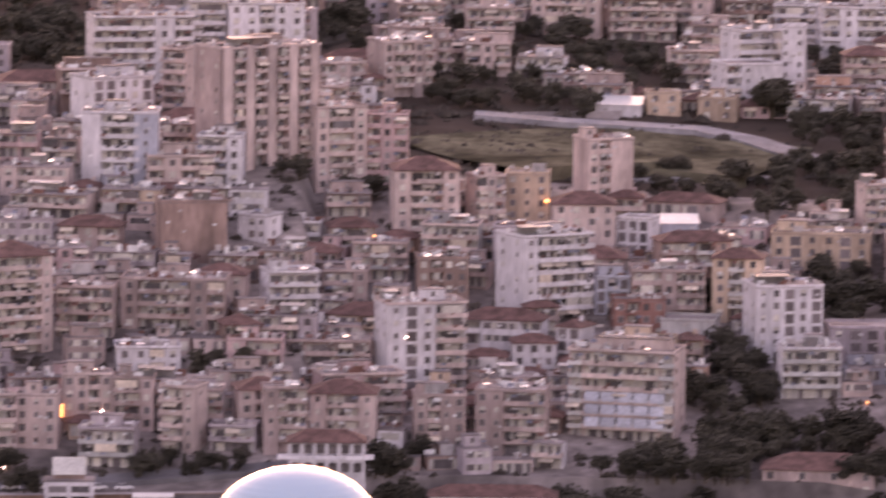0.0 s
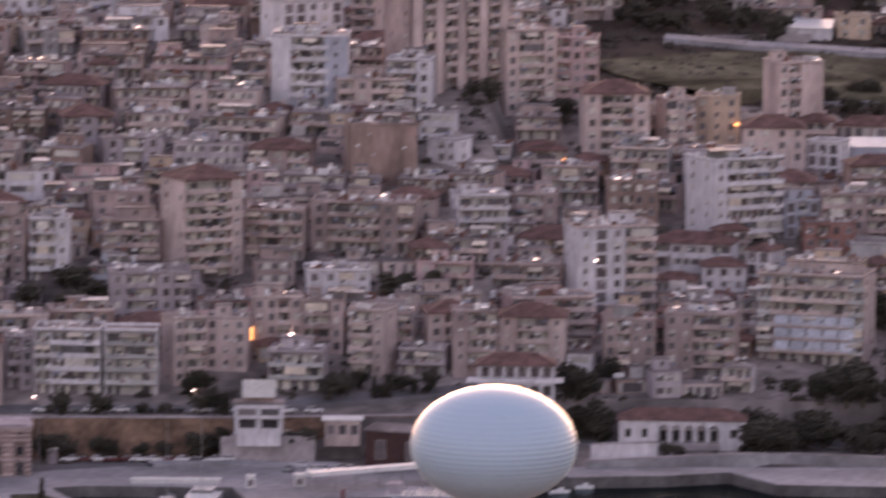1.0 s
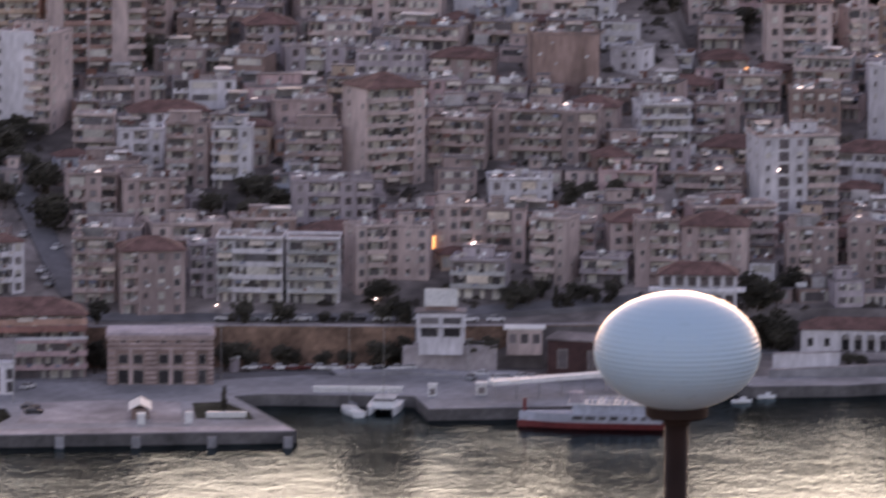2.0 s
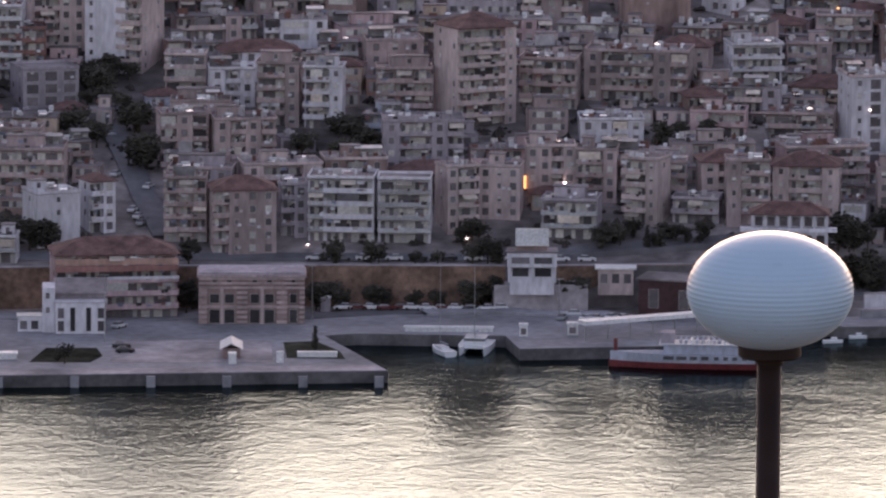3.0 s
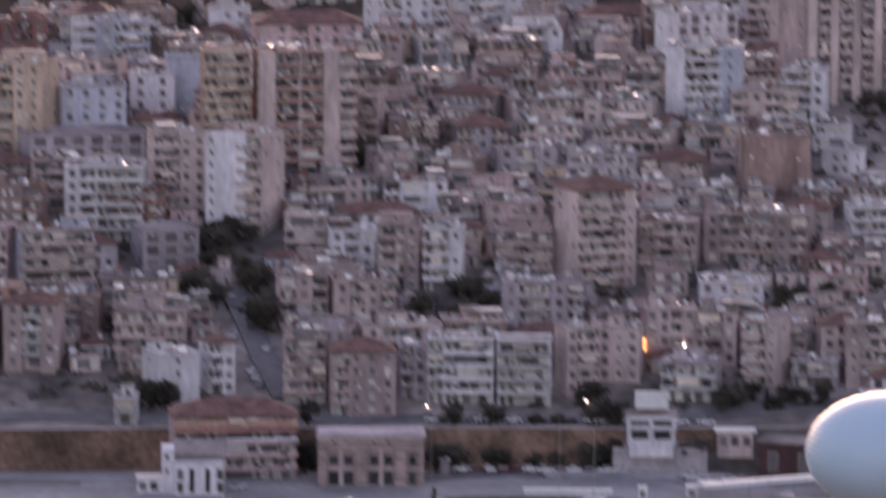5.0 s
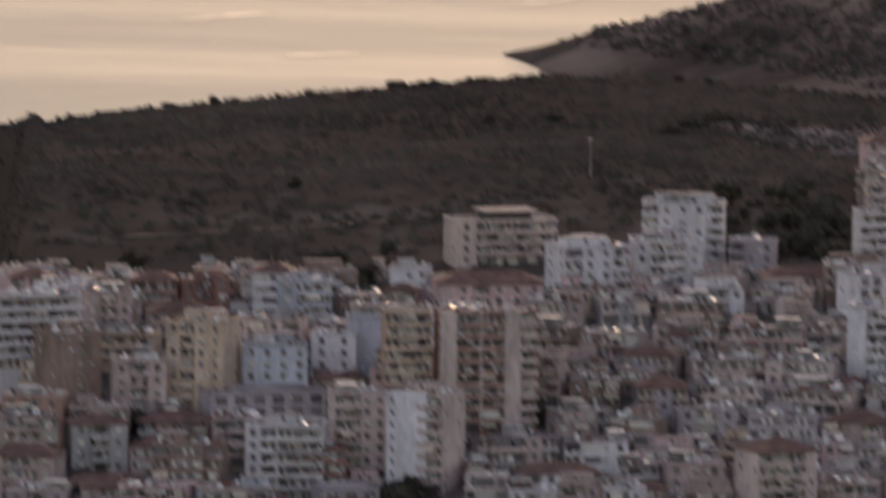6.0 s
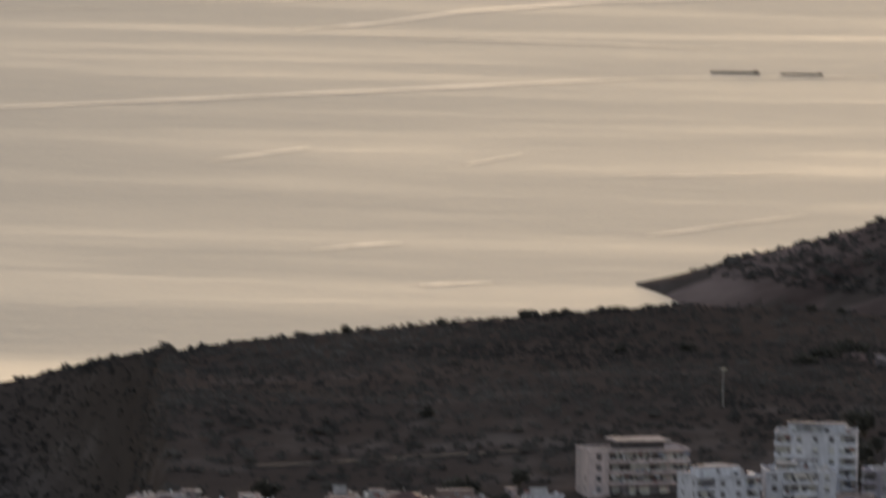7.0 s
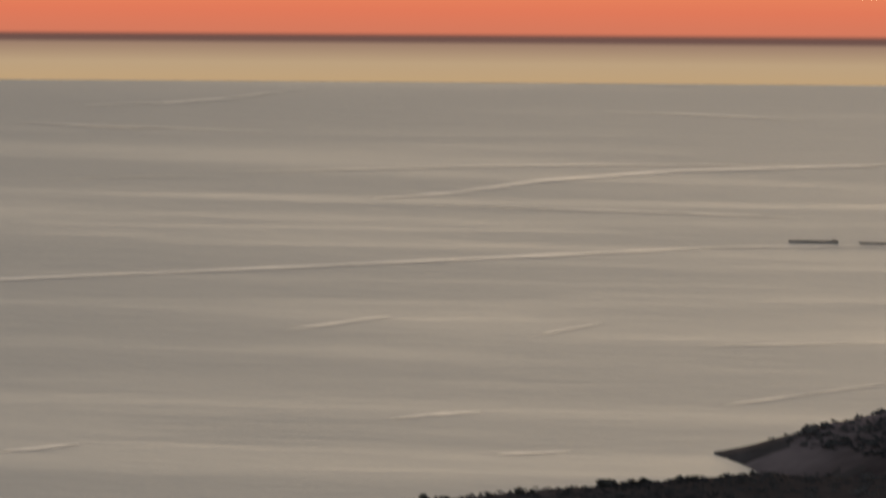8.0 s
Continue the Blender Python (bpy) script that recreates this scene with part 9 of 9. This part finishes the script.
    for name, bag, label in (("rooftop_clutter", roofs, "crates, pipes, panels and washing on the flat roofs"), ("facade_clutter", walls, "air conditioners, washing and furniture on the balconies")):
        tagged(new(name, mesh(name, bag[0], bag[1], CLUTTER, bag[2])), label, "clutter", kind="stuff")


strew()


def light_mast(a, r, z, high, label):
    b = new("light_mast")
    b.matrix_basis = pose(*at(a, r, z), 0, 0, -a)
    tagged(b, label, "mast")
    v, f = revolve([(0.16, -0.5), (0.07, high)], 10)
    child("pole", mesh("pole", v, f, [METAL]), b)
    part_box("arm", b, METAL, (-1.0, 1.0, -0.08, 0.08, high - 0.1, high + 0.12))


light_mast(-2.6581, 1566.75, QUAY, 15.0, "tall grey light mast on the quay")
light_mast(-0.9977, 1599.26, QUAY, 12.0, "tall grey light mast on the quay")
light_mast(0.9808, 1601.08, QUAY, 9.0, "tall grey light mast on the quay")
light_mast(-1.2018, 2131.00, land(-1.2018, 2131.00), 11.0, "thin radio mast on the ridge")

# scrub of the ridge and the headland, and the bushes on its skyline
def scrub(name, seed, count, a0, a1, r0, r1, lo, hi, label, tops=0):
    rng = random.Random(seed)
    v, f = [], []
    made = 0
    while made < count:
        a, r = rng.uniform(a0, a1), rng.uniform(r0, r1)
        z = land(a, r)
        if z < (34 if r > 2950 else 3):
            continue
        c = at(a, r)
        if noise.noise(c * 0.011) < rng.uniform(-0.9, 0.1):
            continue
        made += 1
        s = rng.uniform(lo, hi) * (1.8 if rng.random() < 0.08 else 1.0)
        zz = relief(a, r)
        for _ in range(4):
            o = Vector((rng.uniform(-1, 1), rng.uniform(-1, 1), rng.uniform(0.1, 0.6))) * s
            k = len(v)
            for q in ((1, 0, 0), (-1, 0, 0), (0, 1, 0), (0, -1, 0), (0, 0, 1)):
                w = s * rng.uniform(0.4, 1.0)
                v.append((c.x + o.x + q[0] * w, c.y + o.y + q[1] * w, zz - 0.2 + o.z + q[2] * w * 0.9))
            f += [(k, k + 2, k + 4), (k + 2, k + 1, k + 4), (k + 1, k + 3, k + 4), (k + 3, k, k + 4)]
    return tagged(new(name, mesh(name, v, f, [LEAF_DRY])), label, "scrub", kind="stuff")


scrub("ridge_scrub", 1, 16000, -8.0, 6.5, 2120, 2470, 0.4, 1.0, "dark scrub covering the ridge behind the town")
scrub("west_ridge_scrub", 5, 3500, -8.0, -5.1, 2450, 2720, 0.4, 1.1, "dark scrub covering the end of the ridge")
scrub("headland_scrub", 2, 2500, -1.7, 3.0, 3200, 3560, 0.8, 2.0, "dark scrub on the far headland")
scrub("town_scrub", 3, 6000, -7.5, 7.4, 1640, 2120, 0.5, 1.6, "weeds and bushes between the houses")
